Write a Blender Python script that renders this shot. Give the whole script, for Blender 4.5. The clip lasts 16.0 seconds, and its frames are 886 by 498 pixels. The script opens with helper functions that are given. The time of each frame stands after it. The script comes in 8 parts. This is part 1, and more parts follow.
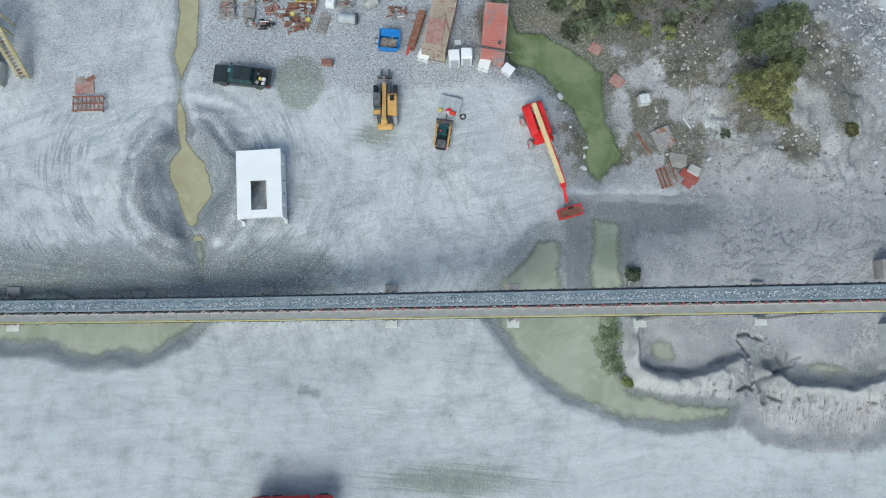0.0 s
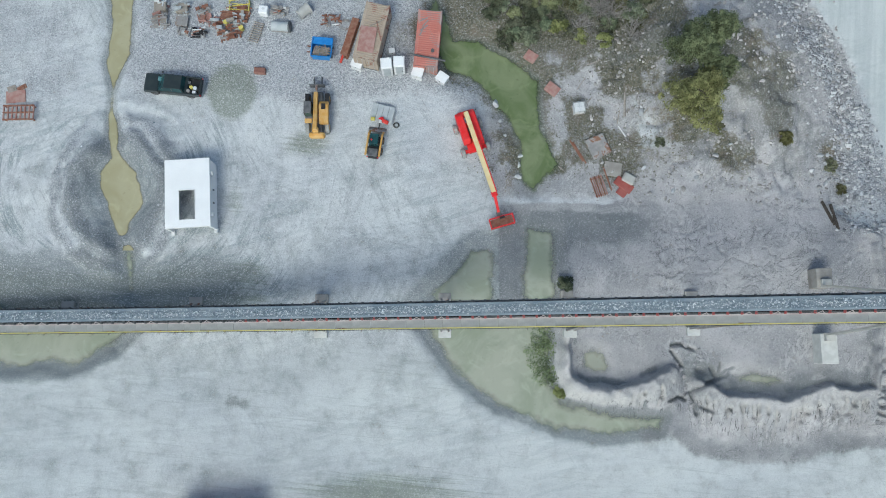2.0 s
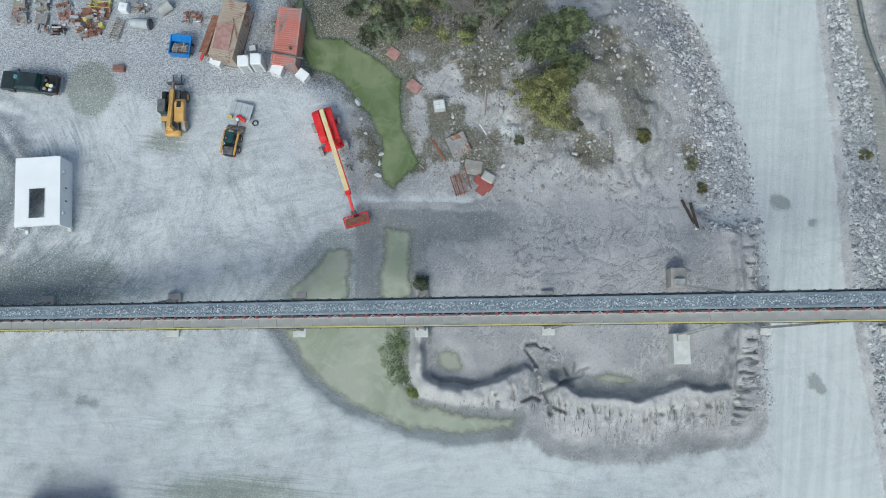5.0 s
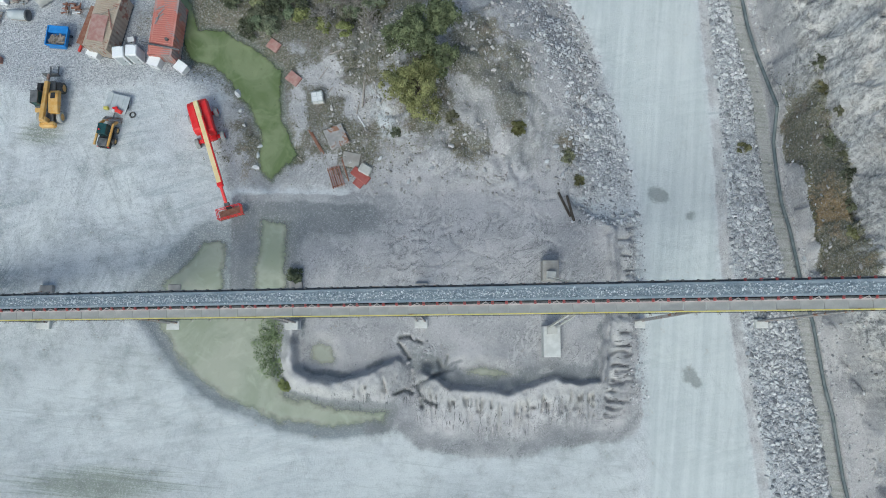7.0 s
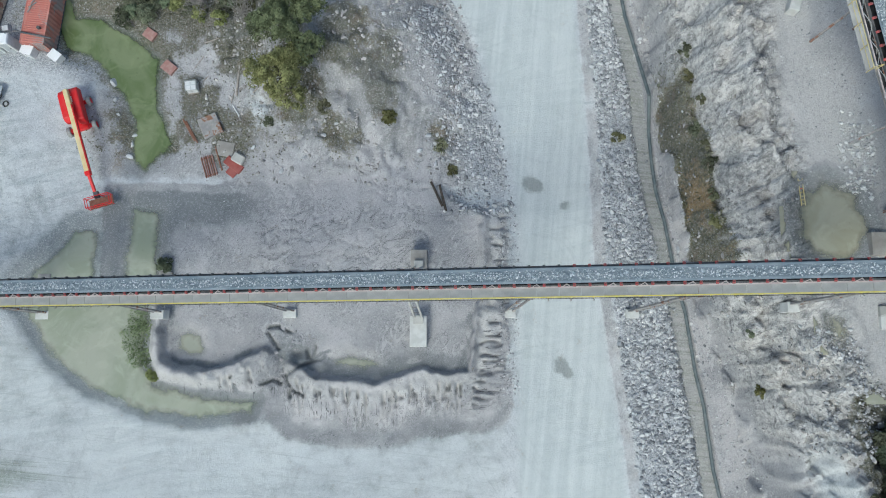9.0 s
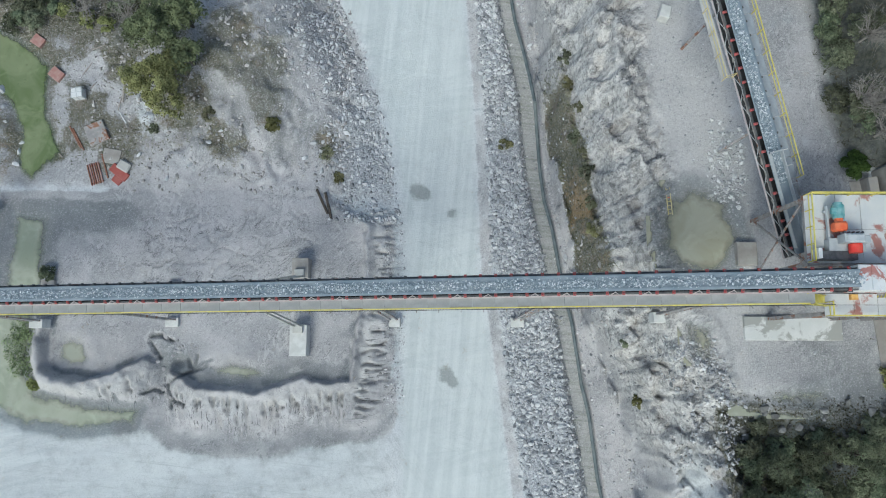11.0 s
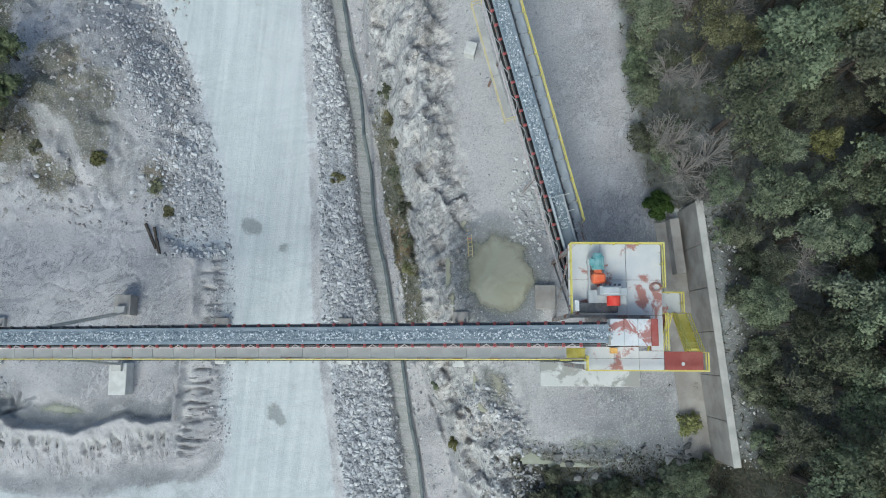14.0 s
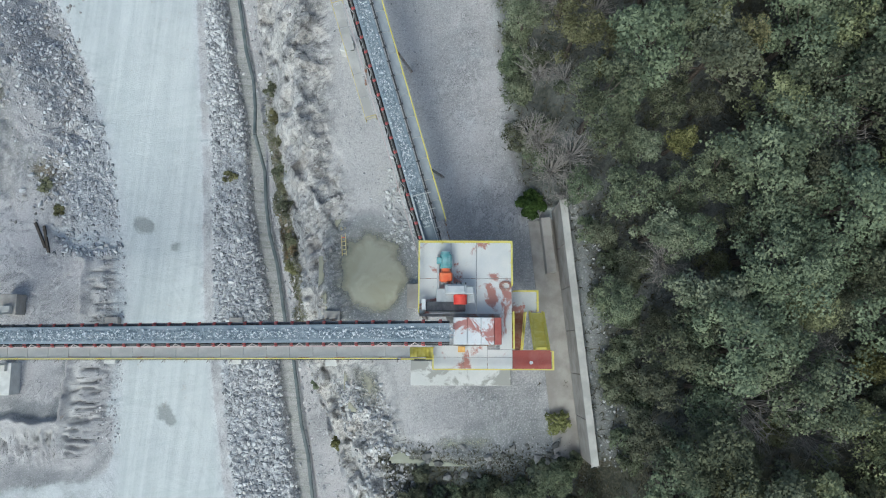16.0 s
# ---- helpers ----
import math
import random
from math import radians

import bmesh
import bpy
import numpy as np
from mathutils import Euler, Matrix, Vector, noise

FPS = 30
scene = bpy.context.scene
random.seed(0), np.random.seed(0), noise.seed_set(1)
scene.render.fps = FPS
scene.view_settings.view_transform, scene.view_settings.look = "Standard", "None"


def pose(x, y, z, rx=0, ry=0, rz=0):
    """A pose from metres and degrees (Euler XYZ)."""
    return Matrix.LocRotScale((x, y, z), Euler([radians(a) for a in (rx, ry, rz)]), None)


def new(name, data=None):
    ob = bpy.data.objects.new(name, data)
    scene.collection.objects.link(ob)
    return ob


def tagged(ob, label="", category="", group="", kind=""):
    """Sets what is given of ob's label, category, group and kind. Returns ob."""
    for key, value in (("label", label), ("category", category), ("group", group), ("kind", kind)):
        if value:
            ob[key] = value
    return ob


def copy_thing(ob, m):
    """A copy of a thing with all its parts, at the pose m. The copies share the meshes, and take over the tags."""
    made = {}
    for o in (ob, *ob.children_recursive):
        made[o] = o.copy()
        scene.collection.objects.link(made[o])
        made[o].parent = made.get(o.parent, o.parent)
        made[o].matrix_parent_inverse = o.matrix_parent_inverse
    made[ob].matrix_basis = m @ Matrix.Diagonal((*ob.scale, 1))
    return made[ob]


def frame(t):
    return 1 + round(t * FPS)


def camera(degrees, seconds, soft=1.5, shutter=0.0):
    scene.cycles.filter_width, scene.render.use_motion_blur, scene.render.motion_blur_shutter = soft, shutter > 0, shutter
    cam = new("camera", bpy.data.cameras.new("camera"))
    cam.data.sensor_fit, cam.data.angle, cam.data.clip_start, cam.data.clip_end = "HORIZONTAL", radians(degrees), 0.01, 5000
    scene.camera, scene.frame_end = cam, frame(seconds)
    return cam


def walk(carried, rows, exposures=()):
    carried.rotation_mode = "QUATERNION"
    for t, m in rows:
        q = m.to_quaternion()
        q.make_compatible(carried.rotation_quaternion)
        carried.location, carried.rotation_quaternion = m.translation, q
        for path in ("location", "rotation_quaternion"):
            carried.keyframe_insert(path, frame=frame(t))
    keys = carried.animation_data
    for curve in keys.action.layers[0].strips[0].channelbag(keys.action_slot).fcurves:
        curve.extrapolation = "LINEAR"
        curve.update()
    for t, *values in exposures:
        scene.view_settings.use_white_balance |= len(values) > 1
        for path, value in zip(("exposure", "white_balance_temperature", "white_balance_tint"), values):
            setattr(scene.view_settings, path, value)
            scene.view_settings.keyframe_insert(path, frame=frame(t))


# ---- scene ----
cam = camera(63.4, 16.0, soft=1.0)
METRES, EYE, TILT, LEAN, TURN = 85.0, 72.0, -82.0, 0.0, 0.0
ROWS = [
    (0.0, 0.0, 0.0, 0.0, -0.0, 0.0, -0.0),
    (0.5, 0.0191, 0.0013, 0.0044, 0.01, -0.04, 0.02),
    (1.0, 0.0394, 0.0026, 0.007, 0.03, -0.0, 0.04),
    (1.5, 0.0606, 0.0042, 0.0089, 0.08, 0.04, 0.05),
    (2.0, 0.0825, 0.0057, 0.0101, 0.15, 0.07, 0.04),
    (2.5, 0.1068, 0.0068, 0.0114, 0.25, 0.07, 0.04),
    (3.0, 0.1319, 0.0084, 0.0115, 0.27, 0.09, 0.04),
    (3.5, 0.1598, 0.0096, 0.0119, 0.34, 0.08, 0.03),
    (6.0, 0.3268, 0.0145, 0.0084, 0.49, -0.15, -0.06),
    (6.5, 0.3637, 0.0158, 0.006, 0.49, -0.14, -0.08),
    (7.0, 0.4006, 0.0172, 0.0029, 0.45, -0.12, -0.1),
    (7.5, 0.4385, 0.0184, 0.0001, 0.46, -0.11, -0.14),
    (8.0, 0.4764, 0.0197, -0.0019, 0.48, -0.17, -0.13),
    (8.5, 0.5129, 0.021, -0.0065, 0.43, -0.06, -0.15),
    (9.0, 0.5487, 0.0225, -0.0102, 0.41, -0.02, -0.16),
    (11.5, 0.7126, 0.0321, 0.0091, 0.58, -0.13, -0.14),
    (12.0, 0.7429, 0.0352, 0.0198, 0.7, -0.16, -0.12),
    (12.5, 0.7734, 0.0379, 0.0289, 0.74, -0.18, -0.12),
    (13.0, 0.8065, 0.0404, 0.0352, 0.83, -0.15, -0.14),
    (13.5, 0.8424, 0.0426, 0.0398, 0.9, -0.16, -0.11),
    (14.0, 0.8801, 0.0454, 0.0421, 0.92, -0.16, -0.15),
    (14.5, 0.9196, 0.0476, 0.0431, 0.89, -0.13, -0.17),
    (15.0, 0.9525, 0.0488, 0.0429, 0.57, -0.11, -0.18),
    (15.5, 0.976, 0.049, 0.0425, 0.36, -0.11, -0.18),
    (16.0, 0.9908, 0.0487, 0.0413, 0.18, -0.16, -0.16),
]
walk(cam, [(t, pose(0, 0, EYE, TILT, LEAN, TURN) @ pose(METRES * x, METRES * y, METRES * z, 90 + pitch, roll, yaw)) for t, x, y, z, yaw, pitch, roll in ROWS],
     exposures=[(0.0, 0.08, 5850, -2), (7.0, 0.07, 5850, -2), (16.0, 0.20, 5810, -2)])

# ---- light ----
SUN_UP, SUN_ROUND = 52.0, 200.0
sky_world = bpy.data.worlds.new("overcast_sky")
sky_world.use_nodes = True
scene.world = sky_world
sky_nodes = sky_world.node_tree.nodes
sky_tex = sky_nodes.new("ShaderNodeTexSky")
sky_tex.sky_type, sky_tex.sun_disc = "NISHITA", False
sky_tex.sun_elevation, sky_tex.sun_rotation = radians(SUN_UP), radians(SUN_ROUND)
sky_tex.air_density, sky_tex.dust_density, sky_tex.ozone_density = 1.0, 4.0, 1.0
sky_nodes["Background"].inputs["Strength"].default_value = 0.13
sky_world.node_tree.links.new(sky_tex.outputs[0], sky_nodes["Background"].inputs["Color"])
sun_data = bpy.data.lights.new("sun", "SUN")
sun_data.energy, sun_data.angle, sun_data.color = 1.2, radians(25), (1.0, 0.96, 0.9)
sun = new("sun", sun_data)
sun.matrix_world = pose(0, 0, 120, 90 - SUN_UP, 0, -SUN_ROUND + 180)


# ---- materials ----
class Shade:
    """A node material with short calls for its nodes."""

    def __init__(self, name, rough=0.9, metal=0.0):
        self.m = bpy.data.materials.new(name)
        self.m.use_nodes = True
        self.t = self.m.node_tree
        self.p = self.t.nodes["Principled BSDF"]
        self.p.inputs["Roughness"].default_value = rough
        self.p.inputs["Metallic"].default_value = metal
        self.p.inputs["Specular IOR Level"].default_value = 0.3
        self.co = self.node("ShaderNodeTexCoord").outputs["Object"]

    def node(self, kind, **values):
        n = self.t.nodes.new(kind)
        for k, v in values.items():
            n.inputs[k].default_value = v
        return n

    def link(self, a, b):
        self.t.links.new(a, b)

    def stretch(self, x, y, z, turn=0.0, src=None):
        n = self.node("ShaderNodeMapping")
        n.vector_type = "TEXTURE"
        n.inputs["Scale"].default_value = (1 / x, 1 / y, 1 / z)
        n.inputs["Rotation"].default_value = (0, 0, radians(turn))
        self.link(src or self.co, n.inputs["Vector"])
        return n.outputs[0]

    def noise(self, scale, detail=4.0, rough=0.55, src=None, warp=0.0):
        n = self.node("ShaderNodeTexNoise", Scale=scale, Detail=detail, Roughness=rough, Distortion=warp)
        self.link(src or self.co, n.inputs["Vector"])
        return n.outputs[0]

    def cells(self, scale, src=None, out="Distance"):
        n = self.node("ShaderNodeTexVoronoi", Scale=scale)
        self.link(src or self.co, n.inputs["Vector"])
        return n.outputs[out]

    def ramp(self, src, lo, hi, a=0.0, b=1.0):
        n = self.node("ShaderNodeMapRange")
        n.interpolation_type = "SMOOTHSTEP"
        for i, v in zip((1, 2, 3, 4), (lo, hi, a, b)):
            n.inputs[i].default_value = v
        self.link(src, n.inputs[0])
        return n.outputs[0]

    def sum(self, a, b, how="ADD"):
        n = self.node("ShaderNodeMath")
        n.operation = how
        for i, v in enumerate((a, b)):
            if isinstance(v, (int, float)):
                n.inputs[i].default_value = v
            else:
                self.link(v, n.inputs[i])
        return n.outputs[0]

    def mix(self, fac, a, b, how="MIX"):
        n = self.node("ShaderNodeMix")
        n.data_type, n.blend_type = "RGBA", how
        for i, v in ((0, fac), (6, a), (7, b)):
            if isinstance(v, (int, float)):
                n.inputs[i].default_value = v
            elif isinstance(v, tuple):
                n.inputs[i].default_value = (*v, 1)
            else:
                self.link(v, n.inputs[i])
        return n.outputs[2]

    def attr(self, name):
        n = self.node("ShaderNodeAttribute")
        n.attribute_name = name
        s = self.node("ShaderNodeSeparateColor")
        self.link(n.outputs["Color"], s.inputs[0])
        return s.outputs[0], s.outputs[1], s.outputs[2], n.outputs["Alpha"]

    def lot(self):
        return self.node("ShaderNodeObjectInfo").outputs["Random"]

    def piece(self):
        return self.node("ShaderNodeNewGeometry").outputs["Random Per Island"]

    def bump(self, src, strength, dist=0.02):
        n = self.node("ShaderNodeBump", Strength=strength, Distance=dist)
        self.link(src, n.inputs["Height"])
        self.link(n.outputs[0], self.p.inputs["Normal"])

    def done(self, colour, rough=None):
        if isinstance(colour, tuple):
            self.p.inputs["Base Color"].default_value = (*colour, 1)
        else:
            self.link(colour, self.p.inputs["Base Color"])
        if rough is not None:
            self.link(rough, self.p.inputs["Roughness"])
        return self.m


def paint(name, a, b, rough=0.6, metal=0.0, scale=1.5, rust=0.0, rust_colour=(0.2, 0.08, 0.04), grit=25.0):
    """Paint with soft wear, dust and, where asked, patches of rust."""
    s = Shade(name, rough, metal)
    big, fine = s.noise(scale, 5), s.noise(grit, 3)
    c = s.mix(s.ramp(big, 0.35, 0.65), a, b)
    c = s.mix(s.ramp(fine, 0.3, 0.8, 0.0, 0.25), c, tuple(v * 0.6 for v in a))
    if rust:
        c = s.mix(s.ramp(s.noise(scale * 0.9, 8, 0.65, warp=0.6), 0.62 - 0.35 * rust, 0.68 - 0.3 * rust), c, rust_colour)
    s.bump(fine, 0.15, 0.01)
    return s.done(c)


def by_piece(name, colours, rough=0.9, scale=6.0, single=False):
    """Rock, leaf or timber whose pieces differ in colour."""
    s = Shade(name, rough)
    n = s.node("ShaderNodeValToRGB")
    n.color_ramp.interpolation = "LINEAR"
    while len(n.color_ramp.elements) < len(colours):
        n.color_ramp.elements.new(0.5)
    for i, c in enumerate(colours):
        n.color_ramp.elements[i].position = i / (len(colours) - 1)
        n.color_ramp.elements[i].color = (*c, 1)
    s.link(s.lot() if single else s.piece(), n.inputs[0])
    g = s.noise(scale, 5)
    c = s.mix(s.ramp(g, 0.3, 0.75, 0.0, 0.45), n.outputs[0], tuple(v * 0.5 for v in colours[0]))
    s.bump(g, 0.4, 0.03)
    return s.done(c)


def ground_material():
    s = Shade("quarry_ground", 0.95)
    gravel, silt, veg, wet_dark = s.attr("mask_a")
    rock, road_ns, road_ew, floor = s.attr("mask_b")
    dark, moss, rust, rings = s.attr("mask_c")
    rill_s, rill_e, crest, cracked = s.attr("mask_d")
    broad, mid, fine, grit = s.noise(0.09, 4), s.noise(0.55, 6, 0.6), s.noise(3.2, 6, 0.65), s.noise(14, 4, 0.7)
    # crushed stone fines, packed by wheels
    c = s.mix(s.ramp(broad, 0.35, 0.65), (0.57, 0.59, 0.605), (0.70, 0.715, 0.705))
    c = s.mix(s.ramp(mid, 0.42, 0.72, 0.0, 0.35), c, (0.34, 0.365, 0.385))
    for turn, big, patch in ((-14, 1.9, 0.17), (32, 2.4, 0.21), (75, 1.6, 0.13)):
        scuff = s.noise(1.0, 6, 0.68, s.stretch(big, 0.16, 1, turn), 0.7)
        c = s.mix(s.sum(s.ramp(scuff, 0.53, 0.62, 0.0, 0.45), s.ramp(s.noise(patch, 3, src=s.stretch(1, 1, 1, turn)), 0.46, 0.62), "MULTIPLY"), c, (0.30, 0.325, 0.33))
        c = s.mix(s.sum(s.ramp(scuff, 0.45, 0.36, 0.0, 0.6), s.ramp(s.noise(patch, 3, src=s.stretch(1, 1, 1, turn + 9)), 0.46, 0.62), "MULTIPLY"), c, (0.68, 0.69, 0.68))
    sweep_a = s.noise(1.0, 6, 0.62, s.stretch(0.10, 0.75, 1, 14), 1.6)
    c = s.mix(s.sum(s.ramp(sweep_a, 0.48, 0.62, 0.0, 0.6), s.ramp(s.noise(0.07, 2), 0.4, 0.6), "MULTIPLY"), c, (0.37, 0.42, 0.435))
    c = s.mix(s.ramp(sweep_a, 0.44, 0.34, 0.0, 0.5), c, (0.70, 0.725, 0.72))
    c = s.mix(s.ramp(fine, 0.52, 0.72, 0.0, 0.4), c, (0.68, 0.69, 0.68))
    c = s.mix(s.ramp(fine, 0.46, 0.30, 0.0, 0.45), c, (0.32, 0.34, 0.35))
    # wheel marks along the two roads and round the pool
    ew = s.noise(1.0, 5, 0.6, s.stretch(0.035, 0.9, 1, 4), 0.5)
    ew2 = s.noise(1.0, 5, 0.6, s.stretch(0.10, 3.4, 1, -6), 0.9)
    ns = s.noise(1.0, 5, 0.6, s.stretch(1.5, 0.035, 1, -5), 0.25)
    diag = s.noise(1.0, 5, 0.6, s.stretch(0.9, 0.14, 1, 22), 0.8)
    c = s.mix(s.sum(road_ew, 0.55, "MULTIPLY"), c, s.mix(s.ramp(s.noise(0.12, 3, src=s.stretch(0.35, 1, 1)), 0.35, 0.65), (0.46, 0.49, 0.49), (0.60, 0.625, 0.615)))
    c = s.mix(s.sum(s.ramp(ew, 0.45, 0.62, 0.0, 0.4), road_ew, "MULTIPLY"), c, (0.66, 0.69, 0.68))
    c = s.mix(s.sum(s.ramp(ew2, 0.56, 0.66, 0.0, 0.4), road_ew, "MULTIPLY"), c, (0.40, 0.43, 0.42))
    c = s.mix(s.sum(0.72, road_ns, "MULTIPLY"), c, s.mix(s.ramp(ns, 0.35, 0.65), (0.50, 0.545, 0.535), (0.61, 0.645, 0.63)))
    worn = s.sum(1.0, s.sum(road_ew, road_ns, "MAXIMUM"), "SUBTRACT")
    c = s.mix(s.sum(s.sum(s.ramp(diag, 0.5, 0.66, 0.0, 0.45), s.ramp(broad, 0.4, 0.6), "MULTIPLY"), worn, "MULTIPLY"), c, (0.33, 0.36, 0.36))
    r = s.node("ShaderNodeVectorMath")
    r.operation = "SUBTRACT"
    s.link(s.co, r.inputs[0])
    r.inputs[1].default_value = (-26.0, 18.5, 0)
    flat = s.node("ShaderNodeVectorMath")
    flat.operation = "MULTIPLY"
    s.link(r.outputs[0], flat.inputs[0])
    flat.inputs[1].default_value = (1.0, 1.08, 0)
    size = s.node("ShaderNodeVectorMath")
    size.operation = "LENGTH"
    s.link(flat.outputs[0], size.inputs[0])
    turn = s.node("ShaderNodeVectorMath")
    turn.operation = "SCALE"
    s.link(flat.outputs[0], turn.inputs[0])
    turn.inputs[3].default_value = 0.16
    pair = s.node("ShaderNodeCombineXYZ")
    s.link(s.sum(size.outputs["Value"], 2.0, "MULTIPLY"), pair.inputs[0])
    away = s.node("ShaderNodeVectorMath")
    s.link(pair.outputs[0], away.inputs[0])
    s.link(turn.outputs[0], away.inputs[1])
    circ = s.noise(1.0, 7, 0.7, away.outputs[0], 0.9)
    rings = s.sum(rings, s.ramp(s.noise(0.22, 3), 0.42, 0.62), "MULTIPLY")
    c = s.mix(s.sum(s.ramp(circ, 0.49, 0.57, 0.0, 0.85), rings, "MULTIPLY"), c, (0.27, 0.31, 0.32))
    c = s.mix(s.sum(s.ramp(circ, 0.36, 0.26, 0.0, 0.7), rings, "MULTIPLY"), c, (0.68, 0.70, 0.70))
    # coarse gravel
    peb = s.cells(8.5)
    pebc = s.cells(8.5, out="Color")
    sep = s.node("ShaderNodeSeparateColor")
    s.link(pebc, sep.inputs[0])
    gc = s.mix(sep.outputs[0], (0.24, 0.25, 0.265), (0.64, 0.65, 0.665))
    gc = s.mix(s.ramp(mid, 0.3, 0.7, 0.0, 0.5), gc, (0.36, 0.375, 0.395))
    gfac = s.ramp(s.sum(gravel, s.sum(mid, 0.5, "SUBTRACT")), 0.25, 0.75)
    c = s.mix(gfac, c, gc)
    # settled silt, grey, with dried rills
    rill = s.noise(0.8, 8, 0.6, s.stretch(0.5, 0.8, 1, 30), 1.2)
    sc = s.mix(s.ramp(s.noise(0.16, 3), 0.38, 0.62), (0.33, 0.325, 0.33), (0.50, 0.485, 0.485))
    sc = s.mix(s.ramp(mid, 0.3, 0.7, 0.0, 0.4), sc, (0.40, 0.39, 0.385))
    sc = s.mix(s.ramp(rill, 0.56, 0.66, 0.0, 0.25), sc, (0.46, 0.445, 0.44))
    sc = s.mix(s.sum(s.sum(s.ramp(rill, 0.473, 0.485), s.ramp(rill, 0.497, 0.485), "MULTIPLY"), s.ramp(s.noise(0.2, 2), 0.5, 0.62, 0.0, 0.85), "MULTIPLY"), sc, (0.11, 0.11, 0.115))
    sc = s.mix(s.ramp(fine, 0.50, 0.70, 0.0, 0.4), sc, (0.45, 0.44, 0.43))
    sc = s.mix(s.ramp(fine, 0.46, 0.30, 0.0, 0.4), sc, (0.16, 0.155, 0.155))
    branch = s.noise(0.55, 7, 0.62, s.stretch(0.6, 1.0, 1, 25), 1.0)
    sc = s.mix(s.sum(s.sum(s.ramp(branch, 0.478, 0.489), s.ramp(branch, 0.500, 0.489), "MULTIPLY"), cracked, "MULTIPLY"), sc, (0.055, 0.055, 0.06))
    sc = s.mix(s.sum(s.ramp(branch, 0.50, 0.56, 0.0, 0.6), cracked, "MULTIPLY"), sc, (0.54, 0.525, 0.525))
    vein = s.noise(1.5, 7, 0.6, s.stretch(0.9, 0.5, 1, -20), 1.4)
    sc = s.mix(s.sum(s.sum(s.ramp(vein, 0.485, 0.499), s.ramp(vein, 0.513, 0.499), "MULTIPLY"), s.ramp(s.noise(0.28, 3), 0.45, 0.6, 0.0, 0.8), "MULTIPLY"), sc, (0.14, 0.14, 0.145))
    sc = s.mix(s.sum(s.ramp(vein, 0.515, 0.56, 0.0, 0.5), s.ramp(s.noise(0.28, 3), 0.45, 0.6), "MULTIPLY"), sc, (0.56, 0.55, 0.545))
    sc = s.mix(s.sum(s.ramp(fine, 0.3, 0.6, 0.4, 0.9), crest, "MULTIPLY"), sc, (0.54, 0.53, 0.51))
    for mask, way in ((rill_s, s.stretch(4.6, 0.6, 1)), (rill_e, s.stretch(0.6, 4.2, 1))):
        cut = s.noise(1.0, 4, 0.6, way, 1.1)
        sc = s.mix(s.sum(s.ramp(cut, 0.41, 0.37, 0.0, 0.85), mask, "MULTIPLY"), sc, (0.09, 0.09, 0.09))
    c = s.mix(s.ramp(s.sum(silt, s.sum(mid, 0.5, "SUBTRACT")), 0.3, 0.7), c, sc)
    # bare rock
    crackn = s.node("ShaderNodeTexVoronoi", Scale=0.75)
    crackn.feature = "DISTANCE_TO_EDGE"
    warped = s.node("ShaderNodeVectorMath")
    s.link(s.stretch(1, 1.7, 1, 35), warped.inputs[0])
    bend = s.node("ShaderNodeTexNoise", Scale=1.3, Detail=4.0)
    s.link(s.co, bend.inputs["Vector"])
    s.link(bend.outputs["Color"], warped.inputs[1])
    s.link(warped.outputs[0], crackn.inputs["Vector"])
    strata = s.noise(0.7, 10, 0.68, s.stretch(0.5, 1.0, 1.6, 40), 1.2)
    rc = s.mix(s.ramp(strata, 0.36, 0.58), (0.24, 0.235, 0.23), (0.68, 0.66, 0.63))
    grain = s.noise(2.2, 8, 0.72, s.stretch(0.45, 1.4, 1, 35), 0.8)
    facet = s.node("ShaderNodeTexVoronoi", Scale=1.5)
    s.link(warped.outputs[0], facet.inputs["Vector"])
    tone = s.node("ShaderNodeSeparateColor")
    s.link(facet.outputs["Color"], tone.inputs[0])
    rc = s.mix(s.ramp(tone.outputs[0], 0.0, 0.4, 0.4, 0.0), rc, (0.27, 0.265, 0.26))
    rc = s.mix(s.ramp(tone.outputs[0], 0.6, 1.0, 0.0, 0.5), rc, (0.72, 0.70, 0.67))
    rc = s.mix(s.ramp(grain, 0.53, 0.60, 0.0, 0.55), rc, (0.16, 0.155, 0.15))
    rc = s.mix(s.ramp(grain, 0.46, 0.38, 0.0, 0.5), rc, (0.74, 0.72, 0.69))
    rc = s.mix(s.ramp(s.noise(0.35, 5), 0.48, 0.7, 0.0, 0.4), rc, (0.42, 0.36, 0.30))
    crack = crackn.outputs[0]
    rc = s.mix(s.ramp(crack, 0.02, 0.0, 0.0, 0.3), rc, (0.10, 0.095, 0.09))
    rc = s.mix(s.ramp(fine, 0.6, 0.72, 0.0, 0.5), rc, (0.56, 0.55, 0.53))
    c = s.mix(rock, c, rc)
    # weeds, moss and litter; the wood floor's near-black carries the trees' shade
    vc = s.mix(s.ramp(fine, 0.35, 0.65), (0.075, 0.075, 0.05), (0.18, 0.165, 0.115))
    vc = s.mix(s.ramp(mid, 0.5, 0.7, 0.0, 0.7), vc, (0.19, 0.15, 0.115))
    c = s.mix(s.ramp(s.sum(veg, s.sum(s.sum(fine, mid), 1.0, "SUBTRACT")), 0.3, 0.75), c, vc)
    c = s.mix(s.sum(s.ramp(s.sum(moss, s.sum(s.sum(ew2, s.sum(fine, 0.5, "MULTIPLY")), 0.75, "SUBTRACT")), 0.2, 0.75), 0.72, "MULTIPLY"), c, (0.185, 0.21, 0.155))
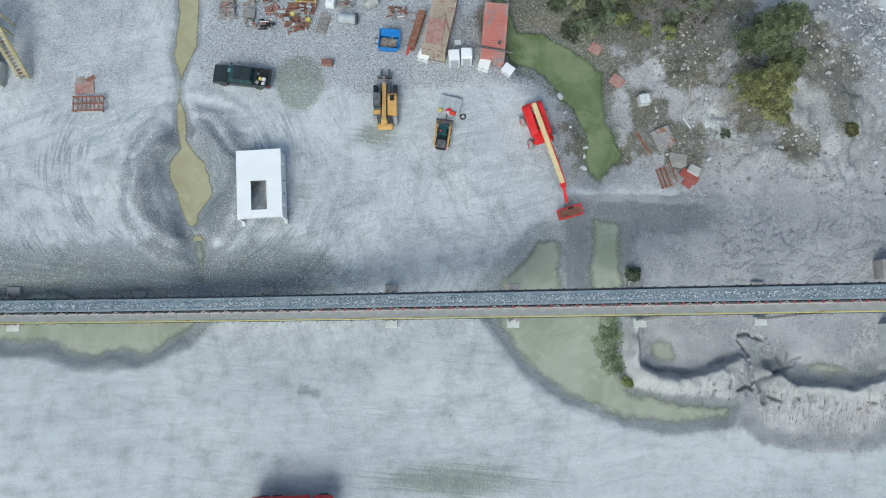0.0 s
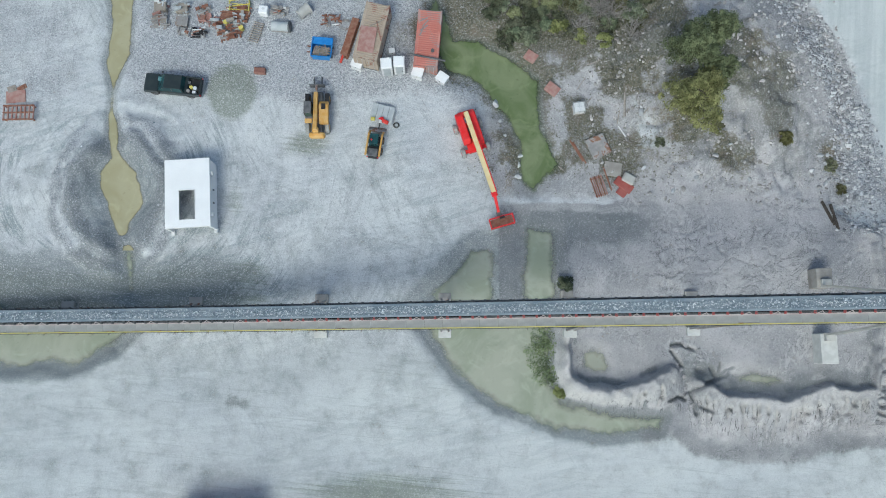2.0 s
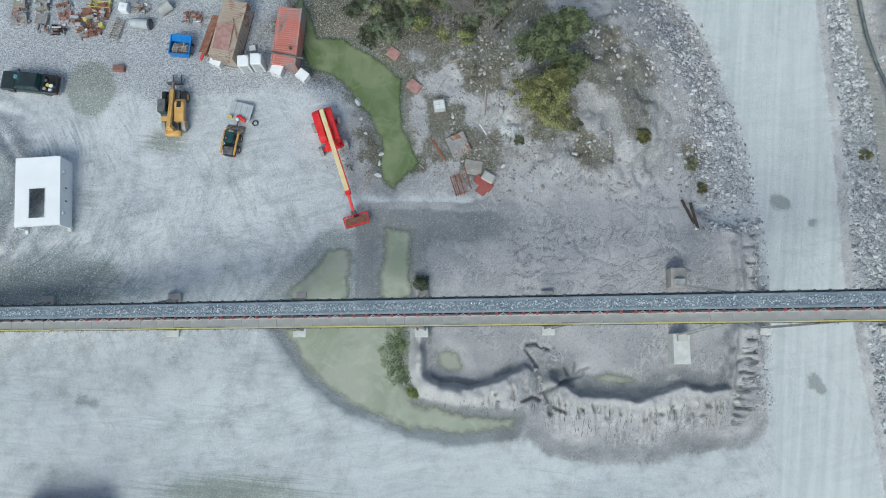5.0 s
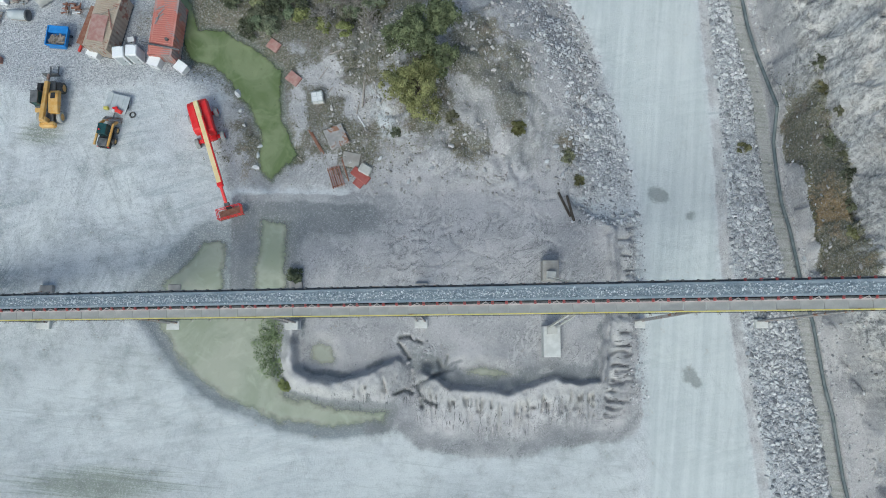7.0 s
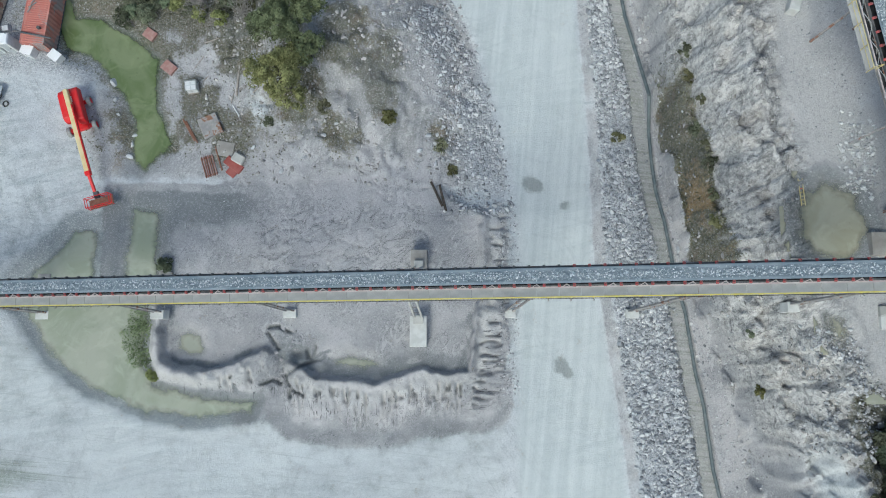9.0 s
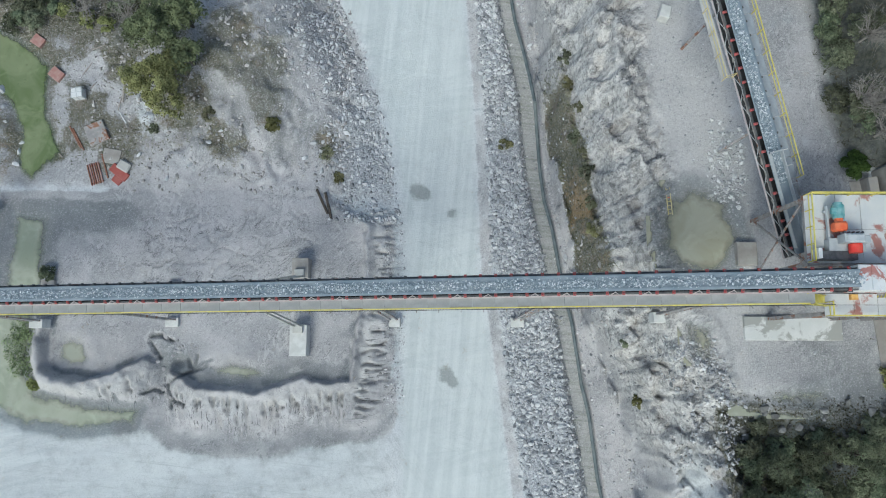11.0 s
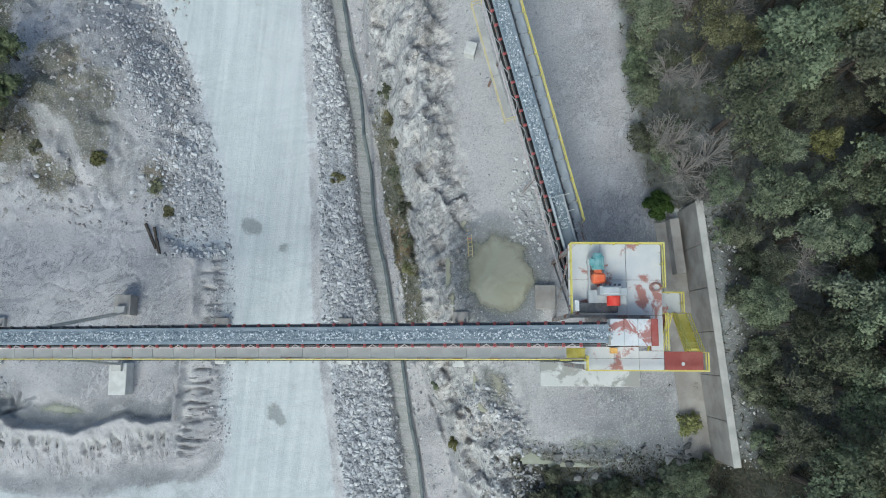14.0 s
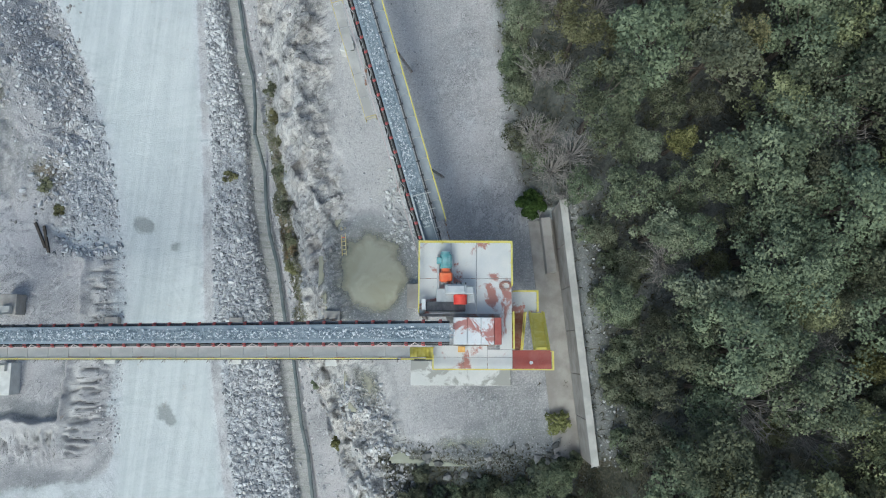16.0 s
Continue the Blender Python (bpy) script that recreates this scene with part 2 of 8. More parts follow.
    c = s.mix(s.ramp(s.sum(rust, s.sum(s.sum(s.sum(fine, mid), 1.0, "SUBTRACT"), 1.6, "MULTIPLY")), 0.25, 0.95, 0.0, 0.8), c, s.mix(s.ramp(grit, 0.4, 0.6), (0.24, 0.15, 0.07), (0.42, 0.29, 0.13)))
    # shade beneath the trees is put into this near-black floor colour
    floor_shade = s.mix(s.ramp(fine, 0.35, 0.7), (0.022, 0.026, 0.018), (0.075, 0.075, 0.052))
    c = s.mix(floor, c, floor_shade)
    # damp, darkened hollows and spilt stains
    damp = s.ramp(s.sum(wet_dark, s.sum(mid, 0.5, "SUBTRACT")), 0.2, 0.85)
    c = s.mix(s.sum(damp, 0.85, "MULTIPLY"), c, s.mix(0.3, (0.10, 0.12, 0.125), c, "MIX"), "MIX")
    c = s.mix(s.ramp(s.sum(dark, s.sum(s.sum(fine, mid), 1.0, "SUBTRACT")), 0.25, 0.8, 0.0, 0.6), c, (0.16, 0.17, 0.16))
    speck = s.noise(6.5, 4, 0.75)
    loose = s.sum(1.0, s.sum(s.sum(road_ns, 0.75, "MULTIPLY"), s.sum(s.sum(road_ew, 0.5, "MULTIPLY"), floor), "MAXIMUM"), "SUBTRACT")
    bare = s.sum(s.sum(1.0, s.sum(silt, 0.4, "MULTIPLY"), "SUBTRACT"), loose, "MULTIPLY")
    c = s.mix(s.sum(s.ramp(speck, 0.54, 0.70, 0.0, 0.5), loose, "MULTIPLY"), c, (0.17, 0.175, 0.18))
    c = s.mix(s.sum(s.ramp(speck, 0.48, 0.36, 0.0, 0.55), bare, "MULTIPLY"), c, (0.74, 0.745, 0.74))
    c = s.mix(s.sum(s.ramp(grit, 0.50, 0.72, 0.0, 0.42), loose, "MULTIPLY"), c, (0.17, 0.17, 0.18))
    c = s.mix(s.sum(s.ramp(grit, 0.47, 0.32, 0.0, 0.42), bare, "MULTIPLY"), c, (0.72, 0.72, 0.71))
    relief = s.sum(s.sum(fine, 0.6, "MULTIPLY"), s.sum(grit, s.sum(peb, gravel, "MULTIPLY")))
    relief = s.sum(relief, s.sum(s.sum(s.sum(strata, grain), s.sum(facet.outputs["Distance"], 0.8, "MULTIPLY")), s.sum(rock, 3.0, "MULTIPLY"), "MULTIPLY"))
    s.bump(relief, 0.8, 0.08)
    return s.done(c, s.ramp(damp, 0, 1, 0.95, 0.55))


def water_material(name, a, b, clear=0.16, full=1.0):
    """Turbid water: the bed shows through where it is shallow."""
    s = Shade(name, 0.12)
    c = s.mix(s.ramp(s.noise(0.25, 4, warp=0.8), 0.35, 0.65), a, b)
    c = s.mix(s.ramp(s.noise(2.5, 4), 0.62, 0.75, 0.0, 0.35), c, tuple(v * 0.7 for v in a))
    c = s.mix(s.ramp(s.noise(0.4, 5, 0.6, warp=1.5), 0.5, 0.7, 0.0, 0.45), c, tuple(min(v * 1.25, 1) for v in b))
    n = s.node("ShaderNodeAttribute")
    n.attribute_name = "depth"
    silted = s.sum(n.outputs["Fac"], s.sum(s.sum(s.noise(1.1, 5, 0.65), 0.5, "SUBTRACT"), clear, "MULTIPLY"))
    s.link(s.ramp(silted, 0.0, clear, 0.0, full), s.p.inputs["Alpha"])
    s.bump(s.noise(3.0, 2), 0.05, 0.01)
    return s.done(c)


def leaf_material(name, lo, hi, even=False):
    s = Shade(name, 0.75)
    s.p.inputs["Specular IOR Level"].default_value = 0.15
    c = s.mix(s.ramp(s.piece(), 0, 1, 0.15, 0.75), lo, hi)
    c = s.mix(s.ramp(s.noise(0.9, 2), 0.44, 0.58, 0.0, 0.8), c, hi)
    c = s.mix(s.ramp(s.noise(0.7, 2, src=s.stretch(1, 1, 1, 50)), 0.52, 0.40, 0.0, 0.6), c, tuple(v * 0.6 for v in lo))
    if even:
        return s.done(c)
    c = s.mix(s.sum(s.lot(), 0.5, "MULTIPLY"), c, tuple(v * 0.7 for v in lo))
    h = s.node("ShaderNodeHueSaturation", Saturation=0.9)
    s.link(s.ramp(s.lot(), 0, 1, 0.482, 0.518), h.inputs["Hue"])
    s.link(s.ramp(s.lot(), 0.0, 1, 0.6, 1.75), h.inputs["Value"])
    s.link(c, h.inputs["Color"])
    c = h.outputs[0]
    return s.done(c)


GROUND = ground_material()
POOL = water_material("murky_olive_water", (0.36, 0.33, 0.195), (0.42, 0.39, 0.25), 0.1)
TAN_WATER = water_material("pale_tan_water", (0.34, 0.33, 0.24), (0.41, 0.40, 0.31), 0.45)
SEEP = water_material("murky_grey_green_water", (0.30, 0.33, 0.245), (0.39, 0.40, 0.32), 0.3)
THIN = water_material("thin_pale_green_water", (0.36, 0.37, 0.28), (0.43, 0.44, 0.35), 0.25, 0.8)
ALGAE = water_material("green_algae_water", (0.125, 0.165, 0.07), (0.215, 0.25, 0.135), 0.24)
CONCRETE = paint("weathered_concrete", (0.42, 0.41, 0.38), (0.55, 0.54, 0.50), 0.9, scale=0.8)
PALE_CONCRETE = paint("pale_concrete", (0.55, 0.55, 0.52), (0.66, 0.66, 0.63), 0.9, scale=1.2)
STAINED_CONCRETE = paint("stained_pale_concrete", (0.60, 0.61, 0.58), (0.68, 0.68, 0.65), 0.9, scale=0.5, rust=0.42, rust_colour=(0.36, 0.36, 0.33))
DIRTY_CONCRETE = paint("dirty_concrete", (0.29, 0.27, 0.245), (0.40, 0.38, 0.35), 0.92, scale=0.7)
WALK = paint("dusty_walkway_steel", (0.42, 0.42, 0.40), (0.50, 0.50, 0.48), 0.8, 0.1, scale=0.9)
STEEL = paint("dusty_dark_steel", (0.10, 0.105, 0.11), (0.19, 0.19, 0.19), 0.7, 0.3)
DUSTY = paint("dust_grey_steel", (0.30, 0.29, 0.28), (0.42, 0.40, 0.38), 0.85, 0.1, rust=0.25, rust_colour=(0.28, 0.15, 0.1))
YELLOW = paint("yellow_safety_paint", (0.62, 0.53, 0.10), (0.70, 0.63, 0.20), 0.55)
FADED_YELLOW = paint("faded_yellow_paint", (0.55, 0.46, 0.20), (0.62, 0.56, 0.34), 0.7)
IDLER_RED = paint("faded_red_idler_paint", (0.42, 0.06, 0.065), (0.46, 0.16, 0.15), 0.6, scale=8)
ROLLER = paint("black_roller", (0.03, 0.03, 0.032), (0.06, 0.06, 0.06), 0.5)
BELT = paint("dusty_conveyor_rubber", (0.21, 0.26, 0.30), (0.30, 0.345, 0.38), 0.8, scale=0.7)
# return strand's rubber, near black with the shade under the belt
RUBBER_AND_SHADE = paint("return_belt_rubber_and_shade", (0.022, 0.024, 0.026), (0.05, 0.052, 0.055), 0.8, scale=0.7)
KERB = paint("dusty_pink_steel", (0.50, 0.42, 0.41), (0.62, 0.58, 0.56), 0.8, scale=1.2)
WALK_BLUE = paint("blue_grey_walkway_steel", (0.27, 0.30, 0.33), (0.36, 0.39, 0.42), 0.75, 0.1, scale=0.9)
DECK = paint("worn_deck_plate_with_rust", (0.58, 0.60, 0.60), (0.68, 0.675, 0.65), 0.7, 0.1, scale=0.55, rust=0.24, rust_colour=(0.40, 0.20, 0.165))
HOOD = paint("flaking_white_and_red_hood", (0.62, 0.64, 0.64), (0.72, 0.72, 0.71), 0.7, scale=0.9, rust=0.36, rust_colour=(0.40, 0.19, 0.165))
RED_PLATE = paint("dull_red_plate", (0.33, 0.085, 0.07), (0.38, 0.13, 0.11), 0.75, scale=1.2)
# motor paint; also colours the painted reflection in the pickup's windscreen
MOTOR_AND_GLINT_TEAL = paint("teal_motor_paint_and_glass_glint", (0.12, 0.33, 0.33), (0.28, 0.45, 0.45), 0.5)
GUARD_ORANGE = paint("orange_guard_paint", (0.72, 0.13, 0.05), (0.78, 0.22, 0.10), 0.5)
GUARD_RED = paint("bright_red_guard_paint", (0.68, 0.05, 0.04), (0.72, 0.10, 0.07), 0.5)
GEAR_GREY = paint("pale_grey_gear_paint", (0.42, 0.45, 0.46), (0.52, 0.54, 0.54), 0.55)
RUST = paint("rusted_iron", (0.24, 0.10, 0.065), (0.30, 0.17, 0.12), 0.9, scale=3)
RUST_PINK = paint("pale_rusted_plate", (0.38, 0.20, 0.17), (0.45, 0.30, 0.26), 0.9, scale=2)
WHITE = paint("white_wall_paint", (0.86, 0.86, 0.85), (0.90, 0.90, 0.89), 0.6, scale=0.5)
WHITE_DIRTY = paint("dirty_white_plastic", (0.66, 0.67, 0.66), (0.78, 0.78, 0.77), 0.6, scale=2)
BOX_BEIGE = paint("beige_container_paint", (0.42, 0.34, 0.26), (0.50, 0.43, 0.35), 0.7, scale=0.6, rust=0.2, rust_colour=(0.30, 0.15, 0.11))
BOX_RED = paint("faded_red_container_paint", (0.54, 0.19, 0.15), (0.58, 0.29, 0.24), 0.7, scale=0.5, rust=0.34, rust_colour=(0.38, 0.30, 0.28))
BLUE = paint("blue_skip_paint", (0.03, 0.20, 0.55), (0.05, 0.26, 0.62), 0.5, scale=2)
LIFT_RED = paint("bright_red_machine_paint", (0.72, 0.02, 0.025), (0.70, 0.05, 0.05), 0.45)
LIFT_CREAM = paint("cream_boom_paint", (0.75, 0.58, 0.28), (0.78, 0.66, 0.38), 0.5)
MACHINE_YELLOW = paint("ochre_machine_paint", (0.62, 0.34, 0.085), (0.66, 0.43, 0.17), 0.55, scale=2)
TYRE = paint("dusty_tyre", (0.05, 0.05, 0.05), (0.16, 0.16, 0.155), 0.95, scale=5)
TYRE_PALE = paint("pale_grey_tyre", (0.30, 0.30, 0.29), (0.40, 0.40, 0.38), 0.95, scale=5)
CAR_GREEN = paint("dark_green_car_paint", (0.028, 0.038, 0.04), (0.04, 0.05, 0.05), 0.3)
BLACK = paint("black_plastic", (0.02, 0.02, 0.022), (0.04, 0.04, 0.04), 0.6)
GLASS_DARK = paint("dark_window_glass", (0.02, 0.05, 0.055), (0.03, 0.09, 0.09), 0.08, scale=1)
CHROME = paint("dull_bare_metal", (0.5, 0.5, 0.5), (0.6, 0.6, 0.6), 0.35, 0.8)
TIMBER = by_piece("grey_pallet_timber", [(0.28, 0.25, 0.21), (0.42, 0.38, 0.33), (0.35, 0.30, 0.26)])
TIMBER_RED = by_piece("reddish_timber", [(0.27, 0.13, 0.10), (0.38, 0.22, 0.18), (0.33, 0.17, 0.13)])
LOG = paint("bleached_log", (0.34, 0.30, 0.26), (0.46, 0.42, 0.38), 0.95, scale=4)
ROCK = by_piece("quarried_rock", [(0.21, 0.215, 0.225), (0.42, 0.425, 0.435), (0.56, 0.565, 0.57), (0.76, 0.76, 0.75)], 0.95)
BLUE_ROCK = by_piece("blue_grey_crushed_rock", [(0.17, 0.215, 0.255), (0.36, 0.42, 0.46), (0.55, 0.61, 0.65), (0.86, 0.88, 0.89)], 0.9)
BOULDER_ROCK = by_piece("weathered_boulder_rock", [(0.42, 0.43, 0.44), (0.55, 0.56, 0.57), (0.70, 0.705, 0.70)], 0.95, 3.0, True)
BROWN_ROCK = by_piece("brown_grey_bluff_rock", [(0.28, 0.265, 0.25), (0.46, 0.44, 0.42), (0.62, 0.60, 0.58)], 0.95, 3.0)
PALE_ROCK = by_piece("pale_spilled_rock", [(0.46, 0.46, 0.45), (0.62, 0.62, 0.61), (0.80, 0.80, 0.78)], 0.95)
# darker rock for the south slope, its shade put into the colour
DARK_ROCK = by_piece("dark_slope_shade_rock", [(0.10, 0.10, 0.095), (0.19, 0.19, 0.18), (0.34, 0.34, 0.33)], 0.9, 3.0)
SILT_CLOD = by_piece("dried_silt_clods", [(0.30, 0.295, 0.295), (0.42, 0.41, 0.41), (0.54, 0.53, 0.52)], 0.95, 3.0)
PIPE_GREY = paint("grey_green_pipe", (0.11, 0.135, 0.14), (0.18, 0.205, 0.205), 0.6, scale=1)
BARK = paint("dark_bark", (0.06, 0.05, 0.04), (0.12, 0.10, 0.085), 0.95, scale=6)
BARK_PALE = paint("pale_bare_twigs", (0.26, 0.24, 0.22), (0.36, 0.34, 0.31), 0.95, scale=6)
LEAF_DARK = leaf_material("dark_green_leaves", (0.046, 0.062, 0.036), (0.215, 0.245, 0.14))
LEAF_MID = leaf_material("grey_green_leaves", (0.072, 0.085, 0.05), (0.24, 0.26, 0.165))
LEAF_LIGHT = leaf_material("yellow_green_leaves", (0.10, 0.11, 0.03), (0.29, 0.30, 0.11))
LEAF_OLIVE = leaf_material("olive_green_leaves", (0.085, 0.092, 0.038), (0.29, 0.30, 0.15))
LEAF_AUTUMN = leaf_material("olive_yellow_leaves", (0.125, 0.13, 0.05), (0.34, 0.335, 0.15))
LEAF_MOUND = leaf_material("olive_mound_leaves", (0.11, 0.115, 0.045), (0.32, 0.325, 0.14), True)
LEAF_MOUND_DARK = leaf_material("dark_mound_leaves", (0.06, 0.075, 0.04), (0.20, 0.23, 0.12), True)
LEAF_REED = leaf_material("soft_green_reeds", (0.13, 0.17, 0.085), (0.28, 0.34, 0.18), True)
LEAF_FRESH = leaf_material("fresh_green_leaves", (0.03, 0.08, 0.012), (0.11, 0.22, 0.04))
WEED = leaf_material("dull_weed_blades", (0.11, 0.115, 0.06), (0.22, 0.21, 0.13))
ASSORTED = by_piece("assorted_scrap", [(0.10, 0.10, 0.11), (0.34, 0.10, 0.07), (0.45, 0.43, 0.40), (0.25, 0.17, 0.13)], 0.8, single=True)


# ---- building blocks ----
class Geo:
    """Vertices and faces of one part, collected piece by piece."""

    def __init__(self):
        self.v, self.f = [], []

    def add(self, v, f):
        k = len(self.v)
        self.v += [tuple(p) for p in v]
        self.f += [tuple(i + k for i in q) for q in f]
        return self

    def box(self, c, s, rz=0.0, ry=0.0, rx=0.0, taper=1.0):
        m = pose(*c, rx, ry, rz)
        v = []
        for z in (-0.5, 0.5):
            k = taper if z > 0 else 1.0
            for x, y in ((-0.5, -0.5), (0.5, -0.5), (0.5, 0.5), (-0.5, 0.5)):
                v.append(m @ Vector((x * s[0] * k, y * s[1] * k, z * s[2])))
        return self.add(v, [(3, 2, 1, 0), (4, 5, 6, 7), (0, 1, 5, 4), (1, 2, 6, 5), (2, 3, 7, 6), (3, 0, 4, 7)])

    def rod(self, a, b, r, n=8, r2=None):
        a, b = Vector(a), Vector(b)
        q = (b - a).to_track_quat("Z", "Y")
        v = []
        for p, k in ((a, r), (b, r if r2 is None else r2)):
            for i in range(n):
                t = 2 * math.pi * i / n
                v.append(p + q @ Vector((math.cos(t) * k, math.sin(t) * k, 0)))
        f = [(i, (i + 1) % n, n + (i + 1) % n, n + i) for i in range(n)]
        return self.add(v, f + [tuple(range(n - 1, -1, -1)), tuple(range(n, 2 * n))])

    def beam(self, a, b, w, h):
        """A square bar between two points, w wide and h high."""
        a, b = Vector(a), Vector(b)
        d = (b - a).normalized()
        side = d.cross(Vector((0, 0, 1)))
        side = side.normalized() if side.length > 0.01 else Vector((1, 0, 0))
        up = side.cross(d)
        v = [p + side * x * w / 2 + up * z * h / 2 for p in (a, b) for x, z in ((-1, -1), (1, -1), (1, 1), (-1, 1))]
        return self.add(v, [(3, 2, 1, 0), (4, 5, 6, 7), (0, 1, 5, 4), (1, 2, 6, 5), (2, 3, 7, 6), (3, 0, 4, 7)])

    def profile(self, pts, y0, y1):
        """An outline in x and z, drawn out along y."""
        n = len(pts)
        v = [(x, y0, z) for x, z in pts] + [(x, y1, z) for x, z in pts]
        f = [(i, (i + 1) % n, n + (i + 1) % n, n + i) for i in range(n)]
        return self.add(v, f + [tuple(range(n - 1, -1, -1)), tuple(range(n, 2 * n))])


def mesh_of(name, geo, bevel=0.0, smooth=False):
    bm = bmesh.new()
    vs = [bm.verts.new(p) for p in geo.v]
    for f in geo.f:
        bm.faces.new([vs[i] for i in f])
    bmesh.ops.recalc_face_normals(bm, faces=bm.faces)
    if bevel:
        bmesh.ops.bevel(bm, geom=bm.edges[:], offset=bevel, segments=1, affect="EDGES", clamp_overlap=True)
    me = bpy.data.meshes.new(name)
    bm.to_mesh(me)
    bm.free()
    if smooth:
        me.shade_smooth()
    return me


def part(name, geo, material, parent=None, label="", bevel=0.0, smooth=False):
    me = geo if isinstance(geo, bpy.types.Mesh) else mesh_of(name, geo, bevel, smooth)
    if not me.materials:
        me.materials.append(material)
    ob = new(name, me)
    ob.parent = parent
    return tagged(ob, label)


def thing(name, m, label, category, group="", kind=""):
    ob = new(name)
    ob.empty_display_size = 0.3
    ob.matrix_world = m
    return tagged(ob, label, category, group, kind)


def solid(name, v, f, material, label, category, kind="stuff", smooth=False):
    """One mesh object straight from arrays."""
    me = bpy.data.meshes.new(name)
    v, f = np.asarray(v, dtype=np.float32), np.asarray(f, dtype=np.int32)
    me.from_pydata(v.tolist(), [], f.tolist())
    me.materials.append(material)
    if smooth:
        me.shade_smooth()
    return tagged(new(name, me), label, category, "", kind)


# ---- the lie of the land ----
def step(a, b, x):
    t = np.clip((x - a) / (b - a), 0, 1)
    return t * t * (3 - 2 * t)


def lattice(ix, iy, seed):
    h = np.sin(ix * 127.1 + iy * 311.7 + seed * 74.7) * 43758.5453
    return h - np.floor(h)


def vnoise(x, y, seed=0):
    ix, iy = np.floor(x), np.floor(y)
    u, v = x - ix, y - iy
    u, v = u * u * (3 - 2 * u), v * v * (3 - 2 * v)
    a, b = lattice(ix, iy, seed), lattice(ix + 1, iy, seed)
    c, d = lattice(ix, iy + 1, seed), lattice(ix + 1, iy + 1, seed)
    return (a * (1 - u) + b * u) * (1 - v) + (c * (1 - u) + d * u) * v


def fbm(x, y, size, octaves=4, seed=0):
    out, amp, tot = 0.0, 1.0, 0.0
    for o in range(octaves):
        k = 2.0 ** o / size
        out = out + amp * vnoise(x * k + 17.3 * o, y * k - 9.1 * o, seed + o)
        tot += amp
        amp *= 0.5
    return out / tot


def inside(poly, x, y):
    """Distance to an outline, below zero inside it."""
    p = np.array(poly, dtype=float)
    best = np.full(np.shape(x), 1e9)
    odd = np.zeros(np.shape(x), dtype=bool)
    for (ax, ay), (bx, by) in zip(p, np.roll(p, -1, axis=0)):
        ex, ey = bx - ax, by - ay
        t = np.clip(((x - ax) * ex + (y - ay) * ey) / (ex * ex + ey * ey), 0, 1)
        best = np.minimum(best, (x - ax - t * ex) ** 2 + (y - ay - t * ey) ** 2)
        if ay != by:
            odd ^= ((ay > y) != (by > y)) & (x < (bx - ax) * (y - ay) / (by - ay) + ax)
    d = np.sqrt(best)
    return np.where(odd, -d, d)


def line_x(rows, y):
    """x of a line that runs north and south, from rows of y and x."""
    ys, xs = zip(*rows)
    return np.interp(y, ys, xs)


STREAM = [(-30.5, 48), (-29.5, 39.5), (-27.9, 36.6), (-27.7, 34.8), (-27.9, 31.7), (-28.2, 30.2), (-27.7, 28.6), (-27.4, 27.5), (-27.4, 25.9), (-27.5, 24.7), (-27.4, 22.6), (-26.8, 20.3),
          (-27.9, 18.8), (-27.8, 17.4), (-27.1, 15.9), (-26.4, 13.9), (-25.6, 11.9), (-24.5, 11.9), (-24.4, 13.6), (-23.0, 15.6), (-23.3, 17.0), (-23.9, 18.5), (-25.2, 20.0), (-26.2, 21.2),
          (-26.0, 22.6), (-26.5, 24.4), (-26.8, 25.9), (-26.8, 27.5), (-26.3, 29.2), (-25.4, 31.4), (-25.3, 33.5), (-25.5, 36.4), (-25.5, 48)]
TRICKLE = [(-24.9, 11.2), (-25.1, 9.8), (-24.6, 8.2), (-24.4, 6.4), (-23.5, 6.4), (-23.6, 8.2), (-23.5, 9.8), (-24.4, 11.2)]
POOL_W = [(-48, 2.6), (-44, 0.5), (-40.5, 0.5), (-35.4, -0.7), (-29.8, -0.7), (-25.4, 1.1), (-23.5, 3.4), (-30, 5.2), (-48, 6.0)]
POOL_M = [(4.2, 4.5), (4.9, 6.2), (8.3, 9.6), (9.5, 11.0), (11.2, 11.4), (12.2, 11.0), (12.4, 6.2), (12.4, 4.5)]
POOL_C = [(14.8, 14.0), (14.4, 4.5), (18.4, 4.5), (18.2, 10.2), (18.4, 13.0)]
POOL_S = [(4.2, 5), (5.1, 2.5), (8.2, -1.7), (12.0, -4.7), (17.5, -6.9), (23.0, -7.8), (28.0, -6.9), (28.7, -5.3), (22.0, -4.6), (18.4, -4.0), (17.4, -1.1), (17.6, 2.5), (17.6, 5)]
POOL_G = [(5.0, 35), (7.2, 30.2), (10.5, 28.9), (13.4, 25.2), (15.1, 22.1), (15.2, 18.2), (16.1, 17.6), (18.2, 20.0), (16.9, 23.3), (16.5, 28.9), (13.5, 31.4), (10.6, 33.0), (7.9, 33.3), (6.0, 38)]
POOL_P = [(20.4, 0.9), (20.3, -0.8), (21.4, -1.4), (23.0, -1.5), (23.5, -0.5), (22.8, 0.8), (21.5, 1.2)]
POOL_Q = [(35.0, -1.2), (35.6, -2.4), (38.5, -2.7), (40.5, -2.2), (39.5, -1.4), (37, -0.9)]
POOL_U = [(75.6, 13.0), (75.2, 9.4), (76.2, 6.6), (80.4, 6.2), (81.8, 9.6), (80.6, 12.6), (78, 13.8)]
POOL_V = [(77.4, 2.3), (77.7, 0.2), (79.0, -0.6), (79.0, 0.8), (78.9, 2.2)]
POOL_R = [(79.6, -2.4), (83, -2.9), (88.0, -2.6), (88.6, -3.4), (84.5, -3.9), (80.2, -3.5)]
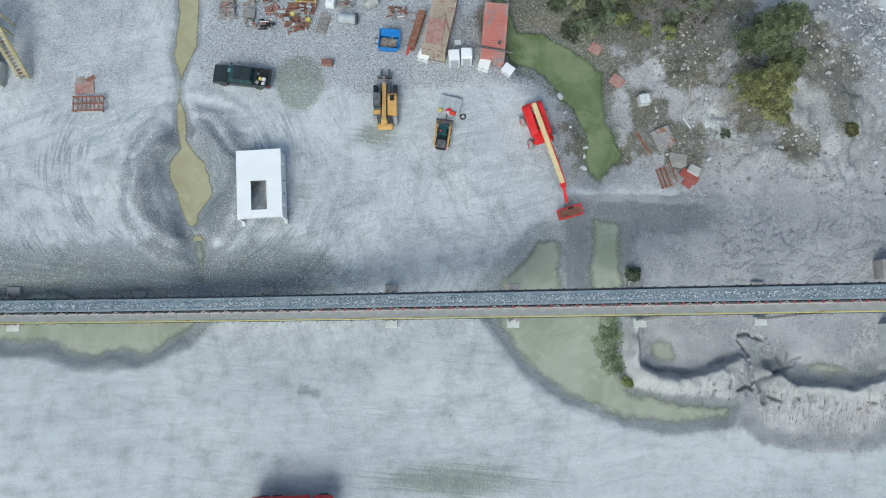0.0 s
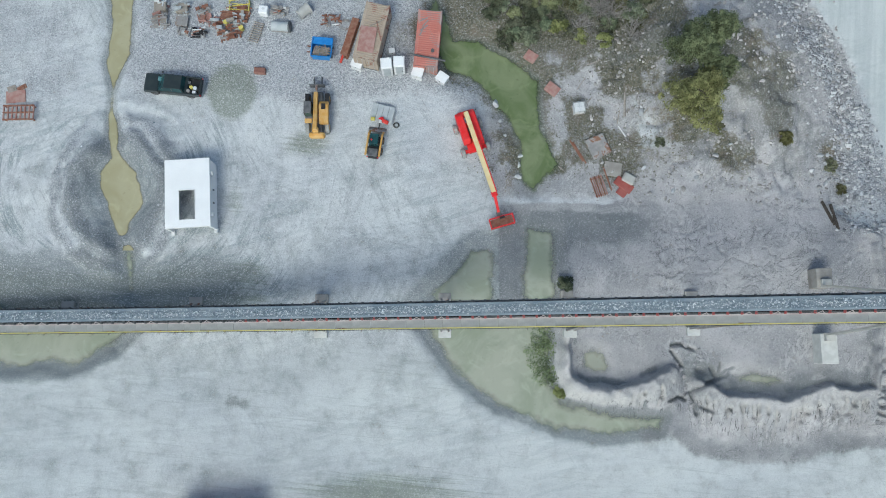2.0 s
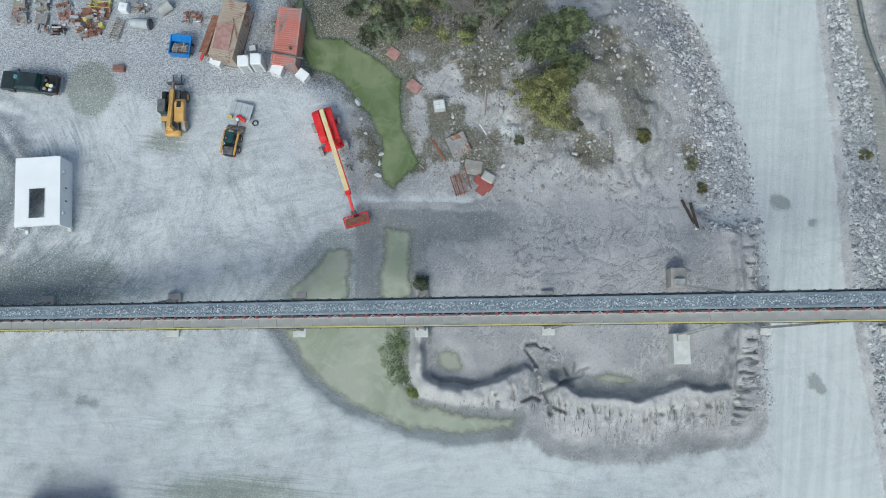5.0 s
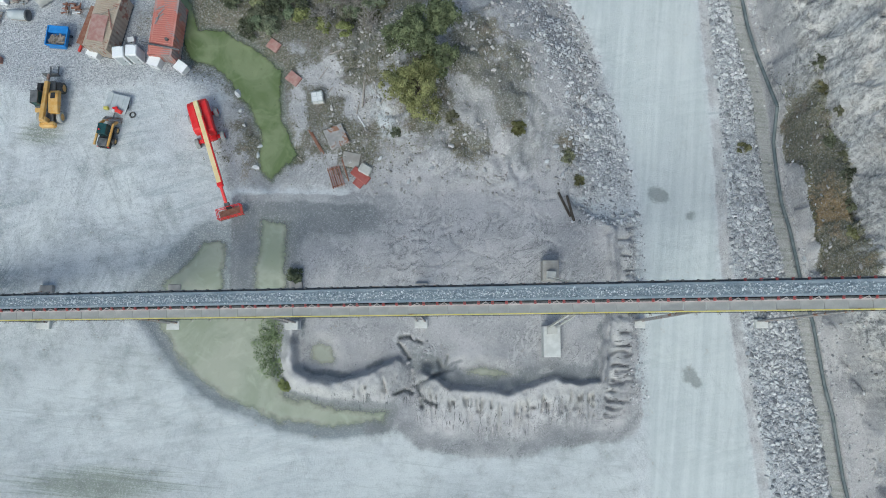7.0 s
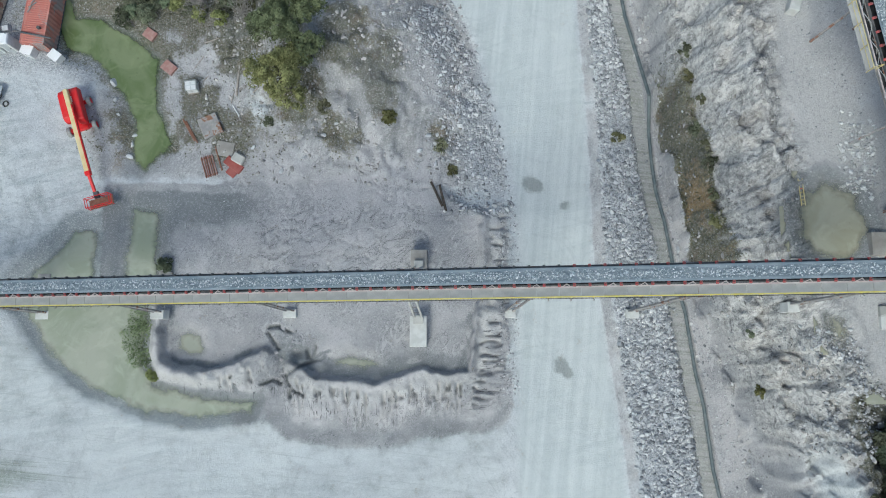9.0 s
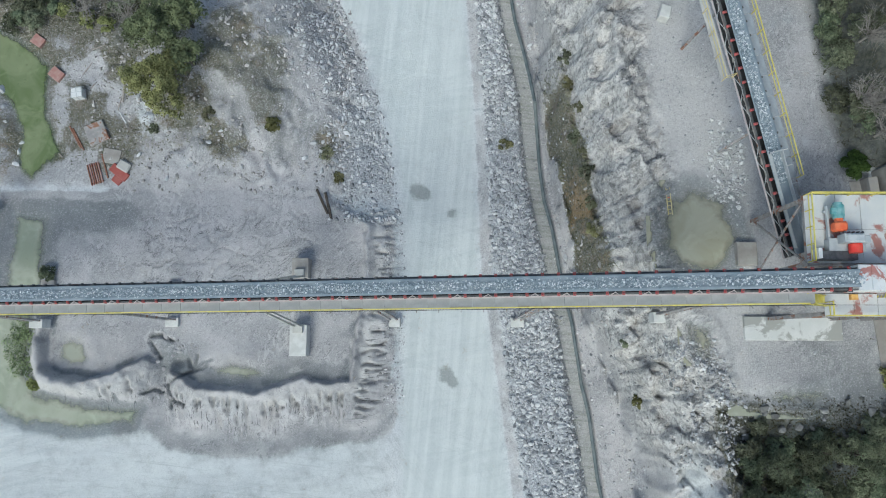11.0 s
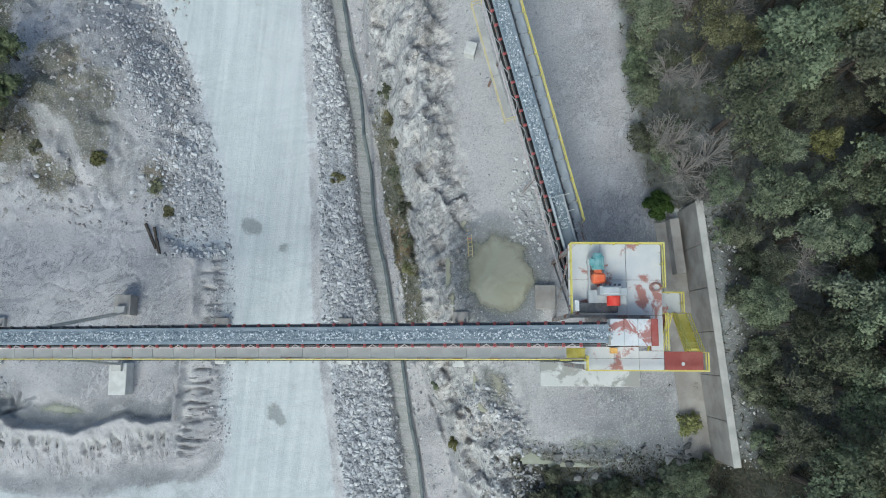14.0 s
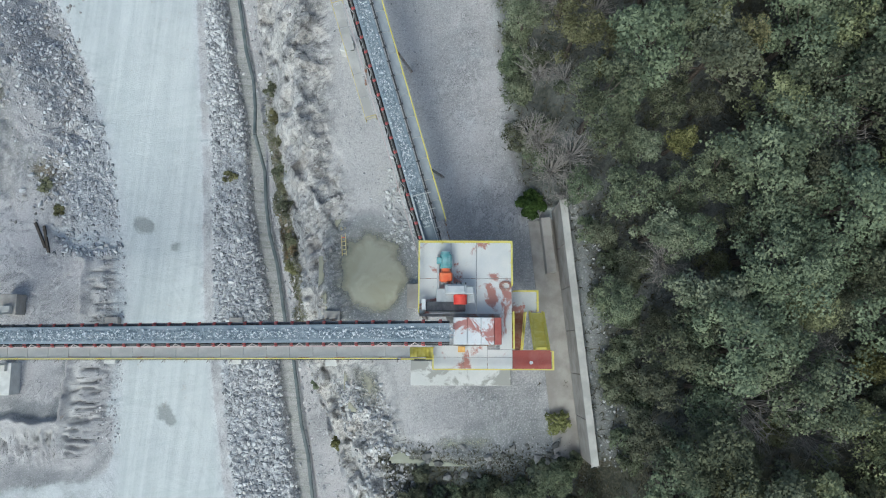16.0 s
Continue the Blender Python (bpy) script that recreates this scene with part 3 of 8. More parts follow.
PIT = [(19.4, 4.5), (19.5, -1.2), (20.5, -2.0), (23.6, -2.3), (27.0, -1.6), (29.0, -0.6), (31.0, -1.6), (34.4, -3.1), (39.8, -3.4), (44.0, -2.4), (46.0, -2.6), (48.4, -2.4), (49.1, 3.0),
       (50.0, 7.0), (49.6, 12.0), (45.0, 15.6), (40.0, 16.2), (32.0, 16.0), (27.6, 15.2), (15.5, 15.2), (15.0, 13), (18.4, 11), (18.6, 5)]
ROAD_W = [(-30, 53.3), (-13.7, 53.4), (-4, 53.2), (4, 53.7), (7, 53.6), (12.6, 53.5), (21.3, 52.1), (30.3, 49.5), (36.5, 46.2), (60, 36)]
ROAD_E = [(-30, 66), (-9.6, 63.4), (2.3, 61.8), (7, 61.0), (24, 60.3), (39, 59.2), (60, 57)]
DITCH = [(-30, 75), (-9.5, 71.9), (-3.3, 70.9), (2.9, 69.8), (9.3, 68.55), (17, 67.0), (25.4, 66.2), (31.9, 64.9), (39, 63.5), (60, 59)]
FOOT = [(-30, 78), (-8.5, 74.6), (-2.3, 73.0), (2.5, 71.1), (7, 70.0), (14, 68.8), (20, 67.5), (28, 66.5), (36, 65.5), (60, 62)]
BROW = [(-30, 84), (-12, 80.5), (-4, 79), (-2, 78), (2.7, 76.2), (7, 74.6), (11.6, 74.4), (18.6, 73), (23, 72.2), (36, 71.5), (60, 68)]
WALL_LINE = [(-30, 97.5), (-4.2, 94.9), (15, 93.0), (60, 89)]
EDGE_LINE = [(-30, 97.5), (-4.2, 94.9), (13, 93.2), (15.5, 91.4), (19.6, 90.0), (26, 89.3), (33, 88.6), (60, 86.5)]


def shore(z, poly, level, x, y, slope=0.3, reach=1.6, wander=1.5, grow=0.0):
    d = inside(poly, x, y) - grow + 0.5 * (fbm(x, y, 1.2, 3, 40) - 0.5) + wander * (fbm(x, y, 3.2, 2, 41) - 0.5)
    w = step(reach, 0.0, d)
    return z * (1 - w) + np.maximum(level + d * slope, level - 0.45) * w


GULLIES = [[(29.3, 1.4), (30.2, 1.6), (30.8, 1.3), (31.4, 1.0)], [(29.3, 0.9), (29.7, 0.1), (30.4, -0.6)], [(34.8, -1.4), (33.6, -1.8), (32.3, -2.4), (31.2, -3.1), (31.4, -4.4), (31.5, -5.2)],
           [(33.0, -0.7), (33.6, -1.8), (34.0, -0.4)], [(35.3, -0.8), (34.2, -1.2), (33.6, -1.8)], [(28.7, -3.8), (29.7, -3.5), (30.6, -3.7)], [(26.3, -4.0), (26.7, -4.8)], [(31.8, -4.6), (32.9, -4.8)]]


def gully(x, y):
    """How deep a point lies in one of the washed-out gullies, 0 to 1."""
    best = np.full(np.shape(x), 9.0)
    wx, wy = x + 0.5 * (fbm(x, y, 0.8, 3, 140) - 0.5), y + 0.5 * (fbm(x, y, 0.8, 3, 141) - 0.5)
    for run in GULLIES:
        for (ax, ay), (bx, by) in zip(run, run[1:]):
            ex, ey = bx - ax, by - ay
            t = np.clip(((wx - ax) * ex + (wy - ay) * ey) / (ex * ex + ey * ey), 0, 1)
            best = np.minimum(best, np.hypot(wx - ax - t * ex, wy - ay - t * ey))
    return step(0.24, 0.04, best)


def land(x, y):
    """Height of the ground and what covers it."""
    x, y = np.asarray(x, dtype=float), np.asarray(y, dtype=float)
    east = step(40, 55, x)
    z = np.clip(1.2 - 0.03 * (x + 15), -0.6, 1.4) + east * 0.05 * (np.clip(y, -30, 45) - 4)
    z = z + 0.25 * (fbm(x, y, 9, 3, 1) - 0.5) + 0.05 * (fbm(x, y, 0.9, 2, 5) - 0.5)
    road_w, road_e, ditch = line_x(ROAD_W, y), line_x(ROAD_E, y), line_x(DITCH, y)
    foot, brow, wall, edge = line_x(FOOT, y), line_x(BROW, y), line_x(WALL_LINE, y), line_x(EDGE_LINE, y)
    # ring of dug gravel round the pool in the yard
    ring = np.hypot((x + 25.5) / 7.6, (y - 16.5) / 9.0)
    z = z + 0.95 * np.exp(-((ring - 0.62) / 0.24) ** 2) * step(7, 11, y) * (0.7 + 0.6 * fbm(x, y, 2.0, 3, 8))
    furrow = np.sin(ring * 24 + 11 * fbm(x, y, 3.4, 4, 160)) * np.exp(-((ring - 0.8) / 0.34) ** 2) * step(5, 9, y)
    z = z + 0.13 * furrow
    # wooded mound beside the haul road
    mound = 3.7 * np.exp(-((x - 39) / 9.0) ** 2 - ((y - 29) / 10.0) ** 2) + 2.0 * np.exp(-((x - 30) / 6.0) ** 2 - ((y - 33) / 7.0) ** 2)
    z = z + mound * step(road_w - 0.5, road_w - 6, x) + (1.1 * (fbm(x, y, 2.2, 5, 12) - 0.5) - 0.5 * step(0.14, 0.0, np.abs(fbm(x, y, 4.5, 4, 13) - 0.5))) * np.clip(mound, 0, 1) * step(road_w + 0.5, road_w - 2, x)
    z = z + 0.55 * np.exp(-((x - 11.5) / 3.5) ** 2 - ((y - 36) / 4) ** 2)
    # silt basin, its pit and the bank round it
    d = inside(PIT, x, y) + 0.7 * (fbm(x, y, 2.5, 4, 21) - 0.5) + 0.45 * (fbm(x, y, 0.7, 3, 22) - 0.5)
    rills = np.abs(fbm(x * 0.7, y * 1.2, 1.6, 4, 33) - 0.5) * 2
    bed = 0.25 + 0.4 * step(20, 48, x) + 0.2 * (fbm(x, y, 5, 3, 23) - 0.5) - 0.13 * step(0.07, 0.0, rills) * step(24, 30, x) * step(5.5, 7.5, y)
    z = np.where(d < 0, bed, z * step(-0.2, 1.2, d) + bed * (1 - step(-0.2, 1.2, d)))
    south = step(4.6, 3.0, y) * step(16.6, 18.0, x) * step(54, 51.5, x)
    eastern = step(47.5, 49.5, x) * step(15.5, 11, y) * step(53.6, 51.5, x)
    notch = 1 - 0.95 * np.exp(-((x - 30.6) / 1.1) ** 2)
    bank = step(-0.05, 0.45, d) * step(5.4, 1.0, d)
    rib = 1 - 0.5 * step(0.07, 0.0, np.abs(np.where(x > 49, fbm(x * 0.3 + 0.25 * y, y * 1.9, 0.9, 3, 38), fbm(x * 1.9, y * 0.28, 0.9, 3, 37)) - 0.5)) * step(0.9, 1.6, d)
    z = z + 1.65 * bank * np.maximum(south * notch, 0.75 * eastern) * (0.75 + 0.5 * fbm(x, y, 3, 3, 29) + 0.35 * (fbm(x, y, 0.8, 3, 30) - 0.5)) * rib
    z = z - 0.7 * np.exp(-((x - 32.2) / 0.7) ** 2 - ((y + 0.9) / 0.5) ** 2) - 0.5 * np.exp(-((x - 30.7) / 0.5) ** 2 - ((y + 1.4) / 1.5) ** 2)
    gash = gully(x, y)
    z = z - 0.55 * gash + 0.5 * np.exp(-((x - 31.6) / 2.2) ** 2 - ((y + 1.6) / 2.0) ** 2) * (fbm(x, y, 0.9, 3, 142) - 0.3)
    scarp = step(-0.5, 1.2, d) * step(15, 16.5, y) * step(24, 30, x) * step(52, 48, x)
    z = z + 0.55 * scarp
    # pools
    z = shore(z, STREAM, 1.05, x, y, wander=0.1)
    z = shore(z, TRICKLE, 1.0, x, y, wander=0.2)
    z = shore(z, POOL_W, 0.95, x, y)
    for poly in (POOL_M, POOL_C, POOL_S):
        z = shore(z, poly, 0.02, x, y, 0.28, wander=0.7)
    z = shore(z, POOL_P, 0.10, x, y, 0.3, wander=0.5)
    z = shore(z, POOL_Q, 0.22, x, y, 0.3, wander=0.5)
    z = shore(z, POOL_G, -0.3, x, y, 0.3, 2.2, 0.5, 0.55)
    # rubble strip and ditch east of the road
    strip = step(road_e + 0.8, road_e + 1.8, x) * step(ditch - 1.2, ditch - 2.2, x)
    z = z + strip * (0.35 + 0.7 * (fbm(x, y, 2.5, 4, 44) - 0.2))
    z = z - 0.5 * step(ditch - 1.9, ditch - 1.3, x) * step(ditch + 0.5, ditch + 0.1, x)
    # bluff
    s = np.clip((x - foot + 1.4 * (fbm(x, y, 3, 4, 51) - 0.5)) / (brow - foot), 0, 1)
    ledges = s + 0.07 * np.sin(s * 15 + 6 * fbm(x, y, 4, 3, 55))
    rough = np.abs(fbm(x * 0.8 + y * 0.5, y * 0.8 - x * 0.5, 3.0, 5, 61) - 0.5) * 2
    u, v = 0.8 * x + 0.6 * y + 1.5 * fbm(x, y, 3, 2, 57), 0.8 * y - 0.6 * x + 1.5 * fbm(x, y, 3, 2, 58)
    blocks = 0
    for k, (a, b, size) in enumerate(((2.1, 1.3, 1.0), (0.95, 0.65, 0.55))):
        iu, iv = np.floor(u / a), np.floor(v / b)
        tip, lean = lattice(iu, iv, 5 + k) - 0.5, lattice(iu, iv, 8 + k) - 0.5
        blocks = blocks + size * (1.4 * (lattice(iu, iv, 3 + 10 * k) - 0.5) + 1.6 * tip * (u / a - iu - 0.5) + 1.4 * lean * (v / b - iv - 0.5))
    craggy = np.clip(4 * s * (1.15 - s), 0, 1)
    face = z + (11.4 - z) * np.clip(ledges, 0, 1) ** 0.6 + craggy * (2.0 * (rough - 0.3) + 0.9 * (fbm(x, y, 0.9, 4, 66) - 0.5) + blocks * (0.55 + 0.45 * step(6, 1, y)))
    outcrop = step(brow + 3.4, brow + 1.2, x) * step(0.9, 1.0, s) * (1.2 * (rough - 0.3) + 0.6 * blocks)
    rim = outcrop + 1.1 * np.exp(-((x - brow) / 1.2) ** 2) * step(10, 20, y)
    bench = 11.4 + 0.18 * (fbm(x, y, 5, 3, 70) - 0.5)
    z = np.where(s <= 0, z, np.where(s < 1, face, bench)) + rim
    z = shore(z, POOL_U, 11.32, x, y, 0.3)
    z = shore(z, POOL_V, 11.32, x, y, 0.3)
    z = shore(z, POOL_R, 11.3, x, y, 0.25, 0.8, 0.6)
    up = step(brow + 0.2, brow + 2.5, x)
    fall = np.clip(-4.2 - y + 1.5 * (fbm(x, y, 4, 3, 77) - 0.5), 0, 30)
    z = z - up * np.minimum(0.55 * fall, 7) * step(wall + 1, wall - 1.5, x) + up * 0.9 * step(0, 3, fall) * (fbm(x, y, 1.8, 4, 78) - 0.5)
    # wooded hillside behind the wall
    cut = (y < 15.2) & (y > -4.4)
    rise = np.where(cut, step(wall + 0.02, wall + 0.25, x), step(edge, edge + 3.5, x))
    hill = 14.9 + 0.13 * (x - 93) + 0.6 * (fbm(x, y, 6, 4, 81) - 0.5)
    z = np.where(x > 84, z * (1 - rise) + np.minimum(hill, 40) * rise, z)

    soft = 2.0 * (fbm(x, y, 4, 4, 90) - 0.5)
    gravel = step(25, 29, y + 2 * soft) * step(15, 11, x) * step(-30, -22, x + 2 * soft) + (0.95 + 0.45 * furrow) * np.exp(-((ring - 0.66) / 0.28) ** 2) * step(7, 10, y)
    gravel = np.maximum(gravel, np.maximum(strip, 0.55 * step(-26, -33, x) * step(22, 28, y + soft)))
    gravel = np.maximum(gravel, 0.35 * step(15.2, 16.4, y + 0.5 * soft) * step(22, 27, x) * step(road_w + 0.2, road_w - 0.8, x))
    west_bank = step(road_w + 0.1, road_w - 1.2, x) * step(road_w - 11, road_w - 5, x) * step(13, 17, y)
    gravel = np.maximum(gravel, np.maximum(west_bank, 0.28 * step(0.3, 1.5, mound)))
    gravel = np.maximum(gravel, 0.85 * np.exp(-((x - 11.5) / 3) ** 2 - ((y - 36) / 3) ** 2))
    silt = np.maximum(step(1.0, 0.0, d), np.maximum(south, eastern) * step(4.8, 3.6, d))
    silt = np.maximum(silt, 0.9 * step(ditch - 2.0, ditch - 1.5, x) * step(brow, foot + 0.6, x))
    silt = np.maximum(silt, step(12.0, 12.8, x) * step(20, 18, x) * step(3.5, 5, y) * step(16.5, 15, y))
    silt = np.maximum(silt, 0.85 * step(7.4, 5.4, d + soft) * step(-1, -3, y) * step(24, 28, x) * step(54, 52, x))
    crest = np.exp(-((d - 1.5) / 0.55) ** 2) * np.maximum(south * notch, 0.6 * eastern)
    silt = silt * (1 - 0.12 * crest)
    silt = np.maximum(silt, 0.8 * step(0.3, 1.5, mound))
    silt = np.maximum(silt, 0.75 * step(14.8, 15.8, y) * step(25, 20, y + soft) * step(22, 27, x) * step(road_w - 2, road_w - 6, x))
    bankside = step(8, 13, x) * step(30, 25, x + 2 * soft) * step(14.5, 17.5, y)
    silt = np.maximum(silt, 0.75 * bankside)
    silt = np.maximum(silt, 0.9 * step(0.6, 1.0, s) * step(edge + 1, edge - 0.5, x) * (1 - 0.25 * step(79.5, 81.5, x) * step(13, 17, y)))
    wet_dark = 0.75 * step(0.7, 0.0, inside(STREAM, x, y)) + 0.9 * step(0.9, 0.0, inside(TRICKLE, x, y)) + 0.65 * step(0.9, 0.0, inside(POOL_S, x, y)) + step(2.2, 0.0, inside(POOL_M, x, y)) + step(1.8, 0, inside(POOL_W, x, y))
    wet_dark = wet_dark + 1.1 * step(11.5, 8.0, y + soft) * step(3.0, 5.0, y) * step(-11, -17, x) + 0.9 * step(0, -1, d) * step(10.5, 12.5, y + soft) * step(31, 24, x + 2 * soft)
    wet_dark = wet_dark + (0.04 + 0.22 * fbm(x, y, 6, 3, 93)) * step(0.2, -1, d) + 0.6 * step(0.2, -0.5, d) * step(-2.6, -0.9, d) * step(3.0, 1.0, y) * step(0.42, 0.6, fbm(x, y, 4, 3, 94))
    wet_dark = wet_dark + 0.55 * step(84, 87, x) * step(16, 12, y) * step(edge, edge - 1, x) + 0.85 * step(2.2, 0, inside(POOL_U, x, y)) + 0.6 * step(1.2, 0, inside(POOL_V, x, y))
    wet_dark = wet_dark + 0.35 * step(19, 14, x) * step(14, 12, x) * step(24, 20, y) + 0.8 * step(0.5, 0.1, np.abs(d + 0.2)) * south * step(0.3, 0.55, fbm(x, y, 1.6, 3, 143))
    wet_dark = wet_dark + 0.75 * step(12.0, 12.8, x) * step(21, 18, x) * step(4, 5.5, y) * step(16, 14, y) + (0.55 + 0.3 * furrow) * np.exp(-((ring - 0.5) / 0.2) ** 2) * step(8, 11, y) + 0.16 * np.clip(furrow, 0, 1)
    # the two hollows in the bank's gap are coloured darker
    wet_dark = wet_dark + 0.9 * np.exp(-((x - 32.2) / 1.0) ** 2 - ((y + 0.9) / 0.7) ** 2) + 0.6 * np.exp(-((x - 30.7) / 0.6) ** 2 - ((y + 1.4) / 1.8) ** 2)
    # the second term darkens the bench's south end and the slope
    wet_dark = wet_dark + 0.7 * step(1.4, 0.0, inside(POOL_G, x, y)) + 0.5 * step(-1, -4, y) * step(95, 93, x) * step(0.99, 1.0, s)
    # first term: gullies coloured darker the deeper they lie
    wet_dark = wet_dark + 0.7 * gash + 0.28 * south * step(1.6, 3.0, d) + 0.3 * step(7.4, 5.4, d + soft) * step(4.0, 5.5, d) * step(-3, -5, y) * step(24, 28, x) * step(54, 52, x)
    veg = bankside * step(0.38, 0.64, fbm(x, y, 3.5, 5, 95)) * 0.75 * step(16, 19, y) + 0.55 * step(2.4, 0.6, inside(POOL_G, x, y)) * step(17, 20, y) + 0.8 * step(29, 33, y + soft) * step(6, 9, x) * step(34, 28, x)
    veg = veg + 0.8 * np.exp(-((x - 31) / 3.5) ** 2 - ((y - 27) / 6) ** 2) + 0.5 * np.exp(-((x - 3) / 2.0) ** 2 - ((y - 33) / 3.0) ** 2)
    veg = veg + 1.2 * step(0.0, 0.1, s) * step(0.55, 0.38, s) * step(3, 8, y) * step(30, 22, y) * (0.4 + 0.9 * fbm(x, y, 3, 3, 97)) + 0.5 * np.exp(-((x - 63.5) / 1.4) ** 2 - ((y - 20.5) / 2.5) ** 2)
    veg = veg + 0.9 * step(-2.5, -5, y) * step(0.98, 1, s) * (0.5 + fbm(x, y, 3, 3, 98)) + 0.5 * np.exp(-((x - 46) / 2.5) ** 2 - ((y - 20) / 2.5) ** 2)
    veg = veg + 0.45 * step(32, 35, y + soft) * step(8, 11, x) * step(33, 29, x) + 0.7 * step(0.3, 1.5, mound) * step(0.40, 0.66, fbm(x, y, 4, 5, 96)) * step(road_w - 4, road_w - 9, x)
    road_ns = step(road_w - 0.6, road_w + 0.8, x) * step(road_e + 0.4, road_e - 0.6, x)
    road_ew = step(3, -1, y) * step(54, 50, x)
    gravel, wet_dark, veg = (k * (1 - road_ns) for k in (gravel, wet_dark, veg))
    silt = silt * (1 - road_ns) + 0.6 * step(road_e - 0.2, road_e + 0.3, x) * step(road_e + 1.6, road_e + 1.1, x)
    # floor: where the ground is coloured near-black for the wood's shade
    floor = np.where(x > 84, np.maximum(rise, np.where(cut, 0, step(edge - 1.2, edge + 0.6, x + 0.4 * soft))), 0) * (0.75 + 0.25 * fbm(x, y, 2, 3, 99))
    # the south slope's shade is painted with the same near-black
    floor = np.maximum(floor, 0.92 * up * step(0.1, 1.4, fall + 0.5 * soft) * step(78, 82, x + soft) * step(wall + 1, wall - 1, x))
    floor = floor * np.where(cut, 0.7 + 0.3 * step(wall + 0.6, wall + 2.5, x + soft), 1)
    dark = sum(0.9 * np.exp(-(((x - a) / r) ** 2 + ((y - b) / r) ** 2)) for a, b, r in
               ((54.6, 15.9, 0.9), (55.6, 15.5, 0.6), (58.2, 13.6, 0.6), (57.7, -2.2, 0.9), (58.4, -2.9, 0.5), (-13.6, -3.9, 0.8), (-12.3, -4.3, 0.6)))
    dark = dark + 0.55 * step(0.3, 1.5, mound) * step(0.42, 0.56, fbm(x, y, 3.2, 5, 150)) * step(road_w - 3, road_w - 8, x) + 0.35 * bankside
    moss = 1.3 * np.exp(-(((x + 14.8) / 2.5) ** 2 + ((y - 27.3) / 3.0) ** 2) ** 2) + 0.42 * step(ditch - 1.8, ditch - 1.4, x) * step(ditch + 0.2, ditch, x) + 0.8 * np.exp(-((x + 7) / 2.5) ** 2 - ((y - 21.8) / 1.5) ** 2)
    moss = moss + 0.75 * np.exp(-((x - 1) / 9) ** 2 - ((y + 12.5) / 2.2) ** 2) + 0.6 * step(11, 8, y + soft) * step(2, 5, y) * step(-8, -12, x) + 0.5 * np.exp(-((x + 14) / 1.2) ** 2 - ((y - 16) / 2) ** 2)
    rust = 0.75 * step(0.02, 0.1, s) * step(0.5, 0.3, s) * 0.75 * step(5, 9, y) * step(20, 14, y) * step(0.45, 0.62, fbm(x, y, 1.6, 4, 130)) + 0.35 * np.exp(-((x - 70.3) / 1.0) ** 2 - ((y - 12.5) / 2.8) ** 2) + 0.4 * np.exp(-((x - 13.6) / 0.8) ** 2 - ((y - 19) / 4) ** 2)
    rings = step(-4, -12, x) * step(30, 20, y) * step(2.5, 6, y) * (1 - 0.8 * step(-16, -13, x) * step(12, 16, y)) + 0.5 * step(-6, -2, x) * step(10, 4, x) * step(14, 9, y) * step(2, 5, y)
    dry = up * step(edge, edge - 1.5, x) * step(86, 82, x) * (0.6 + 0.4 * step(0.4, 0.6, fbm(x, y, 3.5, 4, 120)))
    crest = np.maximum(np.maximum(crest, dry), 0.55 * step(ditch - 1.8, ditch - 1.4, x) * step(ditch + 0.3, ditch, x))
    rill_s = south * step(1.2, 1.9, d) * step(5.0, 3.6, d) * step(49.5, 48, x)
    rill_e = np.maximum(eastern, south * step(48.5, 49.8, x)) * step(0.8, 1.3, d) * step(4.6, 3.4, d)
    cracked = 0.75 * step(-0.4, -1.5, d) * step(24, 30, x + soft) * step(47, 42, x) * step(5.5, 7.5, y) * step(14.5, 12.5, y)
    rock = step(0.05, 0.25, s) * step(brow + 3.4, brow + 1.6, x + soft) * step(-12, -6, y + 0 * x) * (1 - 0.6 * np.clip(veg, 0, 1))
    flat = [np.clip(k, 0, 1) for k in (gravel, silt, veg, wet_dark, rock, road_ns, road_ew, floor, dark, moss, rust, rings, rill_s, rill_e, crest, cracked)]
    return z, flat


def gz(x, y):
    return float(land(np.array([x]), np.array([y]))[0][0])


def spread(stretches, far):
    """Even steps through stretches of (from, to, pitch), then growing ones out to far on both sides."""
    core = np.concatenate([np.arange(lo, hi - pitch / 2, pitch) for lo, hi, pitch in stretches])
    out = np.cumsum(0.26 * 1.32 ** np.arange(1, 60))
    out = out[out < far]
    return np.concatenate([(stretches[0][0] - out)[::-1], core, stretches[-1][1] + out])


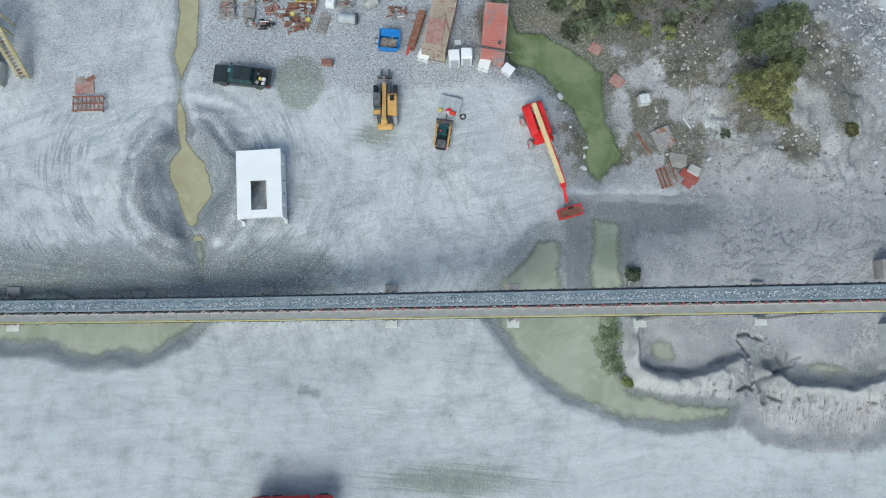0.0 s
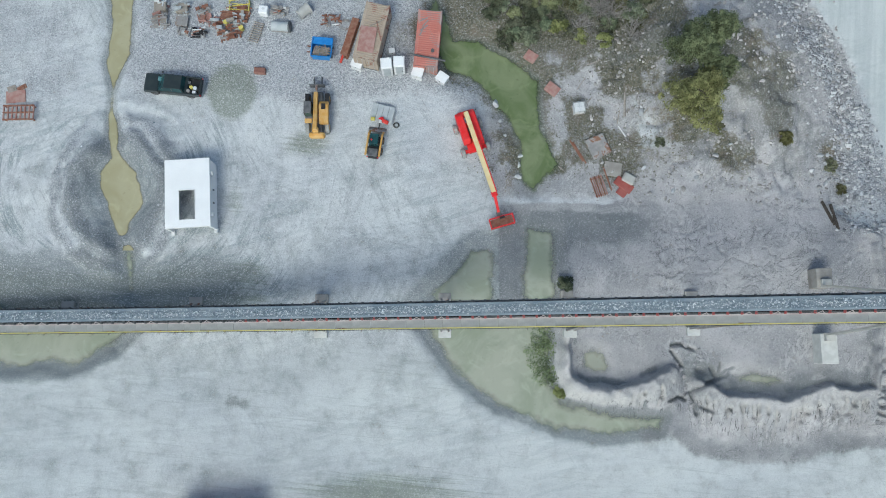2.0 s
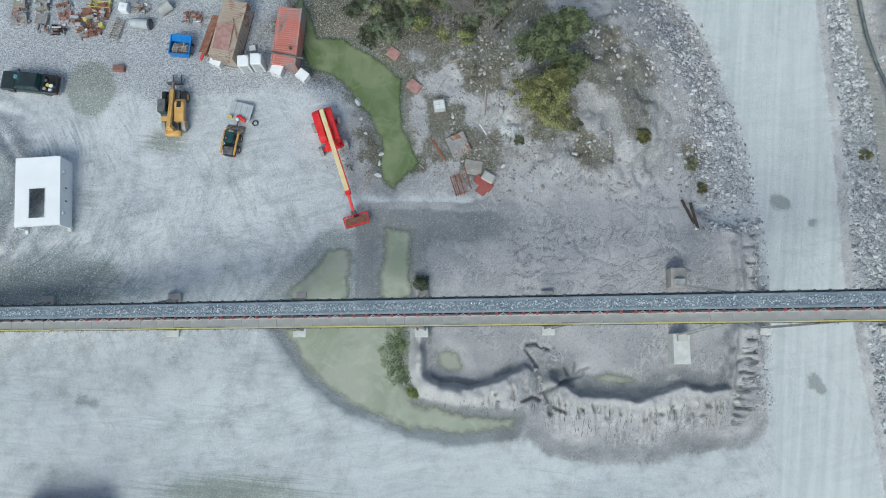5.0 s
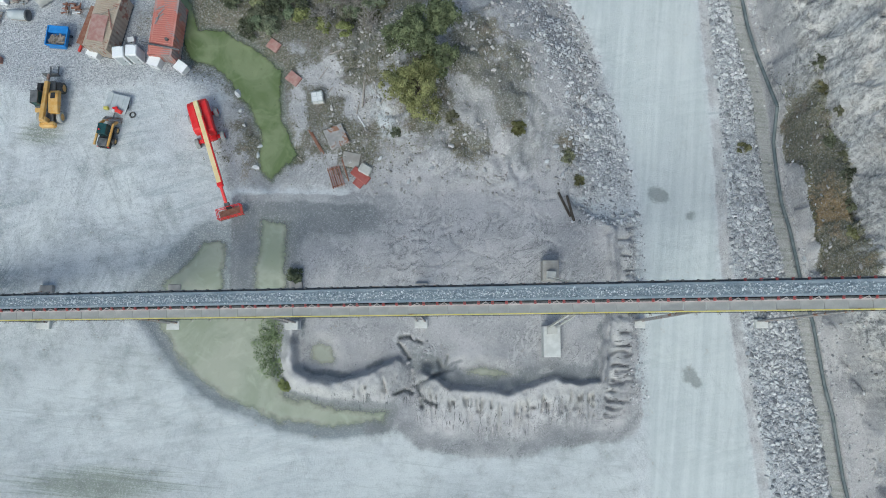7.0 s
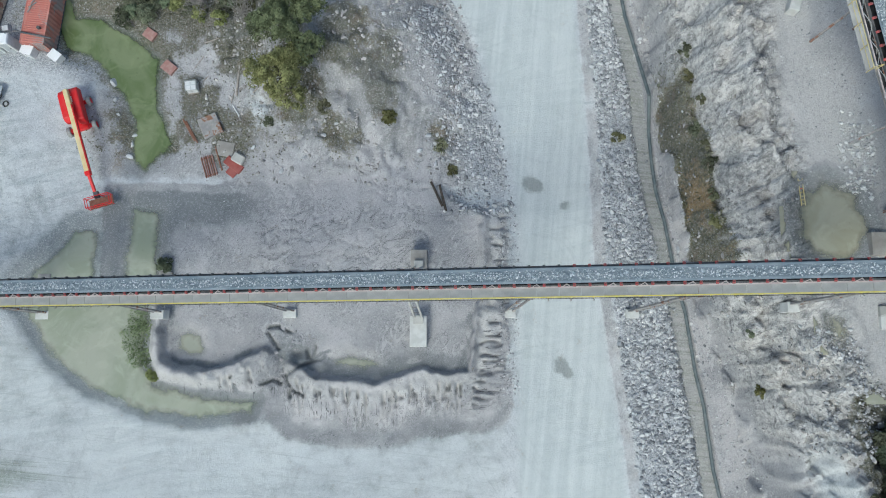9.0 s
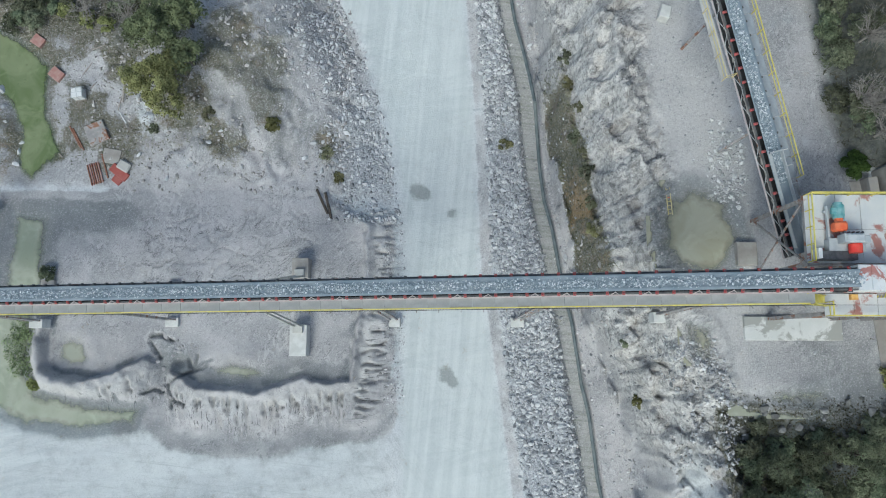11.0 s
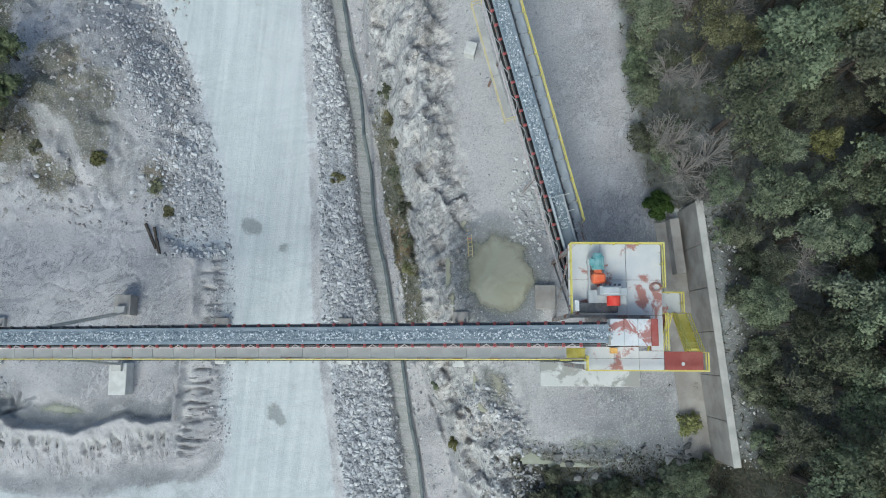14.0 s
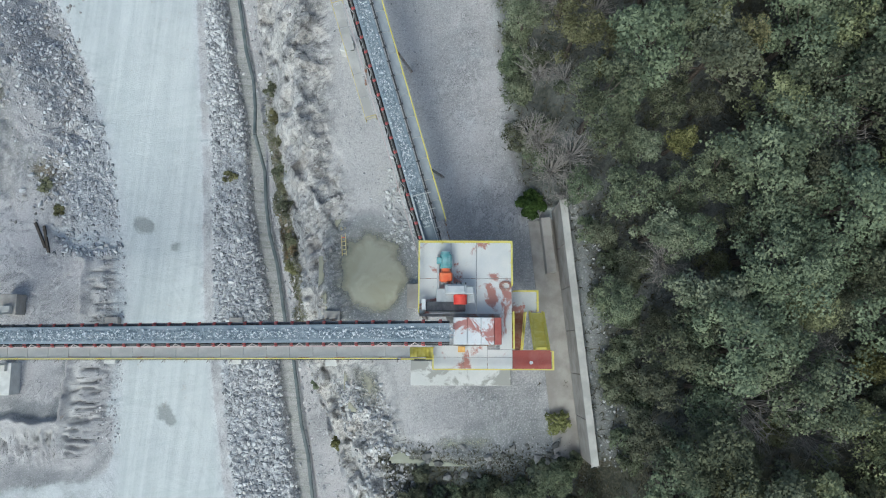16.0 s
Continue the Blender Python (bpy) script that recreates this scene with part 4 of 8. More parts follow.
def build_ground():
    xs, ys = spread(((-52, 14, 0.26), (14, 84, 0.15), (84, 124, 0.26)), 1500), spread(((-21, -10, 0.26), (-10, 17, 0.16), (17, 46, 0.2)), 1500)
    X, Y = np.meshgrid(xs, ys)
    Z, masks = land(X, Y)
    nx, ny = len(xs), len(ys)
    idx = np.arange(nx * ny).reshape(ny, nx)
    quads = np.stack([idx[:-1, :-1], idx[:-1, 1:], idx[1:, 1:], idx[1:, :-1]], axis=-1).reshape(-1, 4)
    me = bpy.data.meshes.new("ground")
    me.vertices.add(nx * ny)
    me.vertices.foreach_set("co", np.stack([X, Y, Z], axis=-1).astype(np.float32).ravel())
    me.loops.add(quads.size)
    me.loops.foreach_set("vertex_index", quads.astype(np.int32).ravel())
    me.polygons.add(len(quads))
    me.polygons.foreach_set("loop_start", np.arange(0, quads.size, 4, dtype=np.int32))
    me.update(calc_edges=True)
    me.validate()
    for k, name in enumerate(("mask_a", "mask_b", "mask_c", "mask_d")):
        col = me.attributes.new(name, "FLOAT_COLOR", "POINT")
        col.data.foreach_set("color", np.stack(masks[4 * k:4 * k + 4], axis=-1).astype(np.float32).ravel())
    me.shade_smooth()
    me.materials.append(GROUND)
    return tagged(new("ground", me), "pale crushed stone quarry ground with silt, gravel and weeds", "ground", "", "structure")


build_ground()


def pool(name, poly, level, material, label, reach=1.1):
    """A sheet of still water; the bank under it gives its shore and its depth."""
    p, k = np.array(poly), 0.2
    xs, ys = np.arange(p[:, 0].min() - reach, p[:, 0].max() + reach, k), np.arange(p[:, 1].min() - reach, p[:, 1].max() + reach, k)
    X, Y = np.meshgrid(xs, ys)
    depth = level - land(X, Y)[0]
    ok = (depth > -0.02) & (inside(poly, X, Y) < reach)
    idx = np.arange(X.size).reshape(X.shape)
    cell = ok[:-1, :-1] | ok[:-1, 1:] | ok[1:, 1:] | ok[1:, :-1]
    quads = np.stack([idx[:-1, :-1][cell], idx[:-1, 1:][cell], idx[1:, 1:][cell], idx[1:, :-1][cell]], axis=-1)
    used, quads = np.unique(quads, return_inverse=True)
    v = np.stack([X.ravel()[used], Y.ravel()[used], np.full(len(used), level)], axis=-1)
    me = bpy.data.meshes.new(name)
    me.from_pydata(v.tolist(), [], quads.reshape(-1, 4).tolist())
    me.attributes.new("depth", "FLOAT", "POINT").data.foreach_set("value", depth.ravel()[used].astype(np.float32))
    me.materials.append(material)
    me.shade_smooth()
    return tagged(new(name, me), label, "water", "", "structure")


pool("water_stream", STREAM, 1.05, POOL, "shallow olive brown stream widening into a muddy pool")
pool("water_trickle", TRICKLE, 1.0, SEEP, "thin dark trickle running out of the muddy pool")
pool("water_west", POOL_W, 0.95, SEEP, "shallow grey green puddle below the conveyor")
pool("water_middle", POOL_M, 0.045, SEEP, "olive puddle against the yard's edge")
pool("water_channel", POOL_C, 0.06, SEEP, "narrow grey green channel between silt banks")
pool("water_south", POOL_S, 0.02, SEEP, "wide murky green pool curving round the silt bank")
pool("water_pit", POOL_P, 0.10, THIN, "shallow pale green puddle on the pit floor")
pool("water_pit_small", POOL_Q, 0.22, THIN, "thin pale green puddle on the pit floor")
pool("water_green", POOL_G, -0.3, ALGAE, "green algae pond with weedy banks")
pool("water_bench", POOL_U, 11.32, TAN_WATER, "muddy olive puddle on the bench beside the tower")
pool("water_slope", POOL_R, 11.3, THIN, "shallow pale puddle at the end of the bench")
pool("water_bench_small", POOL_V, 11.32, TAN_WATER, "small muddy puddle on the bench")


# ---- conveyors ----
def belt_y(x):
    return 4.40 + 0.0072 * x


def walk_z(x):
    """Height of the main conveyor's walkway; it climbs from the yard to the tower."""
    d = x + 5.0
    return 6.7 + 0.178 * d + (0.0018 * d * d if d < 0 else 0.0)


def trough(width, depth):
    """Cross-section of a troughed belt: across, height."""
    w = width / 2
    return [(-w, depth), (-w * 0.52, 0.03), (-w * 0.3, 0.0), (w * 0.3, 0.0), (w * 0.52, 0.03), (w, depth)]


def ribbon(path, section, thick=0.03):
    """A section swept along points with their sideways direction."""
    g = Geo()
    n = len(section)
    for (p, side) in path:
        for top in (0, 1):
            for a, h in section:
                g.v.append((p[0] + side[0] * a, p[1] + side[1] * a, p[2] + h - thick * (1 - top)))
    for i in range(len(path) - 1):
        a, b = 2 * n * i, 2 * n * (i + 1)
        for k in range(n - 1):
            g.f += [(a + k, b + k, b + k + 1, a + k + 1), (a + n + k, a + n + k + 1, b + n + k + 1, b + n + k)]
        g.f += [(a, a + n, b + n, b), (a + n - 1, b + n - 1, b + 2 * n - 1, a + 2 * n - 1)]
    return g


def sweep(points, w, h):
    """One bar of w by h along a bent line."""
    g = Geo()
    pts = [Vector(p) for p in points]
    for i, p in enumerate(pts):
        a, b = pts[max(i - 1, 0)], pts[min(i + 1, len(pts) - 1)]
        d1, d2 = ((p - a) if i else (b - p)).to_2d(), ((b - p) if i < len(pts) - 1 else (p - a)).to_2d()
        d1, d2 = (d1.normalized() if d1.length > 1e-6 else d2.normalized()), (d2.normalized() if d2.length > 1e-6 else d1.normalized())
        d = (d1 + d2).normalized()
        k = 1.0 / max(d.dot(d1), 0.5)
        side = Vector((d.y, -d.x, 0)) * (w / 2 * k)
        up = Vector((0, 0, h / 2))
        g.v += [tuple(q) for q in (p - side - up, p + side - up, p + side + up, p - side + up)]
    n = len(pts)
    g.f += [(4 * i + k, 4 * i + (k + 1) % 4, 4 * i + 4 + (k + 1) % 4, 4 * i + 4 + k) for i in range(n - 1) for k in range(4)]
    g.f += [(3, 2, 1, 0), (4 * n - 4, 4 * n - 3, 4 * n - 2, 4 * n - 1)]
    return g


rng = np.random.default_rng(7)


def idler_mesh(half):
    """One carrying set: cross bar, end brackets and three rollers; a red end cap on each side."""
    g = Geo()
    g.box((0, 0, -0.16), (0.10, 2 * half + 0.16, 0.07))
    for k in (-1, 1):
        g.box((0, k * (half + 0.02), 0.0), (0.09, 0.05, 0.36))
        g.box((0, k * (half + 0.11), -0.1), (0.16, 0.12, 0.05))
    return mesh_of("idler", g)


def cap_mesh(half, k):
    """Red end cap of an idler."""
    return mesh_of("idler_cap", Geo().rod((0, k * (half + 0.10), 0.06), (0, k * (half - 0.06), 0.03), 0.105, 8).box((0, k * (half + 0.11), -0.06), (0.2, 0.1, 0.04)))


def roller_mesh(half):
    g = Geo()
    g.rod((0, -half * 0.33, -0.11), (0, half * 0.33, -0.11), 0.06, 8)
    for k in (-1, 1):
        g.rod((0, k * half * 0.36, -0.11), (0, k * half * 0.98, 0.08), 0.06, 8)
    return mesh_of("roller", g)


def stone_shape(seed, subdiv=1, rough=0.35):
    """A broken stone about 1 m across: an icosphere knocked out of round, with flattened sides."""
    r = np.random.default_rng(seed)
    bm = bmesh.new()
    bmesh.ops.create_icosphere(bm, subdivisions=subdiv, radius=0.5)
    v = np.array([p.co[:] for p in bm.verts])
    f = np.array([[p.index for p in q.verts] for q in bm.faces])
    bm.free()
    v = v * (1 + rough * (r.random((len(v), 1)) - 0.5))
    for _ in range(7):
        n = r.normal(size=3)
        n /= np.linalg.norm(n)
        d = v @ n
        v = v - np.outer(np.maximum(d - 0.24, 0), n)
    return v * (1, 0.45 + 0.5 * r.random(), 0.45 + 0.35 * r.random()), f


STONES = [stone_shape(k, 1) for k in range(10)]


def scatter(name, pos, sizes, material, label, category, seed=1, sink=0.2):
    """Many loose stones in one mesh."""
    r = np.random.default_rng(seed)
    vs, fs, k = [], [], 0
    kinds = r.integers(0, len(STONES), len(pos))
    angles = r.random((len(pos), 3)) * (0.7, 0.7, 6.28)
    for p, s, kind, (ax, ay, az) in zip(pos, sizes, kinds, angles):
        v, f = STONES[kind]
        m = np.array(Euler((1.9 * (ax - 0.35), 1.9 * (ay - 0.35), az)).to_matrix())
        vs.append((v * s) @ m.T + np.array(p) + (0, 0, s * (0.3 - sink)))
        fs.append(f + k)
        k += len(v)
    return solid(name, np.concatenate(vs), np.concatenate(fs), material, label, category)


def handrail(posts, height, parent, material, name="handrail", knee=True, r=0.028):
    """Posts with a top rail and a knee rail along a line of foot points."""
    rail = new(name)
    rail.parent = parent
    post_me = mesh_of("post", Geo().box((0, 0, height / 2), (0.055, 0.055, height)))
    for p in posts:
        o = part("post", post_me, material, rail)
        o.location = p
    top = sweep([(a[0], a[1], a[2] + height) for a in posts], 2 * r, 2 * r)
    mid = sweep([(a[0], a[1], a[2] + height * 0.55) for a in posts], 1.5 * r, 1.5 * r)
    part("top_rail", top, material, rail)
    if knee:
        part("knee_rail", mid, material, rail)
    return rail


def main_conveyor():
    c = thing("conveyor", pose(0, 0, 0), "long inclined belt conveyor with yellow handrail and red idlers", "conveyor")
    xs = np.arange(-64, 85.3, 1.5)
    path = [((x, belt_y(x), walk_z(x) + 0.42), (0, 1)) for x in xs]
    part("belt", ribbon(path, trough(1.16, 0.24)), BELT, c, "dusty blue grey rubber belt", smooth=True)
    half = 0.66
    for k in (-1, 1):
        g = sweep([(a, belt_y(a) + k * (half + 0.03), walk_z(a) + 0.12) for a in xs], 0.10, 0.22)
        part("stringer", g, STEEL, c)
    idler, roller = idler_mesh(half), roller_mesh(0.56)
    caps = {(k, red): cap_mesh(half, k) for k in (-1, 1) for red in (False, True)}
    for x in np.arange(-50, 84.5, 1.08):
        slope = math.degrees(math.atan2(walk_z(x + 0.5) - walk_z(x - 0.5), 1.0))
        o = part("idler", idler, STEEL, c)
        o.matrix_basis = pose(x, belt_y(x), walk_z(x) + 0.42, 0, -slope, 0)
        part("cap", caps[-1, x > -12], IDLER_RED if x > -12 else STEEL, o)
        part("cap", caps[1, x > 55], IDLER_RED if x > 55 else STEEL, o)
        o = part("roller", roller, ROLLER, c)
        o.matrix_basis = pose(x, belt_y(x), walk_z(x) + 0.42, 0, -slope, 0)
    stay = mesh_of("stay", Geo().beam((-0.3, -0.80, -0.22), (0.02, -0.62, 0.05), 0.05, 0.05).beam((0.3, -0.80, -0.22), (-0.02, -0.62, 0.05), 0.05, 0.05))
    for k, x in enumerate(np.arange(-49.46, 84.0, 1.08)):
        if k % 5 in (0, 2):
            part("stay", stay, KERB, c).location = (x, belt_y(x), walk_z(x) + 0.42)
    # return strand, made wider than the belt to carry its shadow
    part("return_belt", ribbon([((x, belt_y(x) - 0.02, walk_z(x) - 0.42), (0, 1)) for x in xs], [(-0.78, 0), (0.78, 0)]), RUBBER_AND_SHADE, c, "return strand of the belt, near black for the shade beneath it")
    way = new("walkway")
    way.parent = c
    pan = mesh_of("panel", Geo().box((0, 0, 0), (1.594, 0.70, 0.05)), 0.004)
    ladder = [x for x in np.arange(-50, 81.4, 1.6)]
    for x in ladder:
        slope = math.degrees(math.atan2(walk_z(x + 0.8) - walk_z(x - 0.8), 1.6))
        o = part("panel", pan, WALK, way)
        o.matrix_basis = pose(x, belt_y(x) - 1.20, walk_z(x) + 0.012 * rng.normal(), 0, -slope, 0.4)
    part("kerb_beam", sweep([(a, belt_y(a) - 0.82, walk_z(a) + 0.06) for a in xs[9:-1]], 0.11, 0.12), KERB, c)
    part("edge_beam", sweep([(a, belt_y(a) - 1.57, walk_z(a) - 0.02) for a in xs[9:-1]], 0.07, 0.16), DUSTY, c)
    part("cable", sweep([(a, belt_y(a) - 1.68, walk_z(a) + 0.35 + 0.05 * math.sin(a)) for a in xs[9:-1]], 0.045, 0.045), BLACK, c)
    posts = [(x, belt_y(x) - 1.60, walk_z(x)) for x in np.arange(-50, 82, 1.6)]
    handrail(posts, 1.05, c, YELLOW, r=0.032)
    bracket = mesh_of("bracket", Geo().beam((0, 0, 0), (0, -0.28, 0.55), 0.04, 0.04).box((0, -0.14, 0.02), (0.05, 0.30, 0.04)))
    for x in np.arange(-50, 82, 1.6):
        part("bracket", bracket, DUSTY, c).location = (x, belt_y(x) - 1.58, walk_z(x) - 0.05)
    for k, off in ((1, 0.75), (-1, -1.5)):
        nodes = xs[9:-1:2]
        part("bottom_chord", sweep([(a, belt_y(a) + off, walk_z(a) - 0.85) for a in nodes], 0.09, 0.09), DUSTY, c)
        part("top_chord", sweep([(a, belt_y(a) + off, walk_z(a) - 0.03) for a in nodes], 0.09, 0.09), DUSTY, c)
        for i, (a, b) in enumerate(zip(nodes, nodes[1:])):
            low, high = ((a, b) if i % 2 else (b, a))
            part("brace", Geo().beam((low, belt_y(low) + off, walk_z(low) - 0.85), (high, belt_y(high) + off, walk_z(high) - 0.03), 0.06, 0.06), DUSTY, c)
            part("strut", Geo().beam((a, belt_y(a) + off, walk_z(a) - 0.85), (a, belt_y(a) + off, walk_z(a) - 0.03), 0.06, 0.06), DUSTY, c)
    return c


main_conveyor()


def conveyor_load(name, place, length, half, count, seed, label):
    r = np.random.default_rng(seed)
    pos, sizes = [], []
    for _ in range(count):
        t, a = r.random() * length, np.clip(r.normal() * 0.52, -1, 1)
        size = 0.07 + 0.13 * r.random() ** 2.0
        x, y, z, nx, ny = place(t)
        heap = 0.17 * (1 - a * a) - 0.02
        pos.append((x + nx * a * half, y + ny * a * half, z + 0.06 + heap * (0.6 + 0.4 * r.random()) + 0.12 * abs(a) ** 2))
        sizes.append(size * 1.25)
    return scatter(name, pos, sizes, BLUE_ROCK, label, "crushed rock", seed, 0.3)


conveyor_load("crushed_rock", lambda t: (-50 + t, belt_y(t - 50), walk_z(t - 50) + 0.42, 0, 1), 134.8, 0.38, 13500, 3, "pale blue grey crushed rock heaped on the belt")


def bent(x, north, south, big=False):
    """A pair of raking legs on concrete feet under the conveyor."""
    top = walk_z(x) - 0.9
    yb = belt_y(x)
    zn, zs = gz(x, north), gz(x, south)
    t = thing("conveyor_support", pose(x, yb, min(zn, zs)), "raking steel trestle on two concrete footings", "support", "conveyor trestles")
    base = min(zn, zs)
    for y, z, w in ((north, zn, 0.75), (south, zs, -1.5)):
        if big:
            size = (1.55, 1.9, 2.6) if y > yb else (1.6, 2.9, 2.6)
            lift = 1.6
        else:
            size, lift = (1.25, 0.85, 1.5), 0.45
        part("footing", Geo().box((0, y - yb, z - base + lift - size[2] / 2), size), PALE_CONCRETE if y < yb else DIRTY_CONCRETE, t, "", 0.03)
        if big:
            part("plinth", Geo().box((0, y - yb + (1.1 if y < yb else -0.55), z - base + lift + 0.2), (0.9, 0.8, 0.45)), CONCRETE, t, "", 0.02)
        foot = z - base + lift
        inner = (-0.75 if y > yb else 1.3) if big else (-0.25 if y > yb else 0.25)
        for k in (-0.35, 0.35):
            part("leg", Geo().beam((k, y - yb + inner, foot), (k * 0.8, w, top - base), 0.16, 0.16), CONCRETE if big else DUSTY, t)
        for h in (0.3, 0.62):
            part("tie", Geo().beam((-0.33, (y - yb + inner) * (1 - h) + w * h, foot * (1 - h) + (top - base) * h), (0.33, (y - yb + inner) * (1 - h) + w * h, foot * (1 - h) + (top - base) * h), 0.09, 0.09), DUSTY, t)
    part("cap_beam", Geo().box((0, -0.4, top - base), (0.9, 2.5, 0.22)), DUSTY, t)
    return t


for x, north, south in ((-42.4, 5.7, 2.2), (-30, 5.3, 3.4), (-17.3, 5.7, 3.1), (-5.1, 6.0, 2.6), (7.0, 6.2, 2.6), (19.1, 6.4, 2.6), (31.4, 6.3, 2.8), (52.6, 6.4, 2.9), (64.5, 6.4, 2.9), (75.3, 6.5, 3.0)):
    bent(x, north, south)
bent(43.85, 7.9, 1.1, True)

# second conveyor: from beneath the tower up to the north
C2A, C2B = Vector((84.45, 7.6, 15.75)), Vector((69.6, 57.2, 24.2))
C2DIR = (C2B - C2A).normalized()
C2FLAT = Vector((C2DIR.x, C2DIR.y, 0)).normalized()
C2SIDE = Vector((C2FLAT.y, -C2FLAT.x, 0))
C2LEN = (C2B - C2A).length


def c2(t, side=0.0, up=0.0):
    p = C2A + C2DIR * t + C2SIDE * side
    return (p.x, p.y, p.z + up)


def second_conveyor():
    c = thing("conveyor", pose(0, 0, 0), "second belt conveyor rising from beneath the transfer tower", "conveyor")
    ts = np.arange(0, C2LEN, 1.5)
    side = (C2SIDE.x, C2SIDE.y)
    part("belt", ribbon([(c2(t), side) for t in ts], trough(1.12, 0.24)), BELT, c, "dusty blue grey rubber belt", smooth=True)
    for k in (-1, 1):
        part("stringer", Geo().beam(c2(0, k * 0.72, -0.3), c2(C2LEN, k * 0.72, -0.3), 0.10, 0.22), STEEL, c)
    idler, roller, cap = idler_mesh(0.66), roller_mesh(0.54), cap_mesh(0.66, 1)
    turn = Matrix((C2DIR, -C2SIDE, C2DIR.cross(-C2SIDE))).transposed().to_4x4()
    for t in np.arange(0.6, C2LEN - 0.3, 1.08):
        for me, ma, nm in ((idler, STEEL, "idler"), (roller, ROLLER, "roller")):
            o = part(nm, me, ma, c)
            o.matrix_basis = Matrix.Translation(c2(t)) @ turn
            if nm == "idler":
                part("cap", cap, IDLER_RED, o)
    way = new("walkway")
    way.parent = c
    pan = mesh_of("panel", Geo().box((0, 0, 0), (1.56, 0.62, 0.05)), 0.008)
    for t in np.arange(6.5, C2LEN - 1, 1.6):
        part("panel", pan, WALK_BLUE, way).matrix_basis = Matrix.Translation(c2(t, 1.12, -0.4)) @ turn
    posts = [c2(t, 1.45, -0.4) for t in np.arange(5.6, C2LEN, 1.6)]
    handrail(posts, 1.05, c, YELLOW, r=0.032)
    # return strand, widened west to fill the shadow gap beside the truss
    part("return_belt", ribbon([(c2(t, -0.12, -0.72), side) for t in ts], [(-0.82, 0), (0.72, 0)]), RUBBER_AND_SHADE, c, "return strand of the belt, near black for the shade beneath it")
    part("side_chord", Geo().beam(c2(0, -1.22, -0.35), c2(C2LEN, -1.22, -0.35), 0.07, 0.07), KERB, c, "pale dusty lattice chord")
    for i, t in enumerate(np.arange(0, C2LEN - 1.2, 1.1)):
        part("lacing", Geo().beam(c2(t, -1.22 if i % 2 else -0.74, -0.35), c2(t + 1.1, -0.74 if i % 2 else -1.22, -0.35), 0.035, 0.035), GEAR_GREY, c)
    for k in (-0.75, 1.4):
        part("bottom_chord", Geo().beam(c2(0, k, -1.3), c2(C2LEN, k, -1.3), 0.08, 0.08), DUSTY, c)
        part("top_chord", Geo().beam(c2(0, k, -0.47), c2(C2LEN, k, -0.47), 0.08, 0.08), DUSTY, c)
        for i, t in enumerate(np.arange(0, C2LEN - 2, 2.0)):
            part("brace", Geo().beam(c2(t, k, -1.3 if i % 2 else -0.47), c2(t + 2, k, -0.47 if i % 2 else -1.3), 0.05, 0.05), DUSTY, c)
            part("strut", Geo().beam(c2(t, k, -1.3), c2(t, k, -0.47), 0.05, 0.05), DUSTY, c)
    for k in (-0.46, 0.46):
        part("skirt", Geo().beam(c2(0.5, k, 0.36), c2(7.8, k, 0.36), 0.06, 0.42), GEAR_GREY, c, "pale grey loading skirt")
    part("skirt_bar", Geo().beam(c2(7.84, -0.5, 0.5), c2(7.84, 0.5, 0.5), 0.08, 0.10), GEAR_GREY, c)
    for t in (5.2, 6.6, 7.8):
        part("bracket", Geo().beam(c2(t, 0.5, 0.45), c2(t, 0.95, 0.40), 0.06, 0.06), PALE_CONCRETE, c)
    # side platform on the west
    for i in range(5):
        part("platform_panel", Geo().beam(c2(14.3 + i * 1.75, -1.75, -0.5), c2(15.97 + i * 1.75, -1.75, -0.5), 0.62, 0.05), CONCRETE, c)
    edge = [c2(14.2, -1.3, -0.5), c2(14.2, -2.08, -0.5)] + [c2(14.2 + i * 1.75, -2.08, -0.5) for i in range(1, 6)] + [c2(22.95, -1.3, -0.5)]
    handrail(edge, 1.05, c, FADED_YELLOW, name="platform_rail")
    for t in (10.0, 19.5, 30.0, 42.0):
        for k in (-0.7, 1.3):
            p = c2(t, k, -1.3)
            q = c2(t, k * 2.0, 0)
            part("trestle_leg", Geo().beam(p, (q[0], q[1], gz(q[0], q[1]) - 0.2), 0.16, 0.16), DUSTY, c)
    return c


second_conveyor()
conveyor_load("crushed_rock", lambda t: (*c2(t + 5.5), C2SIDE.x, C2SIDE.y), 40.0, 0.42, 5200, 5, "pale blue grey crushed rock heaped on the second belt")
for p in ((76.1, 28.6),):
    z = gz(*p)
    tagged(part("footing_block", Geo().box((p[0], p[1], z + 0.25), (0.9, 1.1, 1.5), -16), PALE_CONCRETE, None, "", 0.05), "pale concrete footing block under the second conveyor", "footing", "conveyor footings")

# ---- transfer tower ----
DECK_Z, BASE_Z = 20.6, 11.4


